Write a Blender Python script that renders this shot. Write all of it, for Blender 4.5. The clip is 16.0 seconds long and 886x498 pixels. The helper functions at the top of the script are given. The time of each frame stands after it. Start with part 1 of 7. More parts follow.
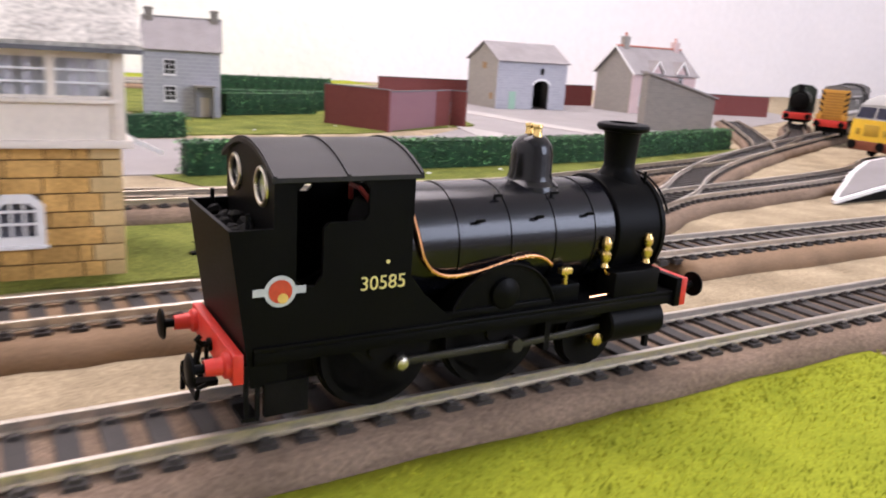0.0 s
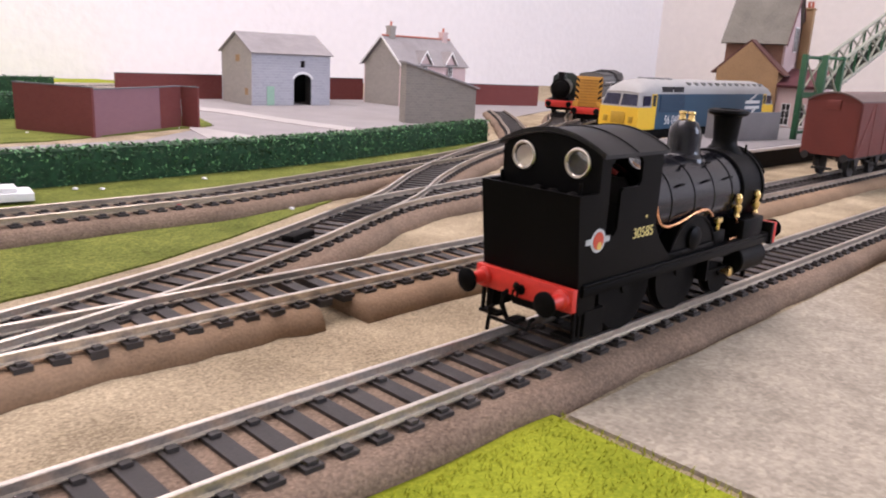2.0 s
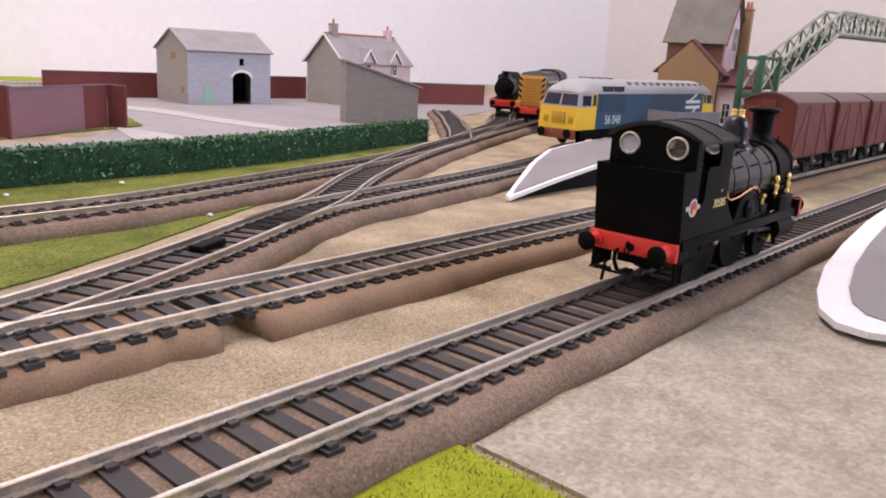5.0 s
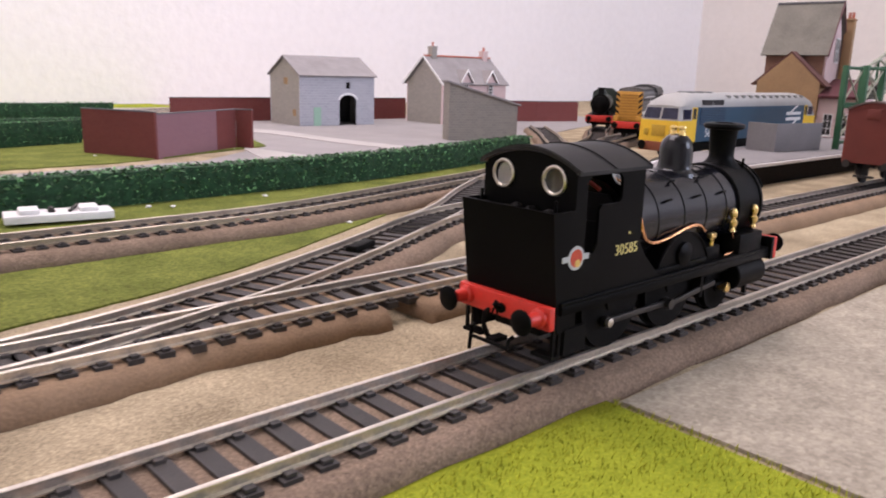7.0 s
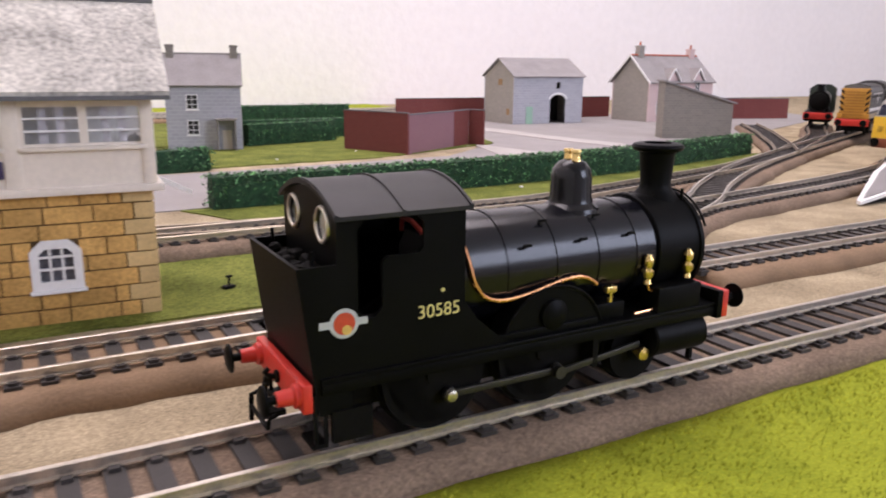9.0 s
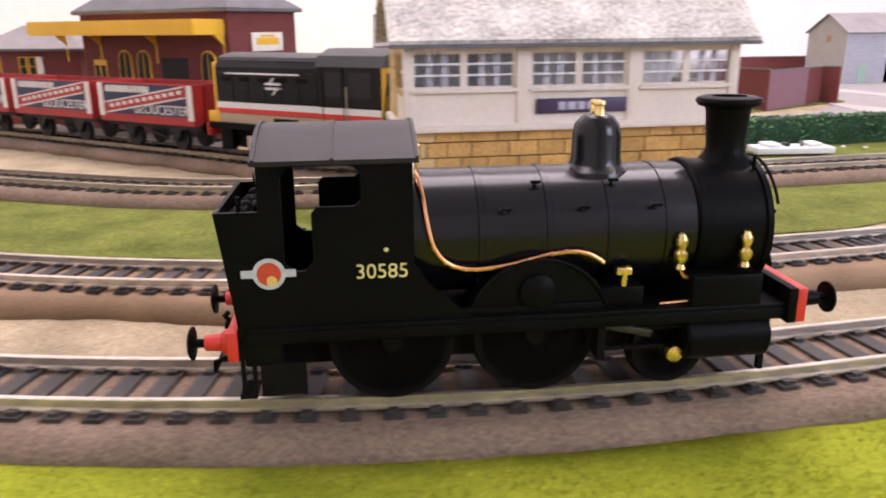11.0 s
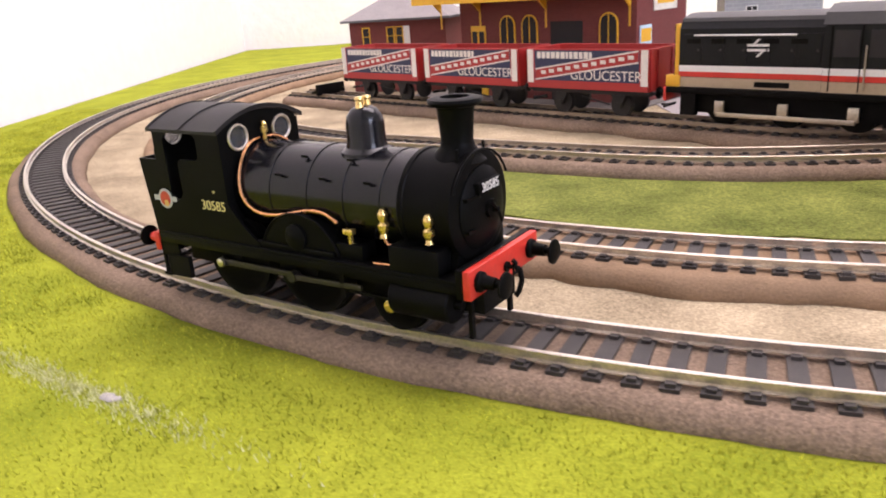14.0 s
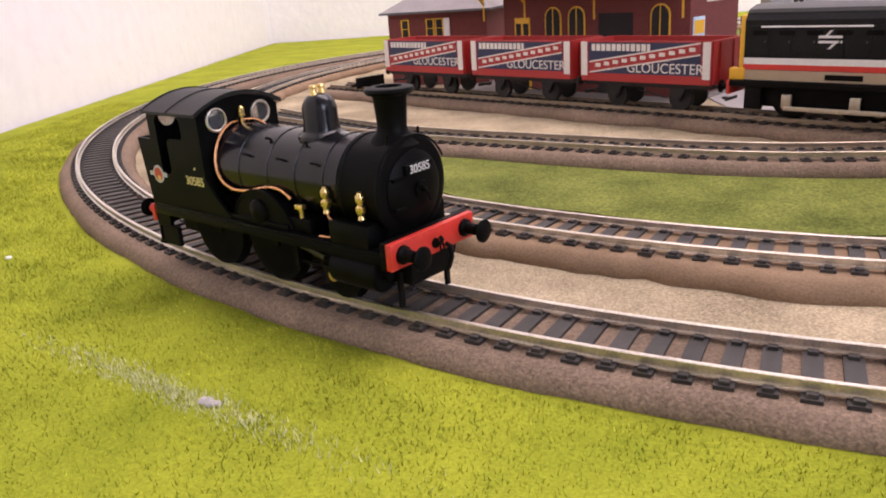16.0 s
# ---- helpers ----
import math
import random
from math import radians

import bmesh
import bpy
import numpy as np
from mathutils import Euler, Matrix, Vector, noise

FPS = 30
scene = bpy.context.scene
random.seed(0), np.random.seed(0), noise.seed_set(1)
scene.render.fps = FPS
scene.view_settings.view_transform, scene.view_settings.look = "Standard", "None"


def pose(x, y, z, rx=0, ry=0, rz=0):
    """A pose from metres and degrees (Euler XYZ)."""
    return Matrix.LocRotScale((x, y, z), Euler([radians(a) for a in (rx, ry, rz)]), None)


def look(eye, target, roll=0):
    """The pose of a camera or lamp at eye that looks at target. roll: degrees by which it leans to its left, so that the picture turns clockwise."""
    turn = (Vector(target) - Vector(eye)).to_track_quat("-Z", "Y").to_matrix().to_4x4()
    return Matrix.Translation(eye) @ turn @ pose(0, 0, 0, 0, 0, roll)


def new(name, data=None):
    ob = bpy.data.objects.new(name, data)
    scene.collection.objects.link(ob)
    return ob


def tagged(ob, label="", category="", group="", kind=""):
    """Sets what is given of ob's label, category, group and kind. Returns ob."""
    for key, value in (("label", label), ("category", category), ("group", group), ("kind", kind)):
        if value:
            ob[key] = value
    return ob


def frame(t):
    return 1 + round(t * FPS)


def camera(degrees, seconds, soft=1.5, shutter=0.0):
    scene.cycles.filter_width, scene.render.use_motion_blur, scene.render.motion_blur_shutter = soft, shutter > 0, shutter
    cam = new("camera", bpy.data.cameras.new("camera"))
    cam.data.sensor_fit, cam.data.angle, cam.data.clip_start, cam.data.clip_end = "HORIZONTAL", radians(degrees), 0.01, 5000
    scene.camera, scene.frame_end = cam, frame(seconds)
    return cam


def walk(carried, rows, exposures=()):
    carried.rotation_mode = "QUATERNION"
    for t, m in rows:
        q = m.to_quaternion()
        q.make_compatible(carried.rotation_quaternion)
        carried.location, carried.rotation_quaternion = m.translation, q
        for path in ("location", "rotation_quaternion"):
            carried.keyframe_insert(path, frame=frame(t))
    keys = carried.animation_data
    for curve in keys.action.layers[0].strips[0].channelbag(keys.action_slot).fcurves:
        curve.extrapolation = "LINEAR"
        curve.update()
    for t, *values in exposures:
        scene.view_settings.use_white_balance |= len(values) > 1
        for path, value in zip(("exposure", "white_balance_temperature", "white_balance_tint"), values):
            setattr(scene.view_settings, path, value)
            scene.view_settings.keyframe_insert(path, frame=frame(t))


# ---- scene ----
cam = camera(59.9, 16.0, soft=1.9, shutter=0.4)
PATH = [
    (0.0, look((-0.20086, -0.12504, 0.07286), (0.29984, 0.70272, -0.18035), 3.72)),
    (0.5, look((-0.16881, -0.10689, 0.06956), (0.41200, 0.66833, -0.17881), 3.50)),
    (1.0, look((-0.15174, -0.10132, 0.06908), (0.46687, 0.64213, -0.18510), 3.27)),
    (1.5, look((-0.13315, -0.10083, 0.06959), (0.53184, 0.60587, -0.17200), 3.55)),
    (2.0, look((-0.11841, -0.10186, 0.07070), (0.57021, 0.58045, -0.17477), 2.98)),
    (2.5, look((-0.11033, -0.10111, 0.06995), (0.59868, 0.55781, -0.18133), 3.21)),
    (3.0, look((-0.10477, -0.10198, 0.07184), (0.61265, 0.54888, -0.17653), 3.27)),
    (3.5, look((-0.10020, -0.10231, 0.07214), (0.63038, 0.53562, -0.17139), 3.38)),
    (6.0, look((-0.10446, -0.09930, 0.07073), (0.61934, 0.54557, -0.17474), 2.81)),
    (6.5, look((-0.11917, -0.10430, 0.07215), (0.57338, 0.57780, -0.16264), 2.75)),
    (7.0, look((-0.13471, -0.11108, 0.07173), (0.51997, 0.61024, -0.15430), 1.66)),
    (7.5, look((-0.15256, -0.12101, 0.07398), (0.45574, 0.63896, -0.15497), 0.97)),
    (8.0, look((-0.17038, -0.12333, 0.07536), (0.39403, 0.67062, -0.15067), 0.97)),
    (8.5, look((-0.18433, -0.12570, 0.07536), (0.33719, 0.69515, -0.15748), 0.34)),
    (9.0, look((-0.20294, -0.12740, 0.07621), (0.27255, 0.72068, -0.15761), 0.52)),
    (9.5, look((-0.22414, -0.12839, 0.07325), (0.20021, 0.74562, -0.16348), 0.34)),
    (10.0, look((-0.25983, -0.12864, 0.07033), (0.09027, 0.77401, -0.17998), 0.34)),
    (10.2, look((-0.27292, -0.12644, 0.06892), (0.04870, 0.78567, -0.18526), 0.11)),
    (12.3, look((-0.39359, -0.12545, 0.07737), (-0.31648, 0.82441, -0.22565), -1.55)),
    (12.5, look((-0.40236, -0.12039, 0.07696), (-0.33404, 0.83059, -0.22464), -1.81)),
    (13.0, look((-0.41967, -0.10756, 0.07578), (-0.37904, 0.84136, -0.23710), -2.42)),
    (13.5, look((-0.44114, -0.10402, 0.07414), (-0.43905, 0.84543, -0.23977), -2.36)),
    (14.0, look((-0.45746, -0.10094, 0.08068), (-0.48797, 0.84543, -0.24096), -3.98)),
    (14.5, look((-0.46761, -0.09475, 0.08215), (-0.50311, 0.85085, -0.24125), -4.41)),
    (15.0, look((-0.47479, -0.09403, 0.08099), (-0.51427, 0.85062, -0.24472), -4.38)),
    (15.5, look((-0.47712, -0.09424, 0.08260), (-0.52077, 0.85160, -0.23909), -4.37)),
    (16.0, look((-0.47814, -0.09373, 0.08078), (-0.52706, 0.84968, -0.24722), -4.06)),
]
walk(cam, PATH, exposures=[(0.0, -0.44, 6150, 24), (2.0, -0.62, 6150, 26), (3.5, -0.74, 6150, 28), (6.0, -0.76, 6150, 28), (8.0, -0.74, 6150, 24), (10.2, -0.60, 6200, 28), (12.3, -0.14, 6250, 30), (13.5, -0.22, 6250, 28), (15.0, -0.40, 6250, 27), (16.0, -0.60, 6300, 30)])

# ---------------------------------------------------------------- world and light
world = bpy.data.worlds.new("daylight")
scene.world = world
world.use_nodes = True
wn = world.node_tree.nodes
sky = wn.new("ShaderNodeTexSky")
sky.sky_type, sky.sun_disc, sky.sun_elevation, sky.sun_rotation = "NISHITA", False, radians(40), radians(160)
wn["Background"].inputs["Strength"].default_value = 0.10
world.node_tree.links.new(sky.outputs[0], wn["Background"].inputs["Color"])


def area_lamp(name, at, target, sx, sy, watts, colour):
    data = bpy.data.lights.new(name, "AREA")
    data.shape, data.size, data.size_y, data.energy, data.color = "RECTANGLE", sx, sy, watts, colour
    ob = new(name, data)
    ob.matrix_world = look(at, target)
    return ob


# daylight in the window opening behind the camera, and the ceiling fitting
area_lamp("window_daylight", (1.42, -1.83, 0.95), (0.75, 0.6, 0.25), 1.25, 1.05, 54.0, (0.80, 0.90, 1.0))
area_lamp("ceiling_fitting", (0.10, 0.62, 1.44), (0.10, 0.62, 0.0), 1.4, 0.8, 39.0, (1.0, 0.92, 0.86))

# ---------------------------------------------------------------- materials
MM = 0.001


def mat(name, base, rough=0.6, metal=0.0, vary=0.15, s1=40, s2=700, bump=0.25, dist=0.0003, spec=0.5, tint=None, rnd=0.0, coat=0.0):
    """A procedural surface: base colour broken up at two scales, grain as relief."""
    m = bpy.data.materials.new(name)
    m.use_nodes = True
    nt = m.node_tree
    n, l = nt.nodes, nt.links
    b = n["Principled BSDF"]
    co = n.new("ShaderNodeTexCoord")
    big, fine = n.new("ShaderNodeTexNoise"), n.new("ShaderNodeTexNoise")
    big.inputs["Scale"].default_value, big.inputs["Detail"].default_value = s1, 4
    fine.inputs["Scale"].default_value, fine.inputs["Detail"].default_value = s2, 3
    for t in (big, fine):
        l.new(co.outputs["Object"], t.inputs["Vector"])
    add = n.new("ShaderNodeMath")
    add.operation = "MULTIPLY_ADD"
    add.inputs[1].default_value = 0.5
    half = n.new("ShaderNodeMath")
    half.operation = "MULTIPLY"
    half.inputs[1].default_value = 0.5
    l.new(fine.outputs["Fac"], half.inputs[0])
    l.new(big.outputs["Fac"], add.inputs[0])
    l.new(half.outputs[0], add.inputs[2])
    ramp = n.new("ShaderNodeValToRGB")
    lo = [max(0.0, c * (1 - vary)) for c in base]
    hi = [min(1.0, c * (1 + vary)) for c in (tint or base)]
    ramp.color_ramp.elements[0].position, ramp.color_ramp.elements[0].color = 0.36, (*lo, 1)
    ramp.color_ramp.elements[1].position, ramp.color_ramp.elements[1].color = 0.64, (*hi, 1)
    l.new(add.outputs[0], ramp.inputs["Fac"])
    src = ramp.outputs["Color"]
    if rnd:
        info = n.new("ShaderNodeObjectInfo")
        rr = n.new("ShaderNodeMapRange")
        rr.inputs["To Min"].default_value, rr.inputs["To Max"].default_value = 1 - rnd, 1 + rnd
        l.new(info.outputs["Random"], rr.inputs["Value"])
        hsv = n.new("ShaderNodeHueSaturation")
        l.new(rr.outputs["Result"], hsv.inputs["Value"])
        l.new(src, hsv.inputs["Color"])
        src = hsv.outputs["Color"]
    l.new(src, b.inputs["Base Color"])
    b.inputs["Metallic"].default_value = metal
    b.inputs["Specular IOR Level"].default_value = spec
    b.inputs["Coat Weight"].default_value = coat
    b.inputs["Coat Roughness"].default_value = 0.15
    rr2 = n.new("ShaderNodeMapRange")
    rr2.inputs["To Min"].default_value, rr2.inputs["To Max"].default_value = max(0.03, rough - 0.08), min(1.0, rough + 0.08)
    l.new(fine.outputs["Fac"], rr2.inputs["Value"])
    l.new(rr2.outputs["Result"], b.inputs["Roughness"])
    bp = n.new("ShaderNodeBump")
    bp.inputs["Strength"].default_value, bp.inputs["Distance"].default_value = bump, dist
    l.new(fine.outputs["Fac"], bp.inputs["Height"])
    l.new(bp.outputs["Normal"], b.inputs["Normal"])
    return m


def brick_mat(name, c1, c2, mortar, bw, bh, gap=0.06, rough=0.85, vary=0.0):
    """Printed brick or stone courses on card, object space, courses along z."""
    m = mat(name, c1, rough, vary=0.12, s1=60, s2=900, bump=0.1)
    nt = m.node_tree
    n, l = nt.nodes, nt.links
    co = n.new("ShaderNodeTexCoord")
    sep, comb = n.new("ShaderNodeSeparateXYZ"), n.new("ShaderNodeCombineXYZ")
    s = n.new("ShaderNodeMath")
    s.operation = "ADD"
    l.new(co.outputs["Object"], sep.inputs[0])
    l.new(sep.outputs["X"], s.inputs[0])
    l.new(sep.outputs["Y"], s.inputs[1])
    l.new(s.outputs[0], comb.inputs["X"])
    l.new(sep.outputs["Z"], comb.inputs["Y"])
    br = n.new("ShaderNodeTexBrick")
    br.inputs["Scale"].default_value = 1.0
    br.inputs["Brick Width"].default_value, br.inputs["Row Height"].default_value = bw * MM, bh * MM
    br.inputs["Mortar Size"].default_value = gap * bh * MM
    br.inputs["Color1"].default_value, br.inputs["Color2"].default_value, br.inputs["Mortar"].default_value = (*c1, 1), (*c2, 1), (*mortar, 1)
    l.new(comb.outputs[0], br.inputs["Vector"])
    mix = n.new("ShaderNodeMix")
    mix.data_type, mix.blend_type = "RGBA", "MULTIPLY"
    mix.inputs["Factor"].default_value = 0.0
    ramp = [x for x in n if x.bl_idname == "ShaderNodeValToRGB"][0]
    over = n.new("ShaderNodeMix")
    over.data_type, over.blend_type = "RGBA", "MIX"
    over.inputs["Factor"].default_value = 0.7
    l.new(ramp.outputs["Color"], over.inputs[6])
    l.new(br.outputs["Color"], over.inputs[7])
    l.new(over.outputs[2], n["Principled BSDF"].inputs["Base Color"])
    n.remove(mix)
    return m


def glass_mat():
    m = mat("window_glass", (0.75, 0.8, 0.85), 0.08, vary=0.02, bump=0.02)
    b = m.node_tree.nodes["Principled BSDF"]
    b.inputs["Transmission Weight"].default_value = 0.96
    b.inputs["IOR"].default_value = 1.45
    return m


BLACK = mat("satin_black_paint", (0.0035, 0.0035, 0.0035), 0.42, vary=0.25, s1=120, s2=2500, bump=0.06, dist=0.0001, spec=0.06)
BOILER = mat("gloss_black_paint", (0.004, 0.004, 0.006), 0.22, vary=0.25, s1=150, s2=2500, bump=0.03, dist=0.0001, spec=0.32, coat=0.1)
ROOFBLACK = mat("roof_black_paint", (0.012, 0.0115, 0.0115), 0.5, spec=0.3, vary=0.3, s1=120, s2=2500, bump=0.08, dist=0.0001)
UNDER = mat("underframe_black", (0.005, 0.0045, 0.004), 0.6, vary=0.35, s1=200, s2=2500, spec=0.08)
STEEL = mat("dull_steel", (0.06, 0.056, 0.052), 0.45, 0.8, vary=0.25, s1=120, s2=2200, bump=0.06)
RAIL = mat("nickel_rail", (0.66, 0.605, 0.525), 0.34, 0.95, vary=0.22, s1=60, s2=1500, bump=0.05)
RAILMID = mat("dulled_rail", (0.46, 0.40, 0.31), 0.4, 0.9, vary=0.25, s1=70, s2=1500, bump=0.05)
RAILDARK = mat("tarnished_rail", (0.34, 0.28, 0.21), 0.45, 0.8, vary=0.25, s1=80, s2=1500, bump=0.05)
COPPER = mat("copper_pipe", (0.85, 0.42, 0.20), 0.25, 0.95, vary=0.15)
BRASS = mat("brass", (0.80, 0.58, 0.22), 0.28, 0.95, vary=0.15)
REDPAINT = mat("buffer_red", (0.62, 0.035, 0.02), 0.45, vary=0.12)
WHITE = mat("white_paint", (0.78, 0.77, 0.75), 0.55, vary=0.06)
SLEEPER = mat("sleeper_plastic", (0.034, 0.028, 0.024), 0.6, vary=0.4, s1=200, s2=2500, rnd=0.25)
FOAM = mat("brown_foam", (0.225, 0.162, 0.115), 0.95, vary=0.22, s1=45, s2=1400, bump=0.7, dist=0.0005, spec=0.1)
FOAMEDGE = mat("bare_foam", (0.275, 0.185, 0.115), 0.95, vary=0.2, s1=70, s2=1400, bump=0.6, dist=0.0004, spec=0.1)
SAND = mat("sand_scatter", (0.29, 0.23, 0.145), 0.95, vary=0.25, s1=35, s2=1500, bump=0.6, dist=0.0005, spec=0.1, tint=(0.41, 0.335, 0.22))


def speckle(m, scale, low, high):
    """Grains of uneven brightness, each about 1 / scale metres wide."""
    n, l = m.node_tree.nodes, m.node_tree.links
    b = n["Principled BSDF"]
    src = b.inputs["Base Color"].links[0].from_socket
    co, vo = n.new("ShaderNodeTexCoord"), n.new("ShaderNodeTexVoronoi")
    vo.inputs["Scale"].default_value = scale
    l.new(co.outputs["Object"], vo.inputs["Vector"])
    sep, rng = n.new("ShaderNodeSeparateColor"), n.new("ShaderNodeMapRange")
    rng.inputs["To Min"].default_value, rng.inputs["To Max"].default_value = low, high
    hsv = n.new("ShaderNodeHueSaturation")
    l.new(vo.outputs["Color"], sep.inputs[0])
    l.new(sep.outputs[0], rng.inputs["Value"])
    l.new(rng.outputs["Result"], hsv.inputs["Value"])
    l.new(src, hsv.inputs["Color"])
    l.new(hsv.outputs["Color"], b.inputs["Base Color"])


speckle(FOAM, 1900, 0.75, 1.22)
speckle(SAND, 1500, 0.8, 1.2)
PAPER = mat("stone_paper", (0.37, 0.325, 0.25), 0.9, vary=0.2, s1=95, s2=900, bump=0.2, spec=0.15)
speckle(PAPER, 800, 0.86, 1.13)
LAWN = mat("yellow_green_grass", (0.225, 0.275, 0.016), 0.95, vary=0.12, s1=30, s2=1500, bump=0.5, dist=0.0005, spec=0.1, tint=(0.335, 0.365, 0.028))
GRASS = mat("olive_grass", (0.095, 0.122, 0.022), 0.95, vary=0.25, s1=40, s2=1300, bump=0.6, dist=0.0006, spec=0.1, tint=(0.165, 0.182, 0.040))
speckle(GRASS, 1100, 0.72, 1.32)
ROAD = mat("grey_road_card", (0.285, 0.265, 0.255), 0.9, vary=0.10, s1=25, s2=900, bump=0.15)
PATHWHITE = mat("pale_track", (0.42, 0.39, 0.365), 0.9, vary=0.12, s1=40)
# hedge core: leaf green darkened to carry the shade between the tufts
HEDGE = mat("hedge_shaded_core", (0.006, 0.030, 0.010), 0.9, vary=0.4, s1=300, s2=2600, bump=0.5, tint=(0.013, 0.058, 0.020), rnd=0.1)
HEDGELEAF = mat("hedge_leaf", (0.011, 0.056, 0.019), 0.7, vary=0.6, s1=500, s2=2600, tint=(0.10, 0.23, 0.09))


def per_tuft(m, low, high):
    """Uneven brightness from tuft to tuft of one mesh."""
    n, l = m.node_tree.nodes, m.node_tree.links
    b = n["Principled BSDF"]
    src = b.inputs["Base Color"].links[0].from_socket
    geo, power, rng, hsv = n.new("ShaderNodeNewGeometry"), n.new("ShaderNodeMath"), n.new("ShaderNodeMapRange"), n.new("ShaderNodeHueSaturation")
    power.operation, power.inputs[1].default_value = "POWER", 3.0
    rng.inputs["To Min"].default_value, rng.inputs["To Max"].default_value = low, high
    l.new(geo.outputs["Random Per Island"], power.inputs[0])
    l.new(power.outputs[0], rng.inputs["Value"])
    l.new(rng.outputs["Result"], hsv.inputs["Value"])
    l.new(src, hsv.inputs["Color"])
    l.new(hsv.outputs["Color"], b.inputs["Base Color"])


per_tuft(HEDGELEAF, 0.3, 3.0)
LAWNFIBRE = mat("yellow_green_fibre", (0.20, 0.235, 0.014), 0.9, vary=0.3, s1=60, s2=1500, bump=0.3, spec=0.1, tint=(0.40, 0.40, 0.035))
per_tuft(LAWNFIBRE, 0.85, 1.75)
PLASTER = mat("white_plaster", (0.86, 0.83, 0.82), 0.85, vary=0.03, s1=3, s2=60, bump=0.35, dist=0.004)
CREAMWALL = mat("cream_plaster", (0.82, 0.77, 0.72), 0.85, vary=0.03, s1=3, s2=60, bump=0.2, dist=0.003)
CEIL = mat("ceiling_white", (0.82, 0.81, 0.79), 0.9, vary=0.03, s1=3, s2=60)
CARPET = mat("room_carpet", (0.20, 0.17, 0.15), 0.95, vary=0.2, s1=10, s2=300)
GLASS = glass_mat()
# near-black that paints unlit interiors on panes, doorway and backing sheets
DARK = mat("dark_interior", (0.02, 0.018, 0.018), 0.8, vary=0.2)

# ---------------------------------------------------------------- mesh helpers (millimetres)


def box(bm, x0, x1, y0, y1, z0, z1, bevel=0.0):
    v = [bm.verts.new((x, y, z)) for x in (x0, x1) for y in (y0, y1) for z in (z0, z1)]
    fs = [bm.faces.new([v[i] for i in q]) for q in ((0, 1, 3, 2), (4, 6, 7, 5), (0, 4, 5, 1), (2, 3, 7, 6), (0, 2, 6, 4), (1, 5, 7, 3))]
    if bevel:
        es = list({e for f in fs for e in f.edges})
        bmesh.ops.bevel(bm, geom=es, offset=bevel, segments=2, profile=0.5, affect="EDGES")
    return bm


def prism(bm, pts, axis, d0, d1):
    """A flat outline carried from d0 to d1 along an axis; pts are the two other coordinates in xyz order."""
    def at(p, d):
        return {"x": (d, p[0], p[1]), "y": (p[0], d, p[1]), "z": (p[0], p[1], d)}[axis]
    a = [bm.verts.new(at(p, d0)) for p in pts]
    b = [bm.verts.new(at(p, d1)) for p in pts]
    n = len(pts)
    fs = [bm.faces.new(a), bm.faces.new(b[::-1])]
    for i in range(n):
        fs.append(bm.faces.new((a[i], b[i], b[(i + 1) % n], a[(i + 1) % n])))
    bmesh.ops.recalc_face_normals(bm, faces=fs)
    return bm


def lathe(bm, prof, seg=24, m=None):
    """A profile of (radius, height) turned about z, then laid by m."""
    rings = []
    for r, z in prof:
        rings.append([bm.verts.new((r * math.cos(2 * math.pi * i / seg), r * math.sin(2 * math.pi * i / seg), z)) for i in range(seg)])
    fs = []
    for a, b in zip(rings, rings[1:]):
        for i in range(seg):
            fs.append(bm.faces.new((a[i], a[(i + 1) % seg], b[(i + 1) % seg], b[i])))
    fs.append(bm.faces.new(rings[0][::-1]))
    fs.append(bm.faces.new(rings[-1]))
    if m is not None:
        bmesh.ops.transform(bm, matrix=m, verts=[v for r in rings for v in r])
    return bm


def rot(x=0, y=0, z=0, rx=0, ry=0, rz=0):
    return pose(x, y, z, rx, ry, rz)


def rod(bm, p, q, r, seg=8, r2=None):
    p, q = Vector(p), Vector(q)
    d = q - p
    m = Matrix.Translation(p) @ d.to_track_quat("Z", "Y").to_matrix().to_4x4()
    return lathe(bm, [(r, 0), (r if r2 is None else r2, d.length)], seg, m)


def tube(bm, pts, r, seg=8):
    """A bent pipe through points."""
    pts = [Vector(p) for p in pts]
    rings = []
    for i, p in enumerate(pts):
        d = (pts[min(i + 1, len(pts) - 1)] - pts[max(i - 1, 0)]).normalized()
        side = d.orthogonal().normalized() if not rings else (side - d * side.dot(d)).normalized()
        up = d.cross(side)
        rings.append([bm.verts.new(p + r * (math.cos(2 * math.pi * k / seg) * side + math.sin(2 * math.pi * k / seg) * up)) for k in range(seg)])
    fs = []
    for a, b in zip(rings, rings[1:]):
        for k in range(seg):
            fs.append(bm.faces.new((a[k], a[(k + 1) % seg], b[(k + 1) % seg], b[k])))
    fs += [bm.faces.new(rings[0][::-1]), bm.faces.new(rings[-1])]
    bmesh.ops.recalc_face_normals(bm, faces=fs)
    return bm


def smoothed(pts, step=6.0):
    """A curve through points of the plan, sampled evenly (Catmull-Rom)."""
    p = [np.array(q, float) for q in pts]
    p = [2 * p[0] - p[1]] + p + [2 * p[-1] - p[-2]]
    out = []
    for i in range(1, len(p) - 2):
        n = max(2, int(np.linalg.norm(p[i + 1] - p[i]) / step))
        for k in range(n):
            t = k / n
            out.append(0.5 * (2 * p[i] + (p[i + 1] - p[i - 1]) * t + (2 * p[i - 1] - 5 * p[i] + 4 * p[i + 1] - p[i + 2]) * t * t + (3 * p[i] - p[i - 1] - 3 * p[i + 1] + p[i + 2]) * t ** 3))
    out.append(p[-2])
    return np.array(out)


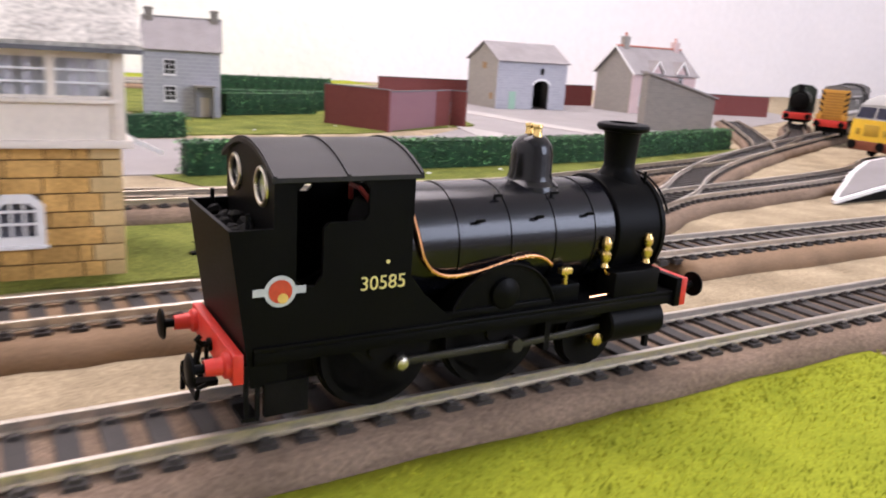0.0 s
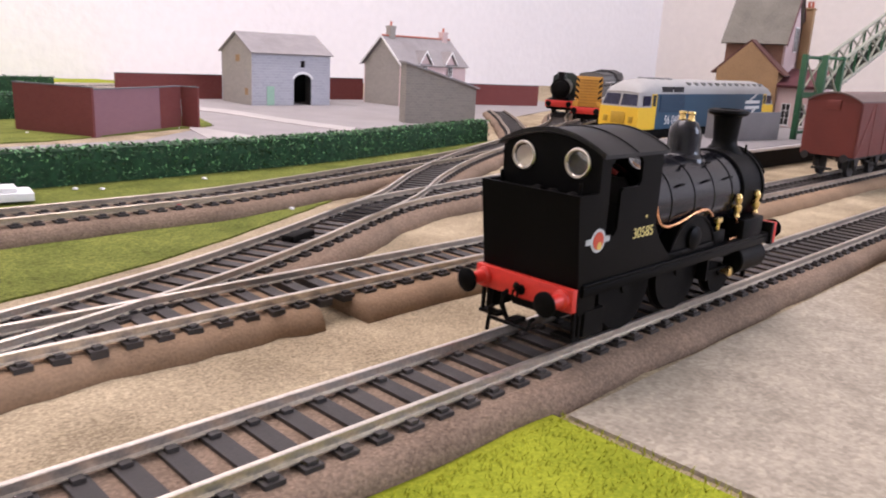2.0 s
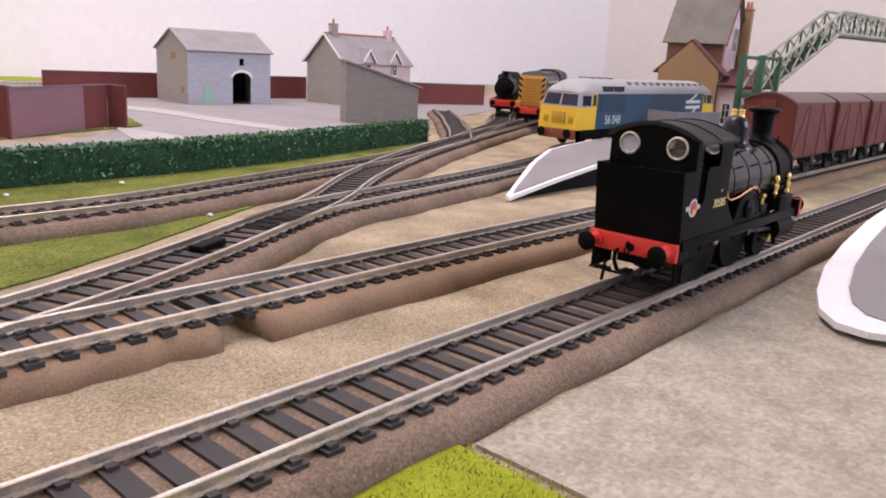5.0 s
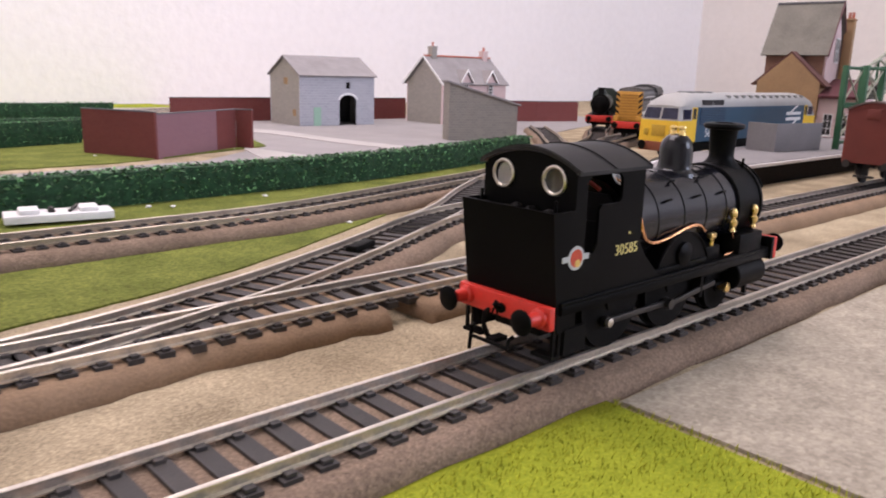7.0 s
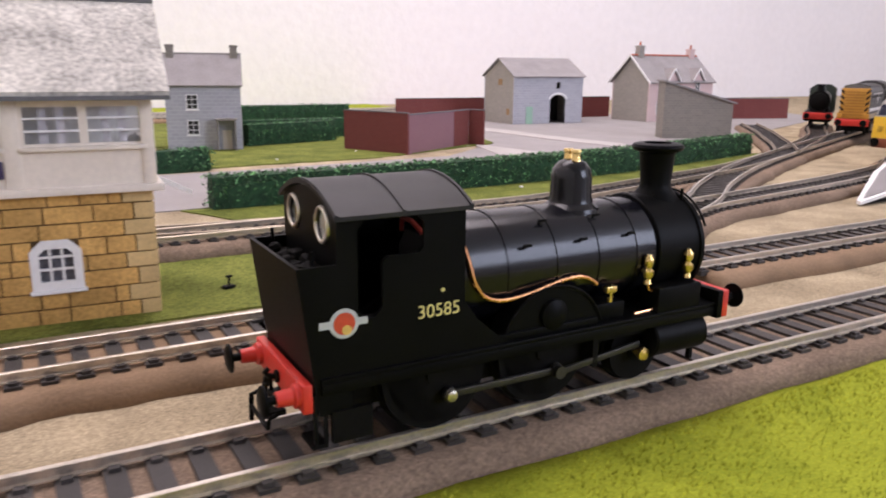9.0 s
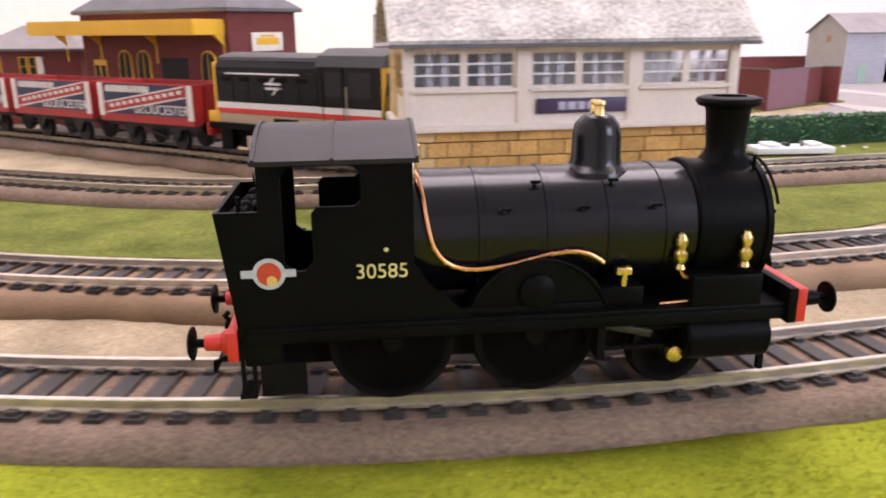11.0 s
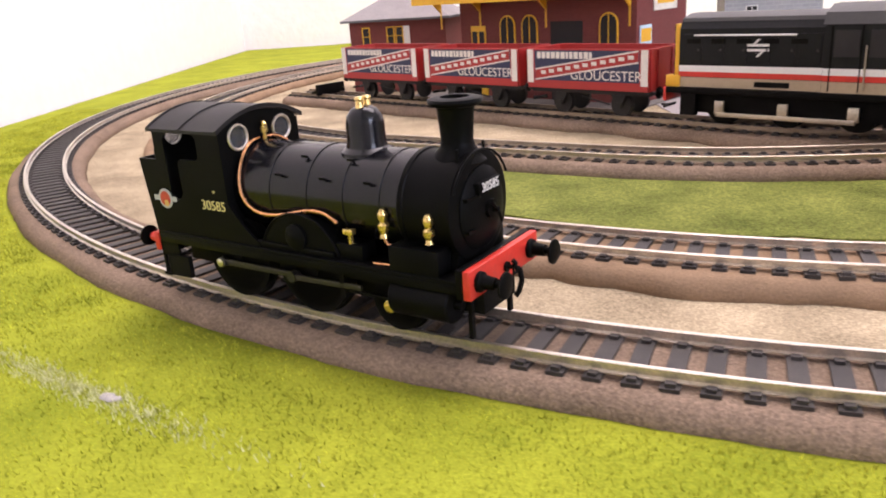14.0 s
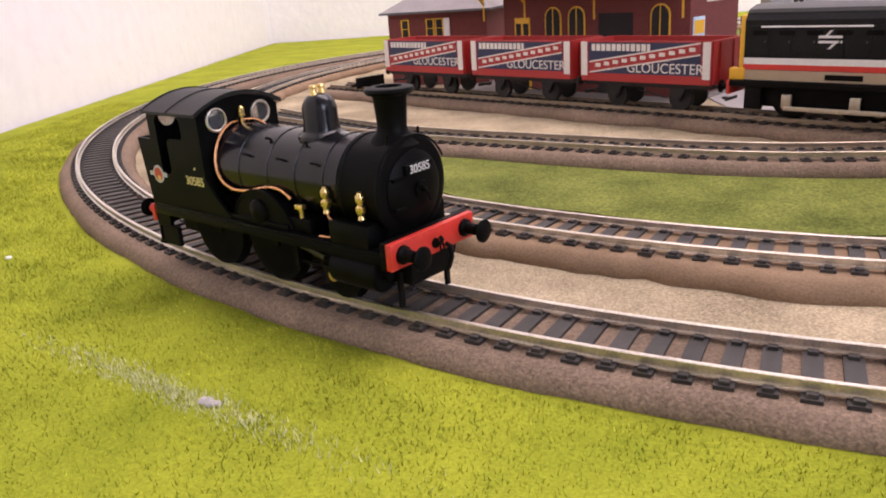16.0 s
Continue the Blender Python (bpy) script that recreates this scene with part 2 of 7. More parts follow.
def mesh_of(bm, name, material, smooth=35):
    bmesh.ops.scale(bm, vec=(MM, MM, MM), verts=bm.verts)
    me = bpy.data.meshes.new(name)
    bm.to_mesh(me)
    bm.free()
    me.materials.append(material)
    if smooth:
        me.polygons.foreach_set("use_smooth", [True] * len(me.polygons))
        me.set_sharp_from_angle(angle=radians(smooth))
    return me


def part(name, bm, material, parent, label="", smooth=35, at=None):
    ob = new(name, mesh_of(bm, name, material, smooth))
    ob.parent = parent
    if at is not None:
        ob.matrix_basis = at
    return tagged(ob, label)


def place(x, y, z=0, rz=0):
    return pose(x * MM, y * MM, z * MM, 0, 0, rz)


def thing(name, x, y, z, rz, label, category, group="", kind=""):
    ob = new(name)
    ob.empty_display_size = 0.01
    ob.matrix_basis = place(x, y, z, rz)
    return tagged(ob, label, category, group, kind)


def single(name, bm, material, label, category, x=0, y=0, z=0, rz=0, kind="", smooth=35, group=""):
    ob = new(name, mesh_of(bm, name, material, smooth))
    ob.matrix_basis = place(x, y, z, rz)
    return tagged(ob, label, category, group, kind)


def raw(name, verts, faces, material):
    me = bpy.data.meshes.new(name)
    me.from_pydata([tuple(v) for v in np.asarray(verts) * MM], [], faces)
    me.materials.append(material)
    return me


def B():
    return bmesh.new()


# ---------------------------------------------------------------- plan of the tracks
RT = 9.0                     # rail top over the board
X0, R1, CY = -225.0, 491.0, 491.0


def loop(r, right, back):
    y0 = CY - r
    pts = [(x, y0) for x in np.arange(right, X0, -6.0)]
    n = int(math.pi * r / 6)
    pts += [(X0 - r * math.sin(math.pi * i / n), CY - r * math.cos(math.pi * i / n)) for i in range(n + 1)]
    pts += [(x, CY + r) for x in np.arange(X0 + 6, back, 6.0)]
    return np.array(pts)


MAIN = loop(R1, 1500, 400)
SECOND = loop(424, 1500, 400)
BRANCH = smoothed([(-150, 67.5), (-95, 71), (-32, 88), (15, 107), (60, 129), (112, 156), (167, 195), (237, 236), (325, 278), (428, 323), (583, 388), (800, 478)])
PLATFORM_LINE = smoothed([(60, 129.5), (100, 146), (150, 155), (236, 169), (315, 186), (360, 202), (400, 221), (460, 230), (660, 234), (900, 238)])
OUTER = smoothed([(325, 278.5), (237, 243), (160, 223), (100, 208), (38, 195), (-40, 193), (-137, 193), (-200, 194), (-269, 200), (-326, 208), (-372, 222), (-436, 258), (-519, 311), (-580, 372), (-612, 408)])
SIDING = smoothed([(-95, 194), (-150, 199), (-200, 212), (-250, 236), (-302.6, 262), (-377.5, 334), (-500, 452), (-585, 534)])
FAN = smoothed([(360, 293), (420, 325), (500, 368), (560, 406), (612, 446), (700, 505)])
FAN2 = smoothed([(370, 300), (420, 345), (470, 395), (516, 440), (600, 530)])


def frames_of(path):
    d = np.gradient(path, axis=0)
    d /= np.linalg.norm(d, axis=1)[:, None]
    return d, np.stack([-d[:, 1], d[:, 0]], 1)


def sweep(path, prof, wob=None):
    """A closed profile of (offset, height) along a path of the plan; wob(i, offset) shifts the offset."""
    d, n = frames_of(path)
    k = len(prof)
    verts, faces = [], []
    for i, (p, q) in enumerate(zip(path, n)):
        for o, z in prof:
            w = o + (wob(i, o, z) if wob else 0)
            verts.append((p[0] + q[0] * w, p[1] + q[1] * w, z))
    m = len(path)
    for i in range(m - 1):
        for j in range(k):
            a, b = i * k + j, i * k + (j + 1) % k
            faces.append((a, b, b + k, a + k))
    faces.append(tuple(range(k))[::-1])
    faces.append(tuple((m - 1) * k + j for j in range(k)))
    return verts, faces


def swept(name, path, prof, material, parent=None, label="", wob=None):
    me = raw(name, *sweep(path, prof, wob), material)
    bmf = bmesh.new()
    bmf.from_mesh(me)
    bmesh.ops.recalc_face_normals(bmf, faces=bmf.faces)
    bmf.to_mesh(me)
    bmf.free()
    ob = new(name, me)
    ob.parent = parent
    return tagged(ob, label)


RAILPROF = [(-1.0, 6.6), (1.0, 6.6), (1.0, 6.9), (0.35, 7.2), (0.35, 8.2), (0.62, 8.4), (0.62, 8.85), (0.4, 9.0), (-0.4, 9.0), (-0.62, 8.85), (-0.62, 8.4), (-0.35, 8.2), (-0.35, 7.2), (-1.0, 6.9)]
SPACING = 7.35


def sleeper_bm():
    bm = B()
    box(bm, -1.9, 1.9, -12.0, 12.0, 4.6, 6.45)
    for s in (-8.7, 8.7):
        for o in (-1.9, 1.9):
            box(bm, -1.0, 1.0, s + o - 0.75, s + o + 0.75, 6.4, 7.2)
    return bm


SLEEPER_MESH = mesh_of(sleeper_bm(), "sleeper", SLEEPER, 0)
SV = np.array([v.co[:] for v in SLEEPER_MESH.vertices]) / MM
SF = [tuple(p.vertices) for p in SLEEPER_MESH.polygons]


def lay_track(name, path, label, near, rail=RAIL, seed=1):
    """Two rails and their sleepers. near(x, y): where sleepers are pieces of their own."""
    rng = random.Random(seed)
    tr = tagged(new(name), label, "railway track", "", "structure")
    tr.empty_display_size = 0.01
    for side in (-8.7, 8.7):
        d, n = frames_of(path)
        swept("rail", path + n * side, RAILPROF, rail, tr)
    step = np.linalg.norm(np.diff(path, axis=0), axis=1)
    s = np.concatenate([[0], np.cumsum(step)])
    verts, faces, count = [], [], 0
    for q in np.arange(3.0, s[-1], SPACING):
        q += rng.uniform(-0.25, 0.25)
        x, y = np.interp(q, s, path[:, 0]), np.interp(q, s, path[:, 1])
        x2, y2 = np.interp(q + 2, s, path[:, 0]), np.interp(q + 2, s, path[:, 1])
        x1, y1 = np.interp(q - 2, s, path[:, 0]), np.interp(q - 2, s, path[:, 1])
        a = math.degrees(math.atan2(y2 - y1, x2 - x1)) + rng.uniform(-1.0, 1.0)
        if near(x, y) and count < 290:
            ob = new("sleeper", SLEEPER_MESH)
            ob.parent = tr
            ob.matrix_basis = place(x, y, 0, a)
            count += 1
        else:
            c, sn = math.cos(radians(a)), math.sin(radians(a))
            k = len(verts)
            verts += [(x + c * v[0] - sn * v[1], y + sn * v[0] + c * v[1], v[2]) for v in SV]
            faces += [tuple(k + i for i in f) for f in SF]
    if verts:
        ob = new("far_sleepers", raw("far_sleepers", verts, faces, SLEEPER))
        ob.parent = tr
        tagged(ob, "black plastic sleepers further along", kind="stuff")
    return tr


def lay_bed(name, path, label, seed, half=17.0, ragged=1.5, m=None, gap=None):
    """The foam strip under a track, with cut and torn edges."""
    off = seed * 37.3

    def wob(i, o, z):
        p = path[i]
        if abs(o) < half - 3.6:
            return 0
        v = noise.noise(Vector((p[0] / 28 + off, p[1] / 28, (1 if o > 0 else 7)))) * 2 + noise.noise(Vector((p[0] / 7 + off, p[1] / 7, (2 if o > 0 else 9))))
        return (1 if o > 0 else -1) * v * ragged
    prof = [(-half - 2.5, -1.0), (-half - 1.6, 2.6), (-half, 4.9), (-half + 2.5, 5.6), (0, 5.7), (half - 2.5, 5.6), (half, 4.9), (half + 1.6, 2.6), (half + 2.5, -1.0)]
    ob = swept(name, path, prof, m or FOAM, None, label, wob)
    ob.data.polygons.foreach_set("use_smooth", [True] * len(ob.data.polygons))
    return tagged(ob, label, "track bed", kind="structure")


# ---------------------------------------------------------------- the room and the board
WX0, WX1, WY0, WY1, FZ, CZ = -0.815, 2.19, -1.85, 1.25, -0.9, 1.50


def wall(name, x0, x1, y0, y1, z0, z1, m):
    bm = B()
    box(bm, x0 / MM, x1 / MM, y0 / MM, y1 / MM, z0 / MM, z1 / MM)
    return tagged(new(name, mesh_of(bm, name, m, 0)), "plain painted plaster room wall", "wall", kind="structure")


wall("wall_west", WX0 - 0.1, WX0, WY0 - 0.1, WY1 + 0.1, FZ, CZ, PLASTER)
wall("wall_north", WX0, WX1, WY1, WY1 + 0.1, FZ, CZ, PLASTER)
wall("wall_east", WX1, WX1 + 0.1, WY0 - 0.1, WY1 + 0.1, FZ, CZ, CREAMWALL)
# south wall with the window opening
wall("wall_south", WX0, 0.75, WY0 - 0.1, WY0, FZ, CZ, PLASTER)
wall("wall_south", 2.1, WX1, WY0 - 0.1, WY0, FZ, CZ, PLASTER)
wall("wall_south", 0.75, 2.1, WY0 - 0.1, WY0, FZ, 0.40, PLASTER)
wall("wall_south", 0.75, 2.1, WY0 - 0.1, WY0, 1.49, CZ, PLASTER)
bm = B()
box(bm, WX0 / MM, WX1 / MM, WY0 / MM, WY1 / MM, FZ / MM - 50, FZ / MM)
tagged(new("floor", mesh_of(bm, "floor", CARPET, 0)), "dark carpeted room floor under the layout", "floor", kind="structure")
bm = B()
box(bm, WX0 / MM, WX1 / MM, WY0 / MM, WY1 / MM, CZ / MM, CZ / MM + 50)
tagged(new("ceiling", mesh_of(bm, "ceiling", CEIL, 0)), "plain white room ceiling", "ceiling", kind="structure")
bm = B()
box(bm, 750, 2100, -1905, -1875, 400, 420)
box(bm, 750, 2100, -1905, -1875, 1470, 1490)
for x in (750, 1415, 2080):
    box(bm, x, x + 20, -1905, -1875, 420, 1470)
tagged(new("window_1", mesh_of(bm, "window_1", WHITE, 0)), "white casement window frame letting in daylight", "window", kind="structure")

# the board: one sheet dressed with sand scatter, gently uneven
gx, gy = np.arange(-812, 2186, 14.0), np.arange(-420, 1248, 14.0)
verts = []
for y in gy:
    for x in gx:
        verts.append((x, y, 0.35 * noise.noise(Vector((x / 60, y / 60, 0)))))
faces = [(j * len(gx) + i, j * len(gx) + i + 1, (j + 1) * len(gx) + i + 1, (j + 1) * len(gx) + i) for j in range(len(gy) - 1) for i in range(len(gx) - 1)]
gme = raw("ground", verts, faces, SAND)
gme.polygons.foreach_set("use_smooth", [True] * len(gme.polygons))
tagged(new("ground", gme), "sand-coloured scatter glued over the model railway board", "ground", kind="structure")
bm = B()
box(bm, -812, 2186, -420, 1248, -22, -4)
tagged(new("baseboard", mesh_of(bm, "baseboard", mat("plywood", (0.42, 0.30, 0.18), 0.7), 0)), "plywood baseboard carrying the model railway", "baseboard", kind="structure")


def mat_patch(name, outline, z, material, label, category="grass mat", ragged=0.0, thick=1.2):
    """A thin cut mat on the board; the outline runs counter-clockwise."""
    bm = B()
    pts = []
    for i, p in enumerate(outline):
        q = outline[(i + 1) % len(outline)]
        n = max(1, int(math.dist(p, q) / 9))
        for k in range(n):
            x, y = p[0] + (q[0] - p[0]) * k / n, p[1] + (q[1] - p[1]) * k / n
            pts.append((x + ragged * noise.noise(Vector((x / 9, y / 9, 3))), y + ragged * noise.noise(Vector((x / 9, y / 9, 8)))))
    prism(bm, pts, "z", z - thick, z)
    bmesh.ops.triangulate(bm, faces=[f for f in bm.faces if len(f.verts) > 4])
    return single(name, bm, material, label, category, kind="structure", smooth=0)


def grass_blades(name, spots, h, label, c, parent=None):
    """Short fibres standing on a mat."""
    n = len(spots)
    rng = np.random.default_rng(5)
    a = rng.uniform(0, 2 * math.pi, n)
    lean = rng.uniform(-0.6, 0.6, (n, 2)) * h
    hh = h * rng.uniform(0.5, 1.2, n)
    w = 0.16
    v = np.zeros((n, 3, 3))
    v[:, 0, :2] = spots[:, :2] + np.stack([np.cos(a), np.sin(a)], 1) * w
    v[:, 1, :2] = spots[:, :2] - np.stack([np.cos(a), np.sin(a)], 1) * w
    v[:, :2, 2] = spots[:, 2:3]
    v[:, 2, :2] = spots[:, :2] + lean
    v[:, 2, 2] = spots[:, 2] + hh
    me = raw(name, v.reshape(-1, 3), [(3 * i, 3 * i + 1, 3 * i + 2) for i in range(n)], c)
    return tagged(new(name, me), label, "grass", kind="stuff")


# the bright lawn outside the main line
md, mn = frames_of(MAIN)
keep = [i for i in range(len(MAIN)) if MAIN[i][0] < 3 or MAIN[i][1] > 200]
inner = [(MAIN[i] + mn[i] * 17.0) for i in keep]        # the left-hand normal points outward on this path


def to_edge(p, n):
    best = 1e9
    for o, k, lim in ((0, 0, -810.0), (0, 0, 1e9), (1, 1, -300.0), (1, 1, 1244.0)):
        if abs(n[k]) > 1e-6:
            t = (lim - p[k]) / n[k]
            if t > 0:
                best = min(best, t)
    return best


lv, lf = [], []
ROWS = 14
for i, p in zip(keep, inner):
    n = mn[i]
    w = to_edge(p, n)
    jag = 1.2 * noise.noise(Vector((p[0] / 8, p[1] / 8, 0)))
    lv.append((p[0] + n[0] * jag, p[1] + n[1] * jag, -1.0))
    for k in range(ROWS):
        f = (k / (ROWS - 1)) ** 1.5
        x, y = p[0] + n[0] * (jag * (1 - f) + w * f), p[1] + n[1] * (jag * (1 - f) + w * f)
        lv.append((x, y, 1.0 + 0.5 * noise.noise(Vector((x / 30, y / 30, 2)))))
K = ROWS + 1
lf = [(i * K + j, i * K + j + 1, (i + 1) * K + j + 1, (i + 1) * K + j) for i in range(len(keep) - 1) for j in range(ROWS)]
lme = raw("lawn", lv, lf, LAWN)
lme.polygons.foreach_set("use_smooth", [True] * len(lme.polygons))
tagged(new("lawn", lme), "bright yellow-green grass mat beside the main line", "grass mat", kind="structure")
rng = np.random.default_rng(3)
spots = []
while len(spots) < 120000:
    x, y = rng.uniform(-790, 2), rng.uniform(-230, 560)
    if x < X0:
        r = math.hypot(x - X0, y - CY)
        e = r - R1 - 19.6
        ok = e > 0 and x > -805
    else:
        e = -19.6 - y
        ok = y < -19.6
    if ok and (e < 150) and rng.random() < math.exp(-max(0, e) / 120):
        spots.append((x, y, 0.8))
grass_blades("lawn_fibres", np.array(spots), 1.4, "short yellow-green grass fibres on the mat", LAWNFIBRE)

mat_patch("bare_ground", [(3, -20), (3, -420), (1600, -420), (1600, -18)], 0.9, PAPER, "pale stone-coloured paper ground beside the track", "ground")

# ---------------------------------------------------------------- ground cover
GRASSLABEL = "olive-green grass mat glued to the board"
mid = [(x, y + 19) for x, y in [(-560, 270), (-482, 175), (-400, 122), (-320, 96), (-225, 88), (-120, 86), (-95, 92), (-32, 108), (15, 127), (60, 150), (112, 178)]]
back = [(p[0], p[1] - 17) for p in OUTER[::8] if -560 < p[0] < 160]
mat_patch("grass_strip", mid + back, 0.7, GRASS, GRASSLABEL, ragged=2.0)
verge = [(p[0], p[1] + 16) for p in OUTER[::-1][::8] if -130 < p[0] < 330]
mat_patch("grass_verge", verge + [(385, 338), (372, 344), (196, 303), (113, 292), (26, 287), (-130, 284)], 0.7, GRASS, GRASSLABEL, ragged=2.0)
mat_patch("road", [(-330, 300), (-130, 286), (26, 289), (113, 294), (196, 305), (372, 346), (520, 470), (900, 640), (1000, 830), (250, 840), (215, 515), (120, 440), (-60, 425), (-330, 420)], 0.6, ROAD, "grey card road and goods yard surface", "road", 0.5)
mat_patch("cottage_garden", [(-80, 446), (60, 452), (215, 516), (240, 600), (60, 640), (-90, 600)], 1.0, GRASS, GRASSLABEL, ragged=3.0)
mat_patch("pale_track", [(162, 427), (174, 407), (207, 419), (199, 470), (192, 512), (182, 496), (174, 470)], 1.1, PATHWHITE, "pale chalky cart track across the yard", "path", 2.0)
mat_patch("pale_track", [(306, 425), (328, 452), (314, 550), (310, 655), (283, 716), (265, 690), (284, 611), (288, 518)], 1.15, PATHWHITE, "pale chalky cart track across the yard", "path", 2.0)
mat_patch("back_field", [(-330, 425), (-85, 450), (-95, 610), (240, 640), (250, 845), (190, 900), (-330, 900)], 0.5, GRASS, GRASSLABEL, ragged=3.0)
# torn scraps of foam and white flecks lying about
rngf = random.Random(8)
fl = [(-484, -12), (-423, 24), (-250, 40), (-70, 240), (-40, 262), (20, 262), (75, 268), (10, 268), (60, 500), (110, 508), (150, 505), (-20, 470), (-330, 60), (-300, 50), (175, 500), (70, 180), (-395, 92), (-640, 150)]
for x, y in fl:
    bm = B()
    r = rngf.uniform(0.6, 1.5)
    lathe(bm, [(0.2 * r, -0.2), (r, 0.0), (0.8 * r, 0.5 * r), (0.2 * r, 0.7 * r)], 6)
    for v in bm.verts:
        v.co += Vector((rngf.uniform(-.3, .3), rngf.uniform(-.3, .3), 0))
    single("scrap", bm, WHITE, "small white scrap lying on the ground", "scrap", x, y, 1.2, rngf.uniform(0, 90), smooth=0, group="scraps on the ground")
rgw = np.random.default_rng(17)
u = rgw.normal(0.62, 0.3, 1300)
worn = np.stack([-586 + 64 * u + rgw.normal(0, 2.6, 1300), 77 - 42 * u + rgw.normal(0, 1.8, 1300), np.full(1300, 1.0)], 1)
grass_blades("worn_streak", worn, 1.5, "pale worn streak across the bright lawn", mat("straw_fibre", (0.62, 0.62, 0.34), 0.9, vary=0.2))
bm = B()
for k in range(5):
    lathe(bm, [(0.5, -0.4), (2.4 - 0.25 * k, 0.0), (1.7 - 0.2 * k, 1.0), (0.3, 1.5)], 8, rot(-2.6 + 1.5 * k, 0.6 * math.sin(k * 2.1), 0, 8 * k, 5, 40 * k))
bmesh.ops.scale(bm, vec=(0.62, 0.62, 0.5), verts=bm.verts)
single("scrap", bm, PATHWHITE, "crumpled white scrap lying in the bright lawn", "scrap", -536, 45, 1.6, -30, group="scraps on the ground")

# ---------------------------------------------------------------- tracks
lay_bed("main_track_bed", MAIN, "brown foam ballast strip under the main line", 1, 15.8, 0.5)
lay_bed("second_track_bed", SECOND[(SECOND[:, 0] > 3.0) & (SECOND[:, 1] < 300)], "brown foam ballast strip with clean cut edges", 12, 16.4, 0.7, FOAMEDGE)
lay_bed("second_track_bed", np.array([p for p in SECOND if p[0] < -1.0 or p[1] > 300]), "brown foam ballast strip with torn edges", 2, 15.4, 2.4, FOAMEDGE)
lay_bed("branch_track_bed", BRANCH + np.array([0, 0.0]), "brown foam ballast strip under the turnouts", 3, 16.0, 1.0)
lay_bed("platform_track_bed", PLATFORM_LINE, "brown foam ballast strip under the platform line", 4, 15.0, 1.2)
lay_bed("outer_track_bed", OUTER, "brown foam ballast strip under the back line", 5, 16.0, 1.0)
lay_bed("siding_track_bed", SIDING, "brown foam ballast strip under the siding", 6, 17.0, 2.4)
lay_bed("yard_track_bed", FAN, "brown foam ballast strip in the yard", 7, 15.0, 1.0)
lay_bed("yard_track_bed", FAN2, "brown foam ballast strip in the yard", 8, 15.0, 1.0)

# ---------------------------------------------------------------- locomotive on the main line
# lengths in millimetres: x from the chimney, z from the rail top
loco = thing("tank_locomotive", 0, 0, RT, 0, "small black steam tank locomotive with red buffer beams and copper pipes", "locomotive")


loco.scale = (0.965, 0.965, 0.965)


def L(name, bm, m, label="", parent=None, at=None, smooth=35):
    return part(name, bm, m, parent or loco, label, smooth, at if at is not None or parent else pose(0.038, 0, 0))


bm = B()
box(bm, -88.7, 10, -14.5, 14.5, 15.6, 16.6, 0.25)
L("footplate", bm, BLACK)
bm = B()
box(bm, -86.8, 9, -7.0, 7.0, 6.5, 15.7, 0.3)
L("frames", bm, UNDER)
bm = B()
box(bm, -88.7, 9, -14.6, -13.9, 13.6, 15.7, 0.15)
L("valance", bm, BLACK)
bm = B()
box(bm, -88.7, 9, 13.9, 14.6, 13.6, 15.7, 0.15)
L("valance", bm, BLACK)
# boiler and smokebox
lay = rot(0, 0, 0, 0, 90, 0)
BZ, BR = 29.0, 11.4
bm = B()
lathe(bm, [(BR, -61.9), (BR, -9)], 40, rot(0, 0, BZ, 0, 90, 0))
boiler = L("boiler", bm, BOILER)
for x in (-48, -36, -25, -14.5):
    bm = B()
    lathe(bm, [(BR + 0.02, x - 0.6), (BR + 0.22, x - 0.5), (BR + 0.22, x + 0.5), (BR + 0.02, x + 0.6)], 40, rot(0, 0, BZ, 0, 90, 0))
    part("boiler_band", bm, BOILER, boiler)
for x, a in ((-44, 62), (-30, 62), (-17, 62), (-38, 35), (-24, 35)):
    for s in (-1, 1):
        bm = B()
        y, z = s * BR * math.sin(radians(a)), BZ + BR * math.cos(radians(a))
        rod(bm, (x, y, z), (x, y + s * 1.1, z + 0.5), 0.35)
        box(bm, x - 0.9, x + 0.9, y + s * 1.0 - 0.25, y + s * 1.0 + 0.25, z + 0.2, z + 0.75)
        part("boiler_clip", bm, BLACK, boiler)
bm = B()
lathe(bm, [(BR + 0.5, -9), (BR + 0.75, -8.7), (BR + 0.75, -7.6), (BR + 0.45, -7.4), (BR + 0.45, 3.4), (BR + 0.9, 3.6), (BR + 0.9, 4.6), (BR - 0.6, 5.2)], 40, rot(0, 0, BZ, 0, 90, 0))
prism(bm, [(-9.6, 16.4), (9.6, 16.4), (8.2, 25), (-8.2, 25)], "x", -8.5, 4.4)
smokebox = L("smokebox", bm, BLACK)
bm = B()
lathe(bm, [(9.2, 4.7), (9.2, 5.5), (8.0, 6.3), (4.5, 7.2), (0.6, 7.6)], 36, rot(0, 0, BZ - 0.4, 0, 90, 0))
door = L("smokebox_door", bm, BLACK)
bm = B()
lathe(bm, [(2.2, 7.2), (2.1, 8.2), (0.7, 8.4), (0.6, 9.6), (0.3, 9.8)], 16, rot(0, 0, BZ - 0.4, 0, 90, 0))
rod(bm, (9.2, 0, BZ - 0.4), (9.4, -2.4, BZ + 1.8), 0.3)
rod(bm, (9.4, 0, BZ - 0.4), (9.6, 1.0, BZ - 3.2), 0.3)
part("door_handle", bm, BLACK, door)
for z in (-3.5, 3.5):
    bm = B()
    box(bm, 5.6, 6.9, -8.2, -1.5, BZ - 0.4 + z - 0.35, BZ - 0.4 + z + 0.35)
    part("hinge_strap", bm, BLACK, door)
bm = B()
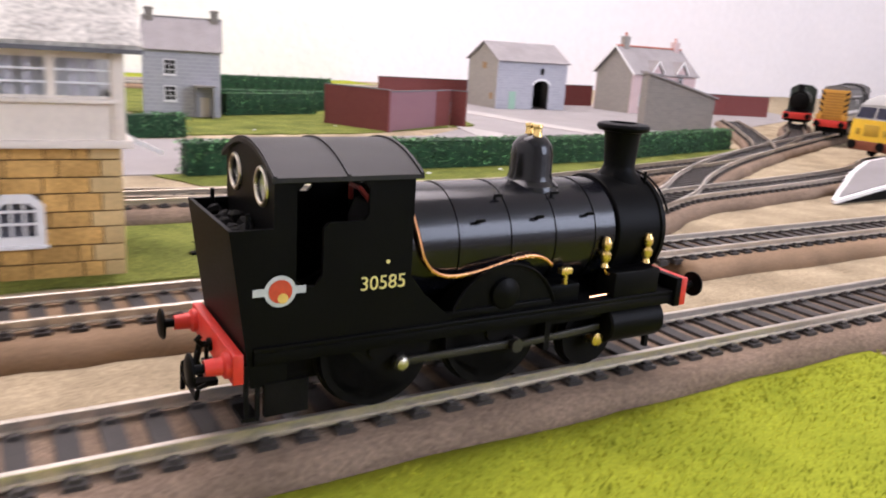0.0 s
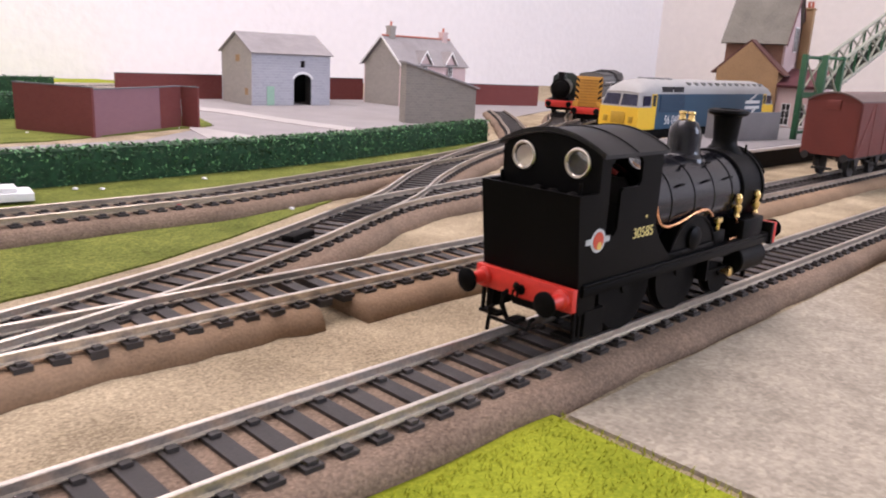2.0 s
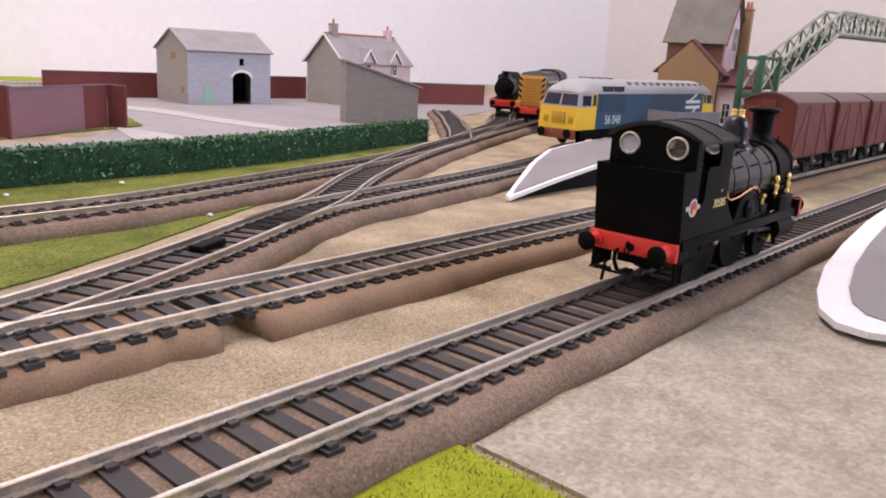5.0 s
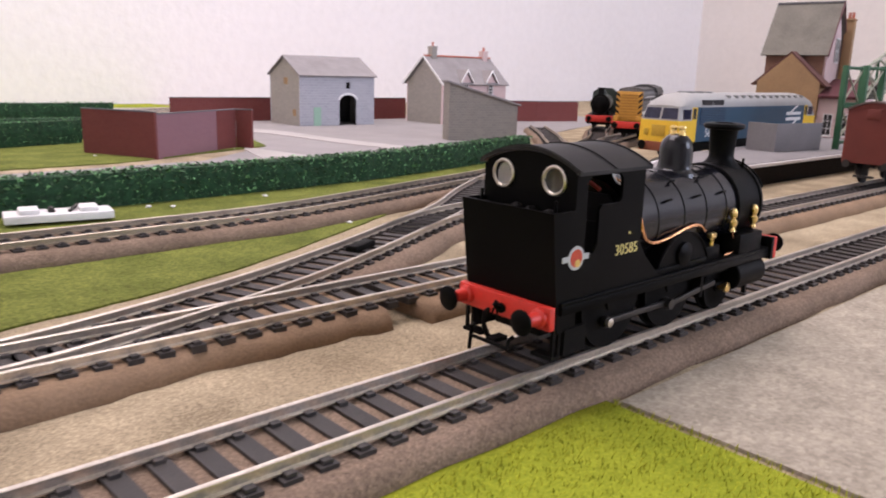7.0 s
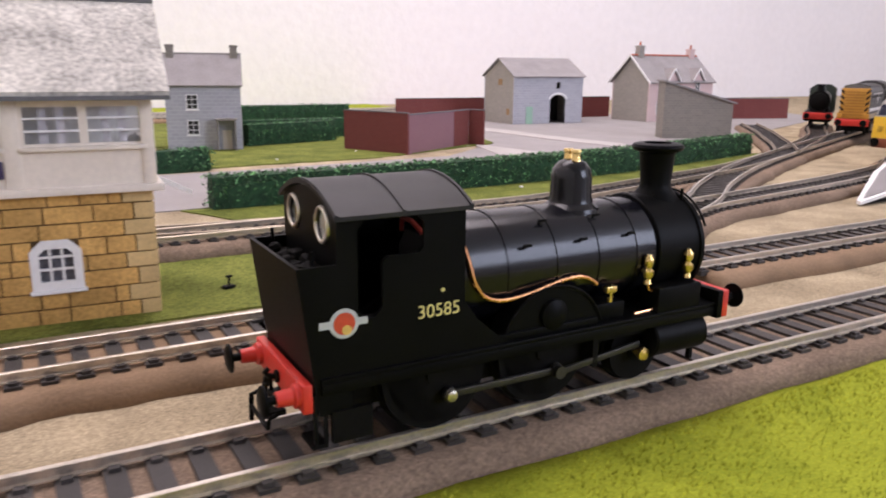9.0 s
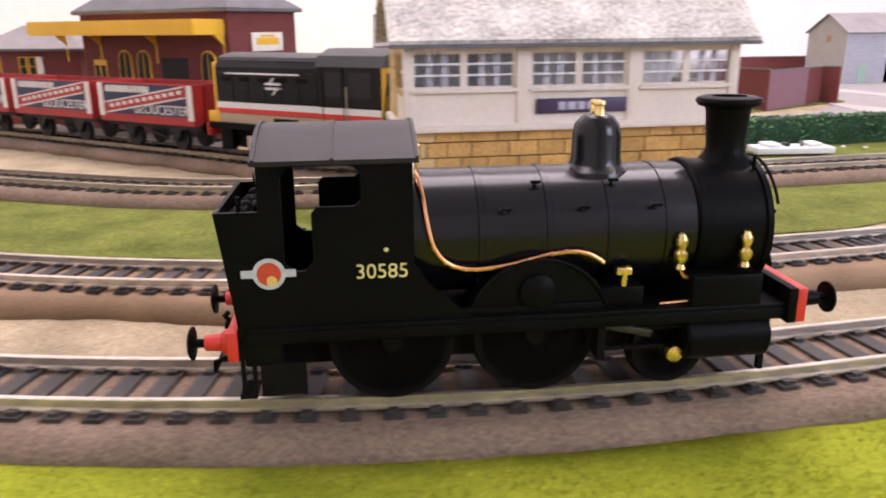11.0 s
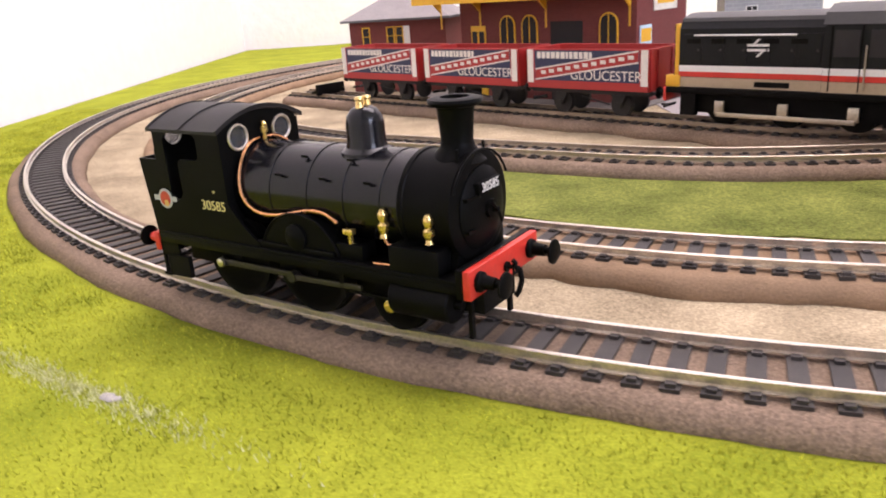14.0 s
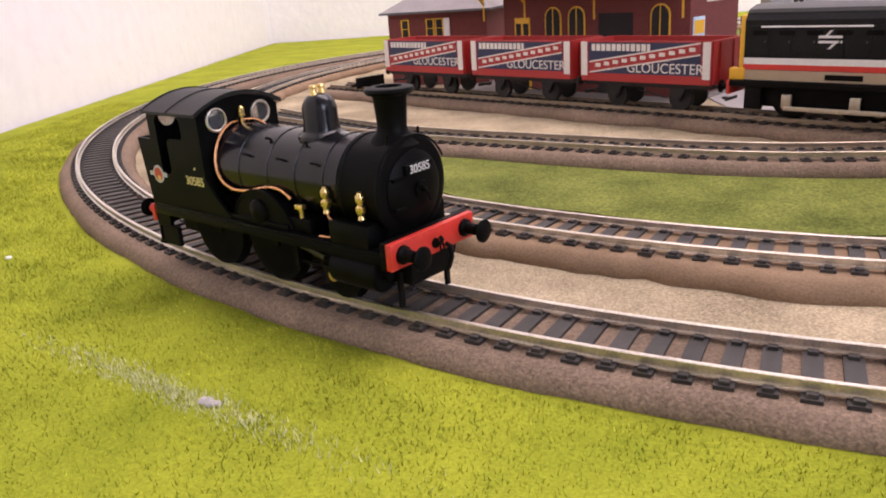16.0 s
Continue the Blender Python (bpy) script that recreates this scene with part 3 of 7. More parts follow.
box(bm, 6.0, 7.7, -4.6, 4.6, BZ + 3.6, BZ + 6.0, 0.1)
plate = part("number_plate", bm, BLACK, door)
bm = B()
tube(bm, [(5.4, 12.3 * math.cos(a), BZ + 12.3 * math.sin(a)) for a in np.linspace(radians(25), radians(155), 22)], 0.28)
part("handrail", bm, BLACK, smokebox)
for s in (-1, 1):
    bm = B()
    rod(bm, (3.2, s * 5.4, BZ + 8.4), (3.2, s * 5.4, BZ + BR + 1.8), 0.35)
    part("lamp_iron", bm, BLACK, smokebox)
# chimney, dome and safety valves
bm = B()
lathe(bm, [(6.2, BZ + 9.8), (5.0, BZ + 11.5), (3.9, BZ + 12.7), (3.5, BZ + 14), (4.0, BZ + 20.7), (4.3, BZ + 21.4), (5.5, BZ + 21.7), (6.0, BZ + 22.5), (5.7, BZ + 23.1), (4.6, BZ + 23.4), (3.2, BZ + 23.4), (3.0, BZ + 19)], 28)
L("chimney", bm, BLACK)
bm = B()
lathe(bm, [(6.6, BZ + 9.2), (6.2, BZ + 10.6), (4.9, BZ + 11.6), (4.55, BZ + 12.8), (4.5, BZ + 17), (4.1, BZ + 18.8), (3.0, BZ + 20.2), (1.6, BZ + 20.9), (0.4, BZ + 21.0)], 28, rot(-25, 0, 0))
dome = L("dome", bm, BOILER)
for s in (-1.35, 1.35):
    bm = B()
    lathe(bm, [(1.15, BZ + 20.3), (0.95, BZ + 21), (0.85, BZ + 22.2), (1.1, BZ + 22.5), (1.0, BZ + 23.0), (0.5, BZ + 23.1)], 12, rot(-25 + 0.0, s, 0))
    part("safety_valve", bm, BRASS, dome, "polished brass safety valve")

# cab: side sheets with cut-out, front and rear sheets with round windows, curved roof
CW, CT, CR0 = 13.9, 44.2, -91.5


def sheet(outline, holes, axis, d0, d1):
    """A plate with holes, by filling outline and holes."""
    bm = B()
    es = []
    for ring in (outline, *holes):
        def at(p):
            return {"x": (d0, p[0], p[1]), "y": (p[0], d0, p[1])}[axis]
        vs = [bm.verts.new(at(p)) for p in ring]
        es += [bm.edges.new((vs[i], vs[(i + 1) % len(vs)])) for i in range(len(vs))]
    bmesh.ops.triangle_fill(bm, use_beauty=True, use_dissolve=False, edges=es)
    ret = bmesh.ops.extrude_face_region(bm, geom=list(bm.faces))
    d = d1 - d0
    bmesh.ops.translate(bm, vec=(d, 0, 0) if axis == "x" else (0, d, 0), verts=[v for v in ret["geom"] if isinstance(v, bmesh.types.BMVert)])
    bmesh.ops.recalc_face_normals(bm, faces=bm.faces)
    return bm


def disc_pts(cx, cz, r, n=24):
    return [(cx + r * math.cos(2 * math.pi * i / n), cz + r * math.sin(2 * math.pi * i / n)) for i in range(n)]


side = [(CR0 + 2.4, 9.5), (-82.9, 9.5), (-82.9, 13.6), (-50, 13.6), (-50, 16.6), (-53, 19), (-57, 22.5), (-60, 26.5), (-60, CT), (-85.3, CT), (-85.3, 36.5), (CR0 - 1.0, 36.5)]
hole = [(-81.5, 27.5), (-80.1, 26.2), (-78.2, 26.2), (-76.8, 28), (-76.8, 36), (-75.9, 37), (-69.6, 37), (-68.6, 38), (-68.6, 42.5), (-69.8, 43.7), (-80.1, 43.7), (-81.5, 42.2)]
for s in (-1, 1):
    L("side_sheet", sheet(side, [hole], "y", s * CW, s * (CW - 0.8)), BLACK)


def roof_z(y):
    return CT + 4.2 * (1 - (y / 14.8) ** 2)


face = [(-13.1, 16.6), (13.1, 16.6), (13.1, CT)] + [(y, roof_z(y) - 0.3) for y in np.linspace(12.9, -12.9, 15)] + [(-13.1, CT)]
RIMMETAL = mat("polished_nickel", (0.62, 0.58, 0.50), 0.3, 0.95, vary=0.15)
SPEC = [(-7.6, 42.3), (7.6, 42.3)]
for nm, x0, x1 in (("front_sheet", -60.7, -60.0), ("rear_sheet", -85.3, -84.6)):
    fs = L(nm, sheet(face, [disc_pts(y, z, 2.9) for y, z in SPEC], "x", x0, x1), BLACK)
    for y, z in SPEC:
        bm = B()
        cx = -59.9 if nm == "front_sheet" else -85.4
        ring = [(cx, y + 3.05 * math.cos(a), z + 3.05 * math.sin(a)) for a in np.linspace(0, 2 * math.pi, 29)]
        tube(bm, ring, 0.42, 8)
        part("window_rim", bm, RIMMETAL, fs, "polished pale metal window rim")
        bm = B()
        lathe(bm, [(3.0, -0.1), (3.0, 0.1)], 24, rot(cx + (-0.5 if nm == "front_sheet" else 0.5), y, z, 0, 90, 0))
        pane = part("pane", bm, GLASS, fs)
        pane.visible_shadow = False
bm = B()
ys = np.linspace(-15.0, 15.0, 19)
prism(bm, [(y, roof_z(y)) for y in ys] + [(y, roof_z(y) + 0.8) for y in ys[::-1]], "x", -86.0, -59.0)
roof = L("cab_roof", bm, ROOFBLACK)
for x in (-85.8, -73.3, -59.6):
    bm = B()
    prism(bm, [(y, roof_z(y) + 0.7) for y in ys] + [(y, roof_z(y) + 1.1) for y in ys[::-1]], "x", x, x + 0.6)
    part("roof_strip", bm, ROOFBLACK, roof)
bm = sheet([(-13.5, 9.5), (13.5, 9.5), (13.5, 36.5), (-13.5, 36.5)], [], "x", -0.7, 0.0)
for v in bm.verts:
    v.co.x += CR0 + 3.1 - (v.co.z - 9.5) * 3.4 / 27
L("bunker", bm, BLACK)
bm = B()
rc = random.Random(4)
for k in range(26):
    x, y, r = rc.uniform(-89.6, -86.8), rc.uniform(-11, 11), rc.uniform(0.8, 1.9)
    lathe(bm, [(r * .4, 0), (r, r * .5), (r * .8, r * 1.1), (r * .2, r * 1.4)], 6, rot(x, y, 33.4 + rc.uniform(-.5, .8), rc.uniform(-30, 30), rc.uniform(-30, 30), 0))
box(bm, -90.6, -85.7, -12.9, 12.9, 29, 34.2)
L("coal_load", bm, UNDER, "black coal in the bunker", smooth=0)
for s in (-1, 1):
    bm = B()
    for y in (0,):
        rod(bm, (-88.7, s * 11.2, 36), (-88.7, s * 11.2, 38.6), 0.4)
    L("lamp_bracket", bm, BLACK)
bm = B()
box(bm, -79.1, -61.9, -11, 11, 16.6, 19.5)
prism(bm, [(-8.5, 18), (8.5, 18), (8.5, 33), (5.5, 37), (-5.5, 37), (-8.5, 33)], "x", -62.8, -60.9)
box(bm, -63.4, -60.6, -11.6, 11.6, 16.7, 30)
L("backhead", bm, DARK)
bm = B()
tube(bm, [(-63.8, -4, 38), (-64.7, -1, 40), (-64.7, 3, 40), (-63.8, 5, 37)], 0.5)
L("cab_fittings", bm, mat("red_fitting", (0.4, 0.05, 0.03), 0.4), "dull red cab pipework")

bm = B()
lathe(bm, [(0.5, 40.2), (0.5, 42.0), (0.9, 42.3), (0.9, 44.6), (0.3, 45.2)], 10, rot(-58.4, 0, 0))
L("whistle", bm, BRASS, "brass whistle before the cab")

# splashers over the driving wheels
for s in (-1, 1):
    bm = B()
    arcp = [(-38 + 12.6 * math.cos(a), 13.4 + 12.6 * math.sin(a)) for a in np.linspace(radians(15), radians(165), 22)]
    y0, y1 = (s * 7.5, s * 13.0)
    prism(bm, arcp, "y", y0, y1)
    sp = L("splasher", bm, BLACK)
    bm = B()
    ring = [(-38 + 12.7 * math.cos(a), s * 13.0, 13.4 + 12.7 * math.sin(a)) for a in np.linspace(radians(18), radians(162), 24)]
    tube(bm, ring, 0.4, 6)
    part("beading", bm, BLACK, sp)
    bm = B()
    lathe(bm, [(3.2, 0), (3.2, 0.8), (2.4, 1.3), (0.4, 1.6)], 16, rot(-38.5, s * 13.0, 20.5, -90 * s, 0, 0))
    part("boss", bm, BLACK, sp)
    bm = B()
    box(bm, -27, -19, s * 7.5, s * 12.8, 16.6, 20.5, 0.4)
    box(bm, -52, -27, s * 12.6, s * 13.6, 16.6, 18.2, 0.2)
    L("sandbox", bm, BLACK)
    bm = B()
    box(bm, -24.2, -21.4, s * 12.0 - 0.8, s * 12.0 + 0.8, 22.6, 24.0, 0.2)
    rod(bm, (-22.6, s * 12, 20.0), (-22.6, s * 12, 22.8), 0.6)
    L("sand_valve", bm, BRASS, "small brass valve")
    # copper feed pipe curving down the boiler side
    P3 = [(-59.7, 0.8, 41.0), (-59.0, 4.5, 40.6), (-58.2, 8.4, 38.0), (-57.6, 11.2, 33.4), (-56.6, 12.0, 29.0), (-54.6, 11.9, 26.2), (-51.6, 11.7, 24.8), (-47.5, 11.7, 24.6), (-42, 11.8, 25.4), (-36, 11.9, 26.8), (-31, 12.0, 27.1), (-28.0, 11.9, 26.0), (-26.4, 11.8, 24.8)]
    fine = smoothed(P3, 1.2)
    bm = B()
    tube(bm, [(p[0], s * p[1], p[2]) for p in fine], 0.44, 8)
    L("feed_pipe", bm, COPPER, "bright copper pipe")
    # brass clack valves
    for x in (-12.5, -0.5):
        bm = B()
        lathe(bm, [(0.5, 23.0), (1.0, 23.3), (0.7, 24.2), (1.25, 25.2), (1.25, 26.2), (0.7, 26.8), (1.1, 27.8), (1.1, 28.8), (0.5, 29.8)], 12, rot(x, s * 12.4, 0))
        rod(bm, (x, s * 9.5, 26), (x, s * 12.4, 26), 0.6)
        L("clack_valve", bm, BRASS, "brass valve fitting")
    bm = B()
    tube(bm, [(-12.5, s * 12.4, 23.2), (-11.8, s * 12.3, 21.8), (-9.5, s * 11.9, 21.0), (-7, s * 11.0, 21.0)], 0.35, 6)
    L("small_pipe", bm, COPPER)
    bm = B()
    rod(bm, (-16, s * 12.6, 16.9), (-6, s * 12.6, 17.4), 0.35)
    rod(bm, (-7, s * 12.6, 16.6), (-7, s * 12.6, 18.6), 0.35)
    L("drain_rod", bm, COPPER)
    # valve chest and outside cylinder
    bm = B()
    box(bm, -10.5, 2.5, s * 8.5, s * 14.2, 15.0, 22.2, 0.4)
    L("valve_chest", bm, BLACK)
    bm = B()
    lathe(bm, [(4.0, -11), (4.4, -10.6), (4.4, 4.2), (4.0, 4.6)], 24, rot(0, s * 11.2, 10.0, 0, 90, 0))
    lathe(bm, [(1.4, 4.6), (1.2, 6.2), (0.4, 6.4)], 12, rot(0, s * 11.2, 10.0, 0, 90, 0))
    L("cylinder", bm, BLACK)
    bm = B()
    box(bm, -26, -11, s * 11.2 - 0.5, s * 11.2 + 0.5, 11.6, 12.3)
    box(bm, -26, -11, s * 11.2 - 0.5, s * 11.2 + 0.5, 7.9, 8.6)
    box(bm, -27, -25.6, s * 8, s * 12.6, 6.5, 15.6)
    L("slide_bar", bm, UNDER)
    bm = B()
    box(bm, -90.6, -87.7, s * 8.0, s * 14.0, 3.5, 4.3)
    box(bm, -90.1, -89.4, s * 13.0, s * 13.8, 4, 13.6)
    box(bm, -88.2, -87.5, s * 13.0, s * 13.8, 4, 13.6)
    box(bm, -86.8, -79.1, s * 12.9, s * 14.2, 4.0, 10)
    L("step", bm, UNDER)
    bm = B()
    box(bm, 6, 7, s * 8.0, s * 9.2, 1.2, 10)
    L("guard_iron", bm, UNDER)
    # emblem: red disc in a pale ring with a bar either side
    bm = B()
    lathe(bm, [(2.7, 0), (2.7, 0.15)], 24, rot(-84.2, s * CW, 26.0, -90 * s, 0, 0))
    box(bm, -88.8, -79.8, min(s * CW, s * (CW + 0.14)), max(s * CW, s * (CW + 0.14)), 25.4, 26.7)
    em = L("emblem", bm, mat("emblem_grey", (0.5, 0.52, 0.52), 0.5), "round cabside emblem with a bar")
    bm = B()
    lathe(bm, [(2.0, 0.1), (2.0, 0.25)], 20, rot(-84.2, s * CW, 26.0, -90 * s, 0, 0))
    part("emblem_disc", bm, mat("emblem_red", (0.55, 0.06, 0.02), 0.5), em, at=None)
    bm = B()
    lathe(bm, [(0.9, 0.2), (0.9, 0.34)], 12, rot(-83.8, s * CW, 24.8, -90 * s, 0, 0))
    part("emblem_lion", bm, mat("emblem_gold", (0.75, 0.5, 0.12), 0.5), em)



def text_part(name, body, size, m, parent, at, label="", depth=0.06):
    cu = bpy.data.curves.new(name, "FONT")
    cu.body, cu.size, cu.extrude, cu.align_x, cu.align_y = body, size * MM, depth * MM, "CENTER", "CENTER"
    ob = bpy.data.objects.new(name, cu)
    me = bpy.data.meshes.new_from_object(ob)
    bpy.data.objects.remove(ob)
    me.materials.append(m)
    o = new(name, me)
    o.parent = parent
    o.matrix_basis = at
    return tagged(o, label)


text_part("plate_number", "30585", 2.9, WHITE, plate, pose(0.00776, 0, (BZ + 4.8) * MM, 90, 0, 90), "white smokebox number")
YELLOW_INK = mat("cream_lettering", (0.72, 0.62, 0.22), 0.5)
for s in (-1, 1):
    text_part("cab_number", "30585", 3.6, YELLOW_INK, loco, pose(0.038 - 0.0655, s * (CW + 0.08) * MM, 0.0256, 90, 0, 0 if s < 0 else 180), "yellow painted cabside number")
    bm = B()
    lathe(bm, [(0.4, 0), (0.4, 0.12)], 8, rot(-64.7, s * CW, 29.4, -90 * s, 0, 0))
    L("class_mark", bm, YELLOW_INK)

# buffer beams, buffers and hooks
for x, d, up in ((9.8, 1, 3.2), (-91.2, -1, 0.3)):
    bm = B()
    hw, lowb, highb = (15.2, 9.8 + up, 16.2 + up) if d > 0 else (14.2, 10.6, 15.9)
    box(bm, x - 0.9, x + 0.9, -hw, hw, lowb, highb, 0.2)
    beam = L("buffer_beam", bm, REDPAINT, "bright red buffer beam")
    if d > 0:
        bm = B()
        box(bm, x - 2.6, x - 0.92, -15.25, 15.25, 9.7 + up, 16.3 + up, 0.15)
        part("beam_backing", bm, BLACK, beam)
    for s in (-1, 1):
        bm = B()
        lathe(bm, [(2.3, 0), (2.2, 0.8), (1.6, 1.2), (1.35, 4.0)], 16, rot(x + d * 0.9, s * 11.4, 13.0 + up, 0, 90 * d, 0))
        st = part("buffer_stock", bm, REDPAINT if d < 0 else BLACK, beam)
        bm = B()
        lathe(bm, [(0.8, 3.5), (0.8, 5.6), (2.9, 5.9), (2.9, 6.3), (2.2, 6.7), (0.3, 6.8)], 20, rot(x + d * 0.9, s * 11.4, 13.0 + up, 0, 90 * d, 0))
        part("buffer_head", bm, BLACK, beam)
    bm = B()
    lathe(bm, [(1.2, 0), (1.2, 0.6)], 12, rot(x + d * 0.9, 0, 12.4 + up, 0, 90 * d, 0))
    tube(bm, [(x + d * 1, 0, 12.4 + up), (x + d * 2.6, 0, 12.6 + up), (x + d * 3.4, 0, 13.6 + up), (x + d * 2.6, 0, 14.2 + up)], 0.55, 6)
    for k in range(1):
        tube(bm, [(x + d * 3, 0.6, 12.6 + up - k * 2.0), (x + d * 3.2, 0.7, 11.2 + up - k * 2.0), (x + d * 3.2, -0.7, 11.2 + up - k * 2.0), (x + d * 3, -0.6, 12.6 + up - k * 2.0)], 0.3, 5)
    part("coupling_hook", bm, UNDER, beam)
    bm = B()
    tube(bm, [(x + d * 0.5, 4.2, 11.0 + up), (x + d * 2.0, 4.2, 10.6 + up), (x + d * 2.6, 4.0, 8.0 + up), (x + d * 2.2, 3.2, 5.6 + up), (x + d * 1.6, 2.6, 4.6 + up)], 0.65, 7)
    part("brake_hose", bm, UNDER, beam)
    if d < 0:
        bm = B()
        box(bm, x - 4.5, x, -1.3, 1.3, 5.2, 6.2)
        tube(bm, [(x - 3.2, -6, 7.8), (x - 4.6, -6, 7.4), (x - 4.8, -5.6, 5.4), (x - 4.8, 5.6, 5.4), (x - 4.6, 6, 7.4), (x - 3.2, 6, 7.8)], 0.45, 6)
        rod(bm, (x - 4.6, 5.8, 7.0), (x - 4.6, 6.4, 2.0), 0.5, 6)
        part("tension_lock_coupling", bm, UNDER, beam)

# wheels: each a mesh of its own, keyed in the motions
WHEELS = []


def wheel(r, x, s, spokes):
    bm = B()
    lathe(bm, [(r - 1.3, -1.1), (r, -1.1), (r, 1.0), (r + 0.6, 1.2), (r + 0.6, 1.6), (r - 1.3, 1.6), (r - 1.3, -1.1)], 36, rot(0, 0, 0, 90 * s, 0, 0))
    w = part("wheel", bm, UNDER, loco, "", 35, pose((x + 38) * MM, s * 8.6 * MM, r * MM))
    bm = B()
    lathe(bm, [(1.9, -1.6), (1.9, 1.0)], 16, rot(0, 0, 0, 90 * s, 0, 0))
    for k in range(spokes):
        a = 2 * math.pi * k / spokes
        rod(bm, (0, 0, 0), ((r - 0.9) * math.cos(a), 0, (r - 0.9) * math.sin(a)), 0.42, 5)
    if r > 9:
        rod(bm, (5.0, s * -0.5, 0), (5.0, s * 3.2, 0), 0.8, 10)
        box(bm, -8.6, -4.2, -0.6, 0.6, -4.2, 4.2)
    part("spokes", bm, UNDER, w)
    WHEELS.append((w, r, x, s))


for s in (-1, 1):
    wheel(11.2, -38, s, 18)
    wheel(11.2, -64, s, 18)
    wheel(7.0, -12.5, s, 11)
    # axlebox cover of the leading wheels, brass dot
    bm = B()
    lathe(bm, [(1.5, 0), (1.5, 0.8), (0.5, 1.1)], 12, rot(-12.5, s * 12.3, 7.0, -90 * s, 0, 0))
    rod(bm, (-12.5, s * 9.5, 7.0), (-12.5, s * 12.4, 7.0), 1.0)
    L("oil_box", bm, BRASS, "small brass oil box")
RODS = []
for s in (-1, 1):
    bm = B()
    box(bm, -13, 13, -0.4, 0.4, -0.75, 0.75, 0.15)
    for x in (-13, 13):
        lathe(bm, [(1.5, -0.6), (1.5, 0.6), (0.8, 0.8)], 14, rot(x, 0, 0, 90 * s, 0, 0))
    r1 = part("coupling_rod", bm, STEEL, loco, "dull steel coupling rod", 35)
    for x in (-13, 13):
        bm = B()
        lathe(bm, [(1.15, 0.5), (1.15, 1.4), (0.6, 1.6)], 12, rot(x, 0, 0, 90 * s, 0, 0) @ Matrix.Scale(-1, 4, (0, 0, 1)))
        bmesh.ops.recalc_face_normals(bm, faces=bm.faces)
        part("crank_pin", bm, RIMMETAL, r1, "bright crank pin")
    RODS.append((r1, -51, s, 11.0))
    bm = B()
    box(bm, 0, 22, -0.4, 0.4, -0.7, 0.7, 0.15)
    lathe(bm, [(1.4, -0.6), (1.4, 0.6), (0.8, 0.8)], 14, rot(0, 0, 0, 90 * s, 0, 0))
    r2 = part("connecting_rod", bm, STEEL, loco, "dull steel connecting rod", 35)
    RODS.append((r2, -38, s, 12.2))

# ---------------------------------------------------------------- hedges
def hedge(pts, h, w, label, seed, per=26):
    """A clipped flock hedge: uneven core with loose tufts over it."""
    path = smoothed(pts, 4.0)
    hd = thing("hedge", 0, 0, 0, 0, label, "hedge", "green hedges of the layout")

    def wob(i, o, z):
        p = path[i]
        return 1.1 * noise.noise(Vector((p[0] / 5, p[1] / 5, z + seed))) * (1 if o > 0 else -1)
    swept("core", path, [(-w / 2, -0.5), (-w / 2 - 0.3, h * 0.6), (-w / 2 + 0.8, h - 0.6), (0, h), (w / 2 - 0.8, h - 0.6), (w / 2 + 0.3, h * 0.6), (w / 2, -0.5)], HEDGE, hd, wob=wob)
    d, n = frames_of(path)
    rg = np.random.default_rng(seed)
    length = np.linalg.norm(np.diff(path, axis=0), axis=1).sum()
    k = int(length * per)
    i = rg.integers(0, len(path), k)
    u = rg.uniform(0, 2 * h + w, k)
    off = np.where(u < h, -w / 2, np.where(u < h + w, u - h - w / 2, w / 2))
    z = np.where(u < h, u, np.where(u < h + w, h, 2 * h + w - u))
    c = np.stack([path[i, 0] + n[i, 0] * off + rg.uniform(-3, 3, k), path[i, 1] + n[i, 1] * off + rg.uniform(-0.5, 0.5, k), z], 1)
    tri = rg.normal(0, 0.75, (k, 3, 3)) + c[:, None, :]
    tri[:, :, 2] = np.maximum(tri[:, :, 2], 0.1)
    ob = new("flock_cover", raw("flock_cover", tri.reshape(-1, 3), [(3 * j, 3 * j + 1, 3 * j + 2) for j in range(k)], HEDGELEAF))
    tagged(ob, kind="stuff")
    ob.parent = hd
    return hd


hedge([(-114, 283), (26, 287), (113, 292), (196, 303), (372, 345)], 18, 11, "long clipped dark green flock hedge beside the back line", 1)
hedge([(-330, 434), (-119, 438), (-80, 443)], 16, 11, "short dark green flock hedge behind the signal box", 2)
hedge([(-13, 585), (40, 598), (82, 610)], 21, 11, "dark green flock hedge beside the grey cottage", 3, 16)
hedge([(-10, 650), (150, 650)], 20, 10, "dark green flock hedge behind the garden", 5, 10)
hedge([(20, 840), (190, 835)], 24, 12, "dark green flock hedge at the back of the field", 4, 8)

# ---------------------------------------------------------------- buildings: helpers
STONEGREY = brick_mat("grey_stone_paper", (0.36, 0.36, 0.40), (0.44, 0.44, 0.47), (0.50, 0.50, 0.52), 6.5, 3.2, 0.10)
STONEDARK = brick_mat("brown_stone_paper", (0.21, 0.19, 0.165), (0.26, 0.235, 0.20), (0.30, 0.27, 0.23), 5.0, 2.6, 0.08)
# stone for side faces; on the shed gables its darkening is painted shade
STONESIDE = brick_mat("side_stone_paper", (0.30, 0.28, 0.25), (0.36, 0.33, 0.29), (0.28, 0.26, 0.23), 5.0, 2.6, 0.06)
BRICKRED = brick_mat("red_brick_paper", (0.145, 0.030, 0.026), (0.185, 0.042, 0.034), (0.19, 0.07, 0.06), 3.0, 1.1, 0.10)
BRICKPINK = brick_mat("faded_pink_brick_paper", (0.235, 0.115, 0.135), (0.27, 0.135, 0.15), (0.28, 0.17, 0.185), 3.0, 1.1, 0.10)
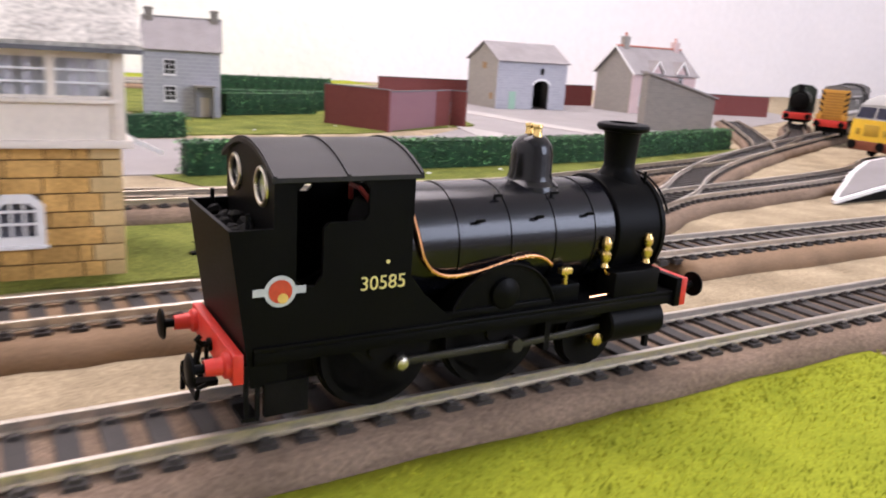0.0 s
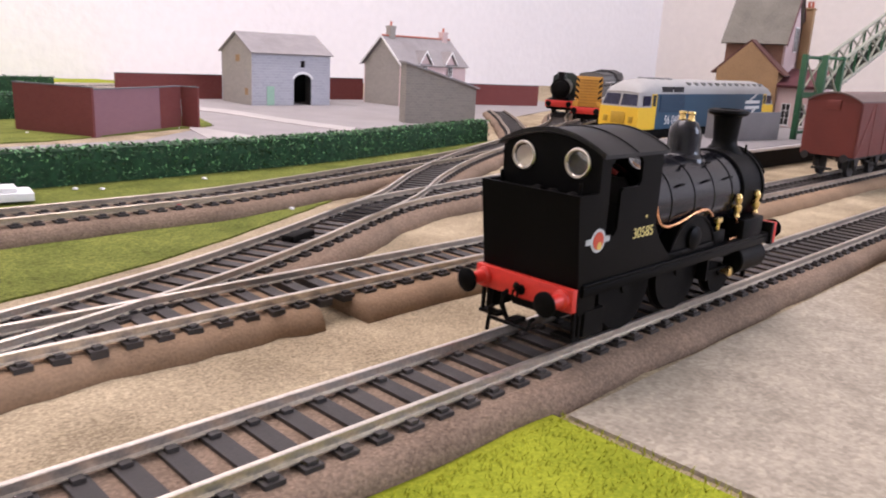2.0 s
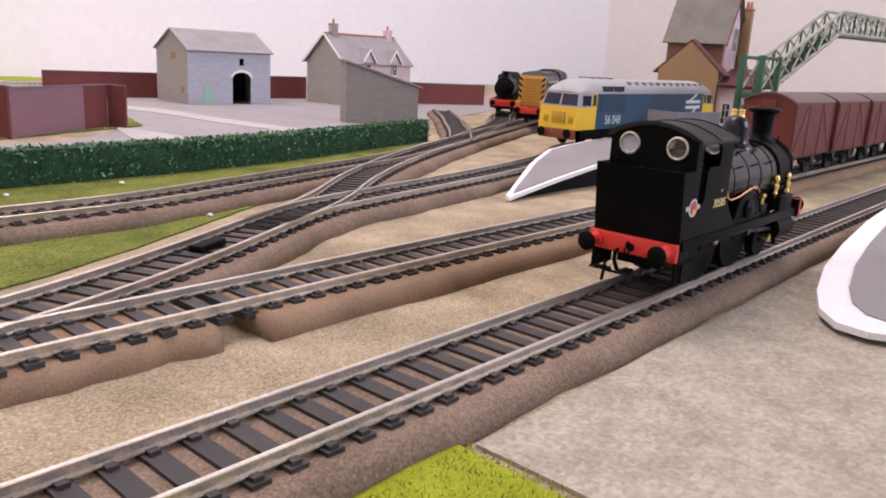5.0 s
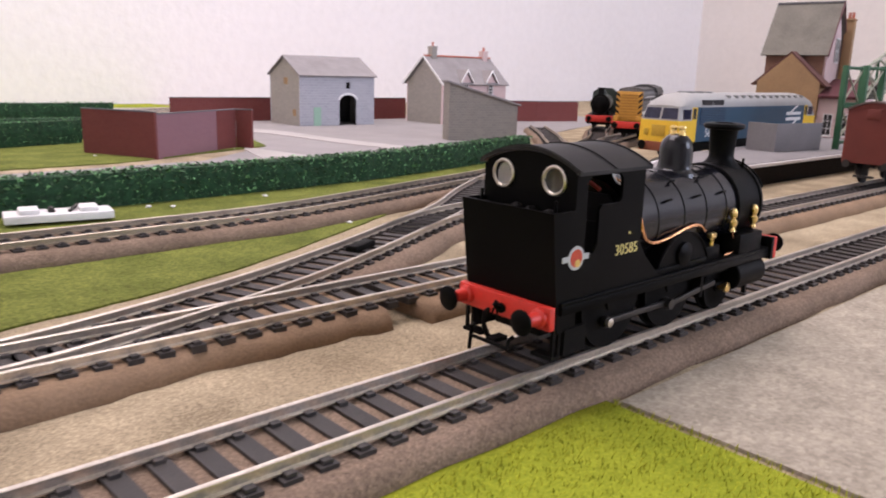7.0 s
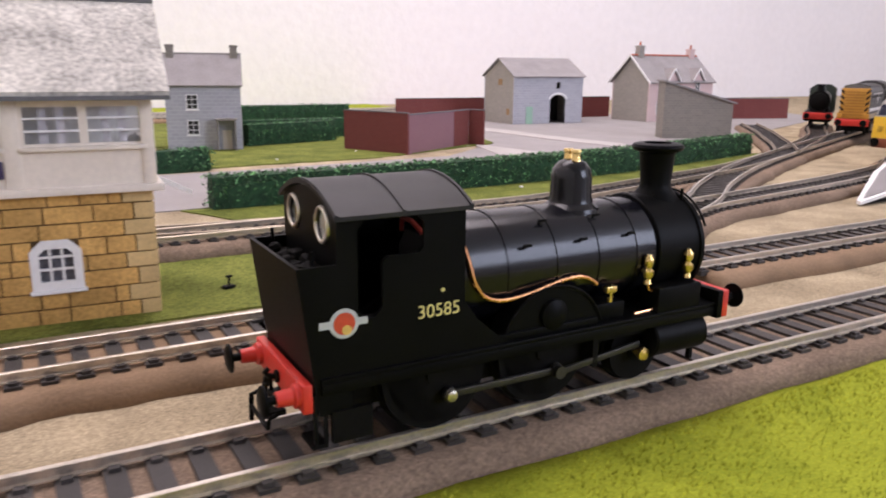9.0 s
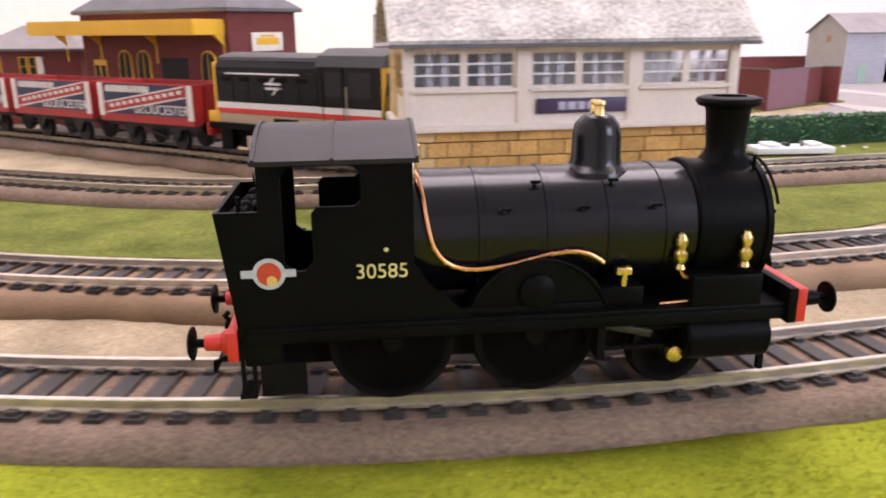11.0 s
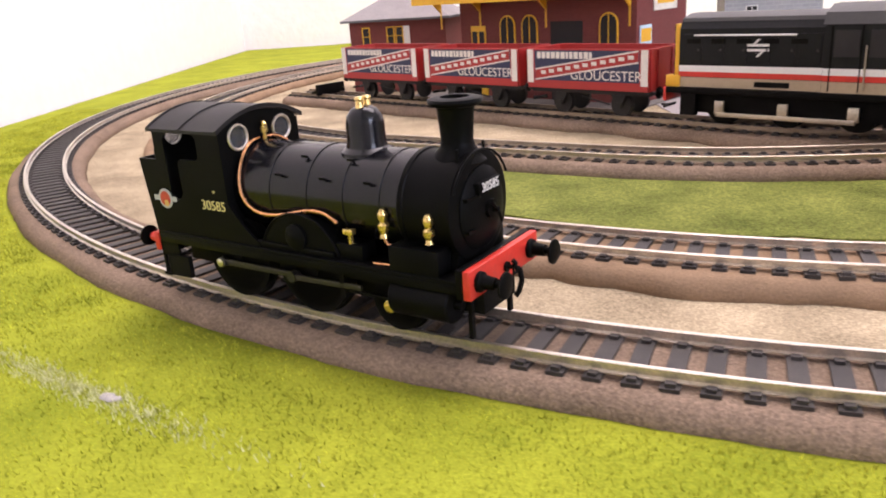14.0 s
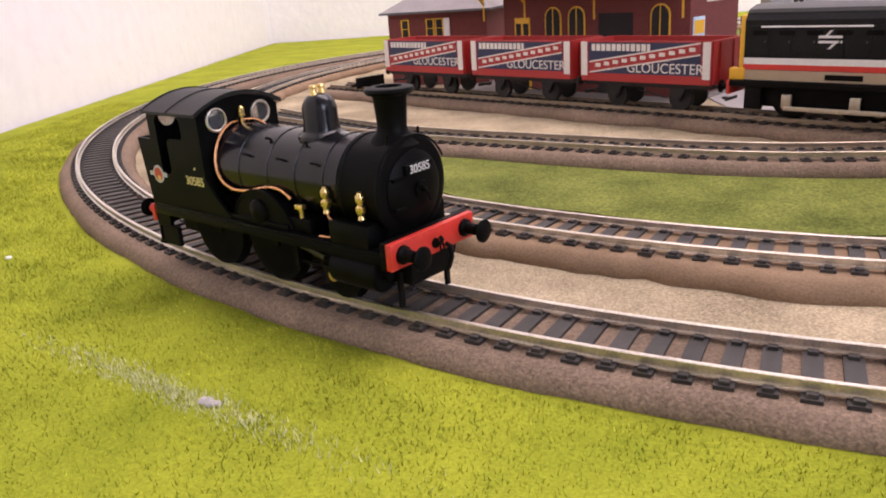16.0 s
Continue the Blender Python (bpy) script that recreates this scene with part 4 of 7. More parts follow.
SLATE = mat("grey_slate_card", (0.27, 0.25, 0.245), 0.85, vary=0.15, s1=60, s2=900)
SLATEPALE = mat("mottled_slate_paper", (0.40, 0.375, 0.335), 0.85, vary=0.34, s1=70, s2=700, tint=(0.55, 0.52, 0.46))
SLATEDARK = mat("dark_slate_card", (0.13, 0.13, 0.135), 0.8, vary=0.2, s1=60)
TERRA = mat("terracotta", (0.50, 0.15, 0.09), 0.8, vary=0.2, s1=150)
CREAM = mat("cream_painted_card", (0.74, 0.66, 0.56), 0.7, vary=0.06, s1=60)
YELLOW = mat("station_yellow", (0.80, 0.46, 0.02), 0.55, vary=0.08)
GREENDOOR = mat("pale_green_door", (0.30, 0.48, 0.36), 0.7, vary=0.1)
TAN = mat("tan_card", (0.32, 0.20, 0.10), 0.85, vary=0.12, s1=60)
PINK = mat("pale_pink_render", (0.62, 0.47, 0.45), 0.85, vary=0.08, s1=60)
CURTAIN = mat("pale_curtain", (0.58, 0.47, 0.42), 0.8, vary=0.08)


def gabled(parent, w, d, eave, ridge, wallm, roofm, over=3.0, sidem=None, name="wall"):
    """Four walls (front along x at y=0, depth in +y) and a pitched roof whose ridge runs along x."""
    for nm, y0, y1 in (("front_wall", 0, 1.8), ("back_wall", d - 1.8, d)):
        bm = B()
        box(bm, 0, w, y0, y1, 0, eave)
        part(nm, bm, wallm, parent)
    for nm, x0, x1 in (("gable_wall", 0.0, 1.8), ("gable_wall", w - 1.8, w)):
        bm = B()
        prism(bm, [(1.8, 0), (d - 1.8, 0), (d - 1.8, eave), (d / 2, ridge - 1.2), (1.8, eave)], "x", x0, x1)
        part(nm, bm, sidem or wallm, parent)
    k = (ridge - eave) / (d / 2)
    bm = B()
    prism(bm, [(-over, eave - over * k), (d / 2, ridge), (d / 2, ridge + 1.6), (-over - 0.6, eave - over * k + 1.2)], "x", -over * 0.7, w + over * 0.7)
    prism(bm, [(d / 2, ridge), (d + over, eave - over * k), (d + over + 0.6, eave - over * k + 1.2), (d / 2, ridge + 1.6)], "x", -over * 0.7, w + over * 0.7)
    rf = part("roof", bm, roofm, parent)
    bm = B()
    box(bm, -over * 0.7, w + over * 0.7, d / 2 - 0.9, d / 2 + 0.9, ridge + 0.9, ridge + 2.2, 0.3)
    part("ridge_tiles", bm, roofm, rf)
    return rf


def small_window(parent, x, z, w, h, m=WHITE, y=0.0, bars=(1, 2)):
    bm = B()
    box(bm, x - w / 2 + 0.4, x + w / 2 - 0.4, y - 0.15, y + 0.4, z + 0.4, z + h - 0.4)
    win = part("window", bm, DARK, parent)
    bm = B()
    for x0, x1 in ((x - w / 2, x - w / 2 + 0.8), (x + w / 2 - 0.8, x + w / 2)):
        box(bm, x0, x1, y - 0.6, y, z, z + h)
    for z0 in (z, z + h - 0.8):
        box(bm, x - w / 2 + 0.8, x + w / 2 - 0.8, y - 0.6, y, z0, z0 + 0.8)
    for k in range(bars[0]):
        xx = x - w / 2 + w * (k + 1) / (bars[0] + 1)
        box(bm, xx - 0.25, xx + 0.25, y - 0.5, y - 0.2, z + 0.8, z + h - 0.8)
    for k in range(bars[1]):
        zz = z + h * (k + 1) / (bars[1] + 1)
        box(bm, x - w / 2 + 0.8, x + w / 2 - 0.8, y - 0.56, y - 0.22, zz - 0.25, zz + 0.25)
    part("window_frame", bm, m, win)
    bm = B()
    box(bm, x - w / 2 - 0.8, x + w / 2 + 0.8, y - 1.2, y, z - 1.0, z - 0.05)
    part("window_sill", bm, m, win)
    return win


def chimney(parent, x, y, z0, z1, w, d, pot, m, pots=1):
    bm = B()
    box(bm, x - w / 2, x + w / 2, y - d / 2, y + d / 2, z0, z1, 0.3)
    box(bm, x - w / 2 - 0.8, x + w / 2 + 0.8, y - d / 2 - 0.8, y + d / 2 + 0.8, z1 - 2.0, z1 - 0.6, 0.3)
    st = part("chimney_stack", bm, m, parent)
    for k in range(pots):
        bm = B()
        lathe(bm, [(1.7, z1 - 0.2), (1.5, z1 + 2), (1.35, z1 + pot), (1.6, z1 + pot + 0.3), (1.0, z1 + pot + 0.4)], 12, rot(x + (k - (pots - 1) / 2) * 3.6, y, 0))
        part("chimney_pot", bm, TERRA, st)


# ---------------------------------------------------------------- signal box
sb = thing("signal_box", -279, 121.5, 0, -3.6, "stone signal box with cream glazed upper floor and mottled slate roof", "signal box")
SW, SD, SBZ, SEZ, SRZ = 112.0, 46.0, 39.5, 68.0, 93.0
OCHRE = mat("ochre_stone", (0.50, 0.285, 0.075), 0.85, vary=0.18, s1=80, s2=900, rnd=0.16, tint=(0.62, 0.37, 0.115))
QUOIN = mat("pale_quoin_stone", (0.60, 0.425, 0.19), 0.85, vary=0.15, s1=80, s2=900, rnd=0.1)
JOINT = mat("dark_stone_joint", (0.13, 0.08, 0.035), 0.9, vary=0.2)
GREYPANE = mat("dusty_pane", (0.16, 0.165, 0.19), 0.2, vary=0.35, s1=150)
LWIN = [(39.0, 12.4, 11.4, 12.2), (84.0, 12.4, 11.4, 12.2)]
core_front = sheet([(1, 0), (SW - 1, 0), (SW - 1, SBZ), (1, SBZ)], [[(x - w / 2, z), (x + w / 2, z), (x + w / 2, z + h - 2), (x + w / 4, z + h), (x - w / 4, z + h), (x - w / 2, z + h - 2)] for x, z, w, h in LWIN], "y", 1.0, 2.6)
part("stone_front", core_front, JOINT, sb, smooth=0)
for x0, x1 in ((1, 2.6), (SW - 2.6, SW - 1)):
    bm = B()
    box(bm, x0, x1, 2.6, SD - 1, 0, SBZ)
    part("stone_end", bm, JOINT, sb, smooth=0)
bm = B()
box(bm, 2.6, SW - 2.6, SD - 2.6, SD - 1, 0, SBZ)
part("stone_back", bm, JOINT, sb, smooth=0)
rs = random.Random(21)
course, z, row = 5.2, 0.3, 0


def stone(x0, x1, y0, y1, z0, z1, m):
    bm = B()
    box(bm, x0, x1, y0, y1, z0, z1, 0.18)
    part("stone_block", bm, m, sb, smooth=0)


while z < SBZ - 1:
    h = min(rs.uniform(4.6, 5.9), SBZ - z)
    if SBZ - z - h < 2:
        h = SBZ - z
    q = 9.0 if row % 2 else 6.0
    x = 0.0
    while x < SW - 0.5:
        if x == 0:
            w, m = q, QUOIN
        elif x >= SW - 9.5 - 0.01 and x > SW - q - 0.3:
            w, m = SW - x, QUOIN
        else:
            w, m = min(rs.uniform(6.5, 14), SW - q - x), OCHRE
            if SW - q - x - w < 3:
                w = SW - q - x
        if w < 0.8:
            x = SW - q if x < SW - q else SW
            continue
        segs = [(x, x + w)]
        for wx, wz, ww, wh in LWIN:
            if z < wz + wh - 0.5 and z + h > wz + 0.5:
                nxt = []
                for a, b in segs:
                    l, r = wx - ww / 2 - 0.3, wx + ww / 2 + 0.3
                    if b <= l or a >= r:
                        nxt.append((a, b))
                    else:
                        if a < l:
                            nxt.append((a, l))
                        if b > r:
                            nxt.append((r, b))
                segs = nxt
        for a, b in segs:
            if b - a > 0.8:
                stone(a + 0.2, b - 0.2, rs.uniform(-0.15, 0.1), 1.0, z + 0.2, z + h - 0.2, m)
        x += w
    y = 1.0
    k = 0
    while y < SD - 1:
        w = min(rs.uniform(6.5, 13), SD - y)
        if not (22 < y + w / 2 < 32 and z < 30):
            stone(rs.uniform(-0.15, 0.05), 1.0, y + 0.2, y + w - 0.2, z + 0.2, z + h - 0.2, OCHRE if y > 8 else QUOIN)
        if row < 99:
            stone(SW - 1.0, SW + rs.uniform(-0.1, 0.15), y + 0.2, y + w - 0.2, z + 0.2, z + h - 0.2, OCHRE if y > 8 else QUOIN)
        y += w
    z += h
    row += 1
for wx, wz, ww, wh in LWIN:
    bm = sheet([(wx - ww / 2 - 1.2, wz - 1.4), (wx + ww / 2 + 1.2, wz - 1.4), (wx + ww / 2 + 1.2, wz + wh - 2), (wx + ww / 4 + .6, wz + wh + 1.2), (wx - ww / 4 - .6, wz + wh + 1.2), (wx - ww / 2 - 1.2, wz + wh - 2)],
               [[(wx - ww / 2 + 1.2, wz + 1), (wx + ww / 2 - 1.2, wz + 1), (wx + ww / 2 - 1.2, wz + wh - 3), (wx + ww / 4, wz + wh - 1.4), (wx - ww / 4, wz + wh - 1.4), (wx - ww / 2 + 1.2, wz + wh - 3)]], "y", -0.5, 1.0)
    lw = part("arched_window", bm, WHITE, sb, "white arched window with glazing bars", 0)
    bm = B()
    for k in (-1, 1):
        box(bm, wx + k * ww / 7 - 0.35, wx + k * ww / 7 + 0.35, 0.1, 0.7, wz, wz + wh - 1.4)
    for k in (0.38, 0.68):
        box(bm, wx - ww / 2 + 1, wx + ww / 2 - 1, 0.2, 0.8, wz + wh * k - 0.35, wz + wh * k + 0.35)
    part("window_lattice", bm, WHITE, lw, smooth=0)
    bm = B()
    box(bm, wx - ww / 2 + 0.5, wx + ww / 2 - 0.5, 2.0, 2.6, wz, wz + wh - 1.0)
    part("pane", bm, GREYPANE, lw, smooth=0)
    bm = B()
    box(bm, wx - ww / 2 - 1.8, wx + ww / 2 + 1.8, -1.6, 0.9, wz - 2.4, wz - 1.4, 0.2)
    part("window_sill", bm, WHITE, lw, smooth=0)
bm = B()
box(bm, -0.6, 0.9, 22.5, 31.5, 0, 29)
sd = part("door", bm, mat("door_charcoal", (0.05, 0.055, 0.06), 0.6), sb, "dark painted door")
bm = B()
lathe(bm, [(0.5, 0), (0.5, 0.5)], 8, rot(-0.6, 24, 14, 0, -90, 0))
part("door_knob", bm, BRASS, sd)
# band, posts, sills and glazing of the upper floor
bm = B()
box(bm, -3, SW + 3, -3, SD + 2, SBZ - 0.6, SBZ + 1.6, 0.3)
part("string_band", bm, CREAM, sb)
bm = B()
box(bm, -0.8, SW + 0.8, -0.8, 0.6, SBZ + 1.6, 52.2)
box(bm, -0.8, 0.6, 0.6, SD, SBZ + 1.6, 52.2)
box(bm, SW - 0.6, SW + 0.8, 0.6, SD, SBZ + 1.6, 52.2)
box(bm, -0.8, SW + 0.8, SD - 1, SD + 0.4, SBZ + 1.6, SEZ)
part("panel_wall", bm, CREAM, sb)
bm = B()
box(bm, -0.9, SW + 0.9, -0.9, 0.7, 64.8, SEZ)
box(bm, -0.9, 0.7, 0.7, SD, 64.8, SEZ)
box(bm, SW - 0.7, SW + 0.9, 0.7, SD, 64.8, SEZ)
part("head_beam", bm, CREAM, sb)
BAYS = [(0.0, 38.0), (38.0, 76.0), (76.0, 112.0)]
for x in (0.0, 38.0, 76.0, 112.0):
    bm = B()
    box(bm, x - 2.3 if x else -1.3, x + 2.3 if x < 112 else 113.3, -1.4, 1.2, SBZ + 1.6, 65.4, 0.2)
    part("corner_post", bm, CREAM, sb)
for x0, x1 in BAYS:
    a, b = x0 + (2.3 if x0 else 1.2), x1 - (2.3 if x1 < 112 else 1.2)
    for u, v in ((a, (a + b) / 2), ((a + b) / 2, b)):
        bm = sheet([(u, 52.2), (v, 52.2), (v, 64.8), (u, 64.8)], [[(u + 1.2, 53.4), (v - 1.2, 53.4), (v - 1.2, 63.6), (u + 1.2, 63.6)]], "y", -0.4, 0.6)
        sash = part("sash_window", bm, CREAM, sb, "cream sash window with white glazing bars", 0)
        bm = B()
        for k in (0.36, 0.68):
            box(bm, u + 1, v - 1, -0.45, 0.05, 53 + 11 * k - 0.3, 53 + 11 * k + 0.3)
        part("window_lattice", bm, WHITE, sash, smooth=0)
        bm = B()
        for k in (0.34, 0.67):
            xx = u + 1.2 + (v - u - 2.4) * k
            box(bm, xx - 1.1, xx + 1.1, 0.9, 1.1, 53.2, 63.8)
        part("curtain", bm, CURTAIN, sash, smooth=0)
        bm = B()
        box(bm, u + 0.8, v - 0.8, 0.25, 0.4, 53.0, 64.0)
        pn = part("pane", bm, GLASS, sash, smooth=0)
        pn.visible_shadow = False
    bm = B()
    box(bm, a - 0.4, b + 0.4, -2.2, 0, 51.4, 52.6, 0.2)
    part("window_sill", bm, CREAM, sb)
for u, v in ((3.0, 16.5), (18.5, 24.0)):
    bm = sheet([(u - 1, 50.0), (v + 1, 50.0), (v + 1, 65.2), (u - 1, 65.2)], [[(u + .4, 52), (v - .4, 52), (v - .4, 63.6), (u + .4, 63.6)]], "x", -1.0, 0.3)
    sash = part("end_window", bm, mat("ochre_paint", (0.50, 0.33, 0.13), 0.7), sb, "brown framed end window", 0)
    bm = B()
    box(bm, -0.2, 0.0, (u + v) / 2 - 0.4, (u + v) / 2 + 0.4, 52, 63.6)
    box(bm, -0.3, 0.1, u, v, 57.2, 57.8)
    part("window_lattice", bm, WHITE, sash, smooth=0)
    bm = B()
    box(bm, 0.35, 0.55, u - 0.5, v + 0.5, 51, 64.5)
    part("pane", bm, DARK, sash, smooth=0)
for k in range(12):
    bm = B()
    zz = SBZ + 2 + k * 4.2
    hw = SD / 2 if zz < SEZ else SD / 2 * max(0.05, (SRZ - zz) / (SRZ - SEZ))
    box(bm, -1.3, 0.2, max(25.5, SD / 2 - hw), SD / 2 + hw, zz, zz + 3.9)
    part("end_board", bm, QUOIN, sb, "", 0)
bm = B()
prism(bm, [(0.5, SEZ), (SD - 0.5, SEZ), (SD / 2, SRZ - 1)], "x", 0.2, 1.2)
prism(bm, [(0.5, SEZ), (SD - 0.5, SEZ), (SD / 2, SRZ - 1)], "x", SW - 1.2, SW - 0.2)
part("gable", bm, QUOIN, sb, smooth=0)
k = (SRZ - SEZ) / (SD / 2)
bm = B()
prism(bm, [(-5, SEZ - 5 * k + 4), (SD / 2, SRZ), (SD / 2, SRZ + 1.6), (-5.4, SEZ - 5 * k + 5.4)], "x", -6, SW + 6)
prism(bm, [(SD / 2, SRZ), (SD + 5, SEZ - 5 * k + 4), (SD + 5.4, SEZ - 5 * k + 5.4), (SD / 2, SRZ + 1.6)], "x", -6, SW + 6)
sroof = part("roof", bm, SLATEPALE, sb, "mottled grey slate roof")
bm = B()
box(bm, -6, SW + 6, -6.2, -4.9, SEZ - 5 * k + 3.0, SEZ - 5 * k + 4.2)
part("gutter", bm, SLATEDARK, sroof, smooth=0)
bm = B()
box(bm, -6, SW + 6, SD / 2 - 1.1, SD / 2 + 1.1, SRZ + 0.8, SRZ + 2.4, 0.3)
part("ridge_tiles", bm, SLATEDARK, sroof)
bm = B()
box(bm, 42.5, 73.5, -1.9, -0.85, 44.2, 49.0, 0.15)
sg = part("name_board", bm, mat("sign_purple", (0.045, 0.03, 0.075), 0.5), sb, "dark purple name board")
for x0, x1 in ((50, 52.4), (53.2, 56), (56.8, 59), (59.8, 62.6), (63.2, 65.2)):
    bm = B()
    box(bm, x0, x1, -2.0, -1.85, 45.3, 47.9)
    part("sign_bar", bm, mat("sign_grey", (0.45, 0.43, 0.5), 0.6), sg, smooth=0)
bm = B()
prism(bm, [(SW + 0.5, SBZ + 1.4), (SW + 0.5, SBZ - 0.6), (SW + 15, SBZ - 7.6), (SW + 15, SBZ - 6.2)], "y", 30, 31)
part("handrail", bm, WHITE, sb, "white stair handrail", smooth=0)
# a small shrub at the foot of the wall
for sx, sy, n in ((-253, 116, 260), (-225, 113, 120)):
    rg = np.random.default_rng(int(-sx))
    c = np.stack([rg.normal(0, 2.2, n), rg.normal(0, 1.5, n), np.abs(rg.normal(5, 3.4, n))], 1)
    c[:, :2] *= np.clip(1.3 - c[:, 2:3] / 14, 0.2, 1.3)
    t3 = rg.normal(0, 0.7, (n, 3, 3)) + c[:, None, :]
    t3[:, :, 2] = np.maximum(t3[:, :, 2], 0.2)
    sh = thing("shrub", sx, sy, 0.4, 0, "small dark green flock shrub beside the signal box", "shrub", "shrubs at the signal box")
    o = new("leaves", raw("leaves", t3.reshape(-1, 3), [(3 * j, 3 * j + 1, 3 * j + 2) for j in range(n)], HEDGELEAF))
    o.parent = sh
    bm = B()
    rod(bm, (0, 0, -0.4), (0, 0, 7), 0.5)
    part("stem", bm, TAN, sh)

# ---------------------------------------------------------------- houses and sheds behind the line


def grey_cottage(x, y, rz, w, label):
    c = thing("cottage", x, y, 0, rz, label, "cottage")
    gabled(c, w, 46, 58, 82, STONEGREY, SLATE, 2.5, STONEDARK)
    chimney(c, 4.5, 23, 78, 91, 6, 8, 0.6, STONEDARK, 0)
    chimney(c, w - 4.5, 23, 78, 91, 6, 8, 0.6, STONEDARK, 0)
    for z in (14, 36):
        small_window(c, 22, z, 10, 13)
    bm = B()
    box(bm, w - 21, w - 20, -11, 0, 0, 27)
    box(bm, w - 6, w - 5, -11, 0, 0, 27)
    box(bm, w - 22, w - 4, -12, 0, 27, 28.4)
    pc = part("porch", bm, STONEDARK, c)
    bm = B()
    box(bm, w - 17, w - 9, -0.6, -0.05, 0, 18)
    part("door", bm, CREAM, c, "cream front door")
    return c


grey_cottage(-84, 575, -15, 63, "grey stone card cottage with white windows and a porch")
grey_cottage(-225, 590, -10, 78, "grey stone card house with a slate roof")

shed = thing("goods_shed", 370, 711, 0, -3, "pale grey stone goods shed with arched cart door", "goods shed")
W = 108
archd = [(56, 0.3), (81, 0.3), (81, 30)] + [(68.5 + 12.5 * math.cos(a), 30 + 8 * math.sin(a)) for a in np.linspace(0.3, math.pi - 0.3, 9)] + [(56, 30)]
part("front_wall", sheet([(0, 0), (W, 0), (W, 62), (0, 62)], [archd, [(65.5, 46), (71.5, 46), (71.5, 54), (65.5, 54)]], "y", 0, 1.8), STONEGREY, shed, smooth=0)
bm = B()
arch_o = [(68.5 + 15.0 * math.cos(a), 30.5 + 10.5 * math.sin(a)) for a in np.linspace(0.2, math.pi - 0.2, 11)]
arch_i = [(68.5 + 12.6 * math.cos(a), 30.0 + 8.2 * math.sin(a)) for a in np.linspace(math.pi - 0.2, 0.2, 11)]
prism(bm, arch_o + arch_i, "y", -0.6, 0.0)
part("arch_stones", bm, WHITE, shed, "pale arch stones")
bm = B()
box(bm, 0, W, 76.2, 78, 0, 62)
part("back_wall", bm, STONEGREY, shed)
for x0, x1 in ((0.0, 1.8), (W - 1.8, W)):
    bm = B()
    prism(bm, [(1.8, 0), (76.2, 0), (76.2, 62), (39, 82), (1.8, 62)], "x", x0, x1)
    part("gable_wall", bm, STONESIDE, shed)
bm = B()
kk = 20 / 37.2
prism(bm, [(-3, 62 - 3 * kk), (39, 83.5), (39, 85.2), (-3.6, 63.2 - 3 * kk)], "x", -2.5, W + 2.5)
prism(bm, [(39, 83.5), (81, 62 - 3 * kk), (81.6, 63.2 - 3 * kk), (39, 85.2)], "x", -2.5, W + 2.5)
part("roof", bm, SLATE, shed)
bm = B()
box(bm, 19, 29, -0.7, -0.05, 0, 23)
part("side_door", bm, GREENDOOR, shed, "pale green side door")
# dark sheet across the shed: the shade seen through the arch
bm = B()
box(bm, 2, W - 2, 55, 56, 0, 60)
part("interior_shade_sheet", bm, DARK, shed)
for a, b, z in ((30, 40, 50), (10, 17, 12)):
    bm = B()
    box(bm, -0.5, -0.05, a, b, z, z + 8)
    part("gable_window", bm, TAN, shed)

cot = thing("house", 570, 676, 0, 2, "stone house with two dormers and red ridge tiles and chimneys", "house")
gabled(cot, 128, 72, 56, 89, PINK, SLATE, 3.5, STONESIDE)
bm = B()
box(bm, -2, 130, 34.6, 37.4, 90.3, 92.4, 0.4)
part("red_ridge", bm, TERRA, cot, "red clay ridge tiles")
chimney(cot, 14, 36, 84, 104, 9, 9, 5, STONESIDE, 1)
chimney(cot, 116, 36, 84, 101, 9, 9, 5, PINK, 1)
for x in (44, 94):
    bm = B()
    prism(bm, [(x - 9, 54), (x + 9, 54), (x + 9, 58), (x, 70), (x - 9, 58)], "y", -1.5, 20)
    dm = part("dormer", bm, PINK, cot)
    bm = B()
    prism(bm, [(x - 12, 55.6), (x, 71.5), (x + 12, 55.6), (x + 12, 57.6), (x, 74), (x - 12, 57.6)], "y", -4, 24)
    part("dormer_roof", bm, WHITE if x < 0 else SLATE, dm)
    bm = B()
    prism(bm, [(x - 12.4, 55.2), (x, 71.2), (x + 12.4, 55.2), (x + 12.4, 57.4), (x, 74.2), (x - 12.4, 57.4)], "y", -5, -4.1)
    part("bargeboard", bm, WHITE, dm, "white bargeboard")
    small_window(cot, x, 40, 9, 14, WHITE, -1.6)
bm = B()
for s in (-1, 1):
    prism(bm, [(36 + s * 41, 51.5), (36, 89), (36, 92), (36 + s * 42, 54)], "x", -4.4, -3.2)
part("bargeboard", bm, WHITE, cot, "white bargeboard")
for x in (20, 70, 108):
    small_window(cot, x, 12, 9, 15, WHITE)

lean = thing("lean_to", 411, 487, 0, -26, "brown stone lean-to wall with a sloping top", "lean-to shed")
bm = B()
prism(bm, [(0, 0), (76, 0), (76, 38), (0, 60)], "y", 0, 2.2)
part("side_wall", bm, STONEDARK, lean)
bm = B()
prism(bm, [(-2, 60.4), (79, 37.2), (79.4, 38.8), (-2, 62.2)], "y", -2.5, 24)
part("roof", bm, SLATE, lean)
bm = B()
box(bm, 0, 2.2, 2.2, 22, 0, 60)
part("end_wall", bm, STONEDARK, lean)
bm = B()
box(bm, 73.8, 76, 2.2, 22, 0, 38)
part("end_wall", bm, STONEDARK, lean)

walls = thing("unfinished_building", 0, 0, 0, 0, "roofless red and pink brick card walls standing on the grass", "card walls")


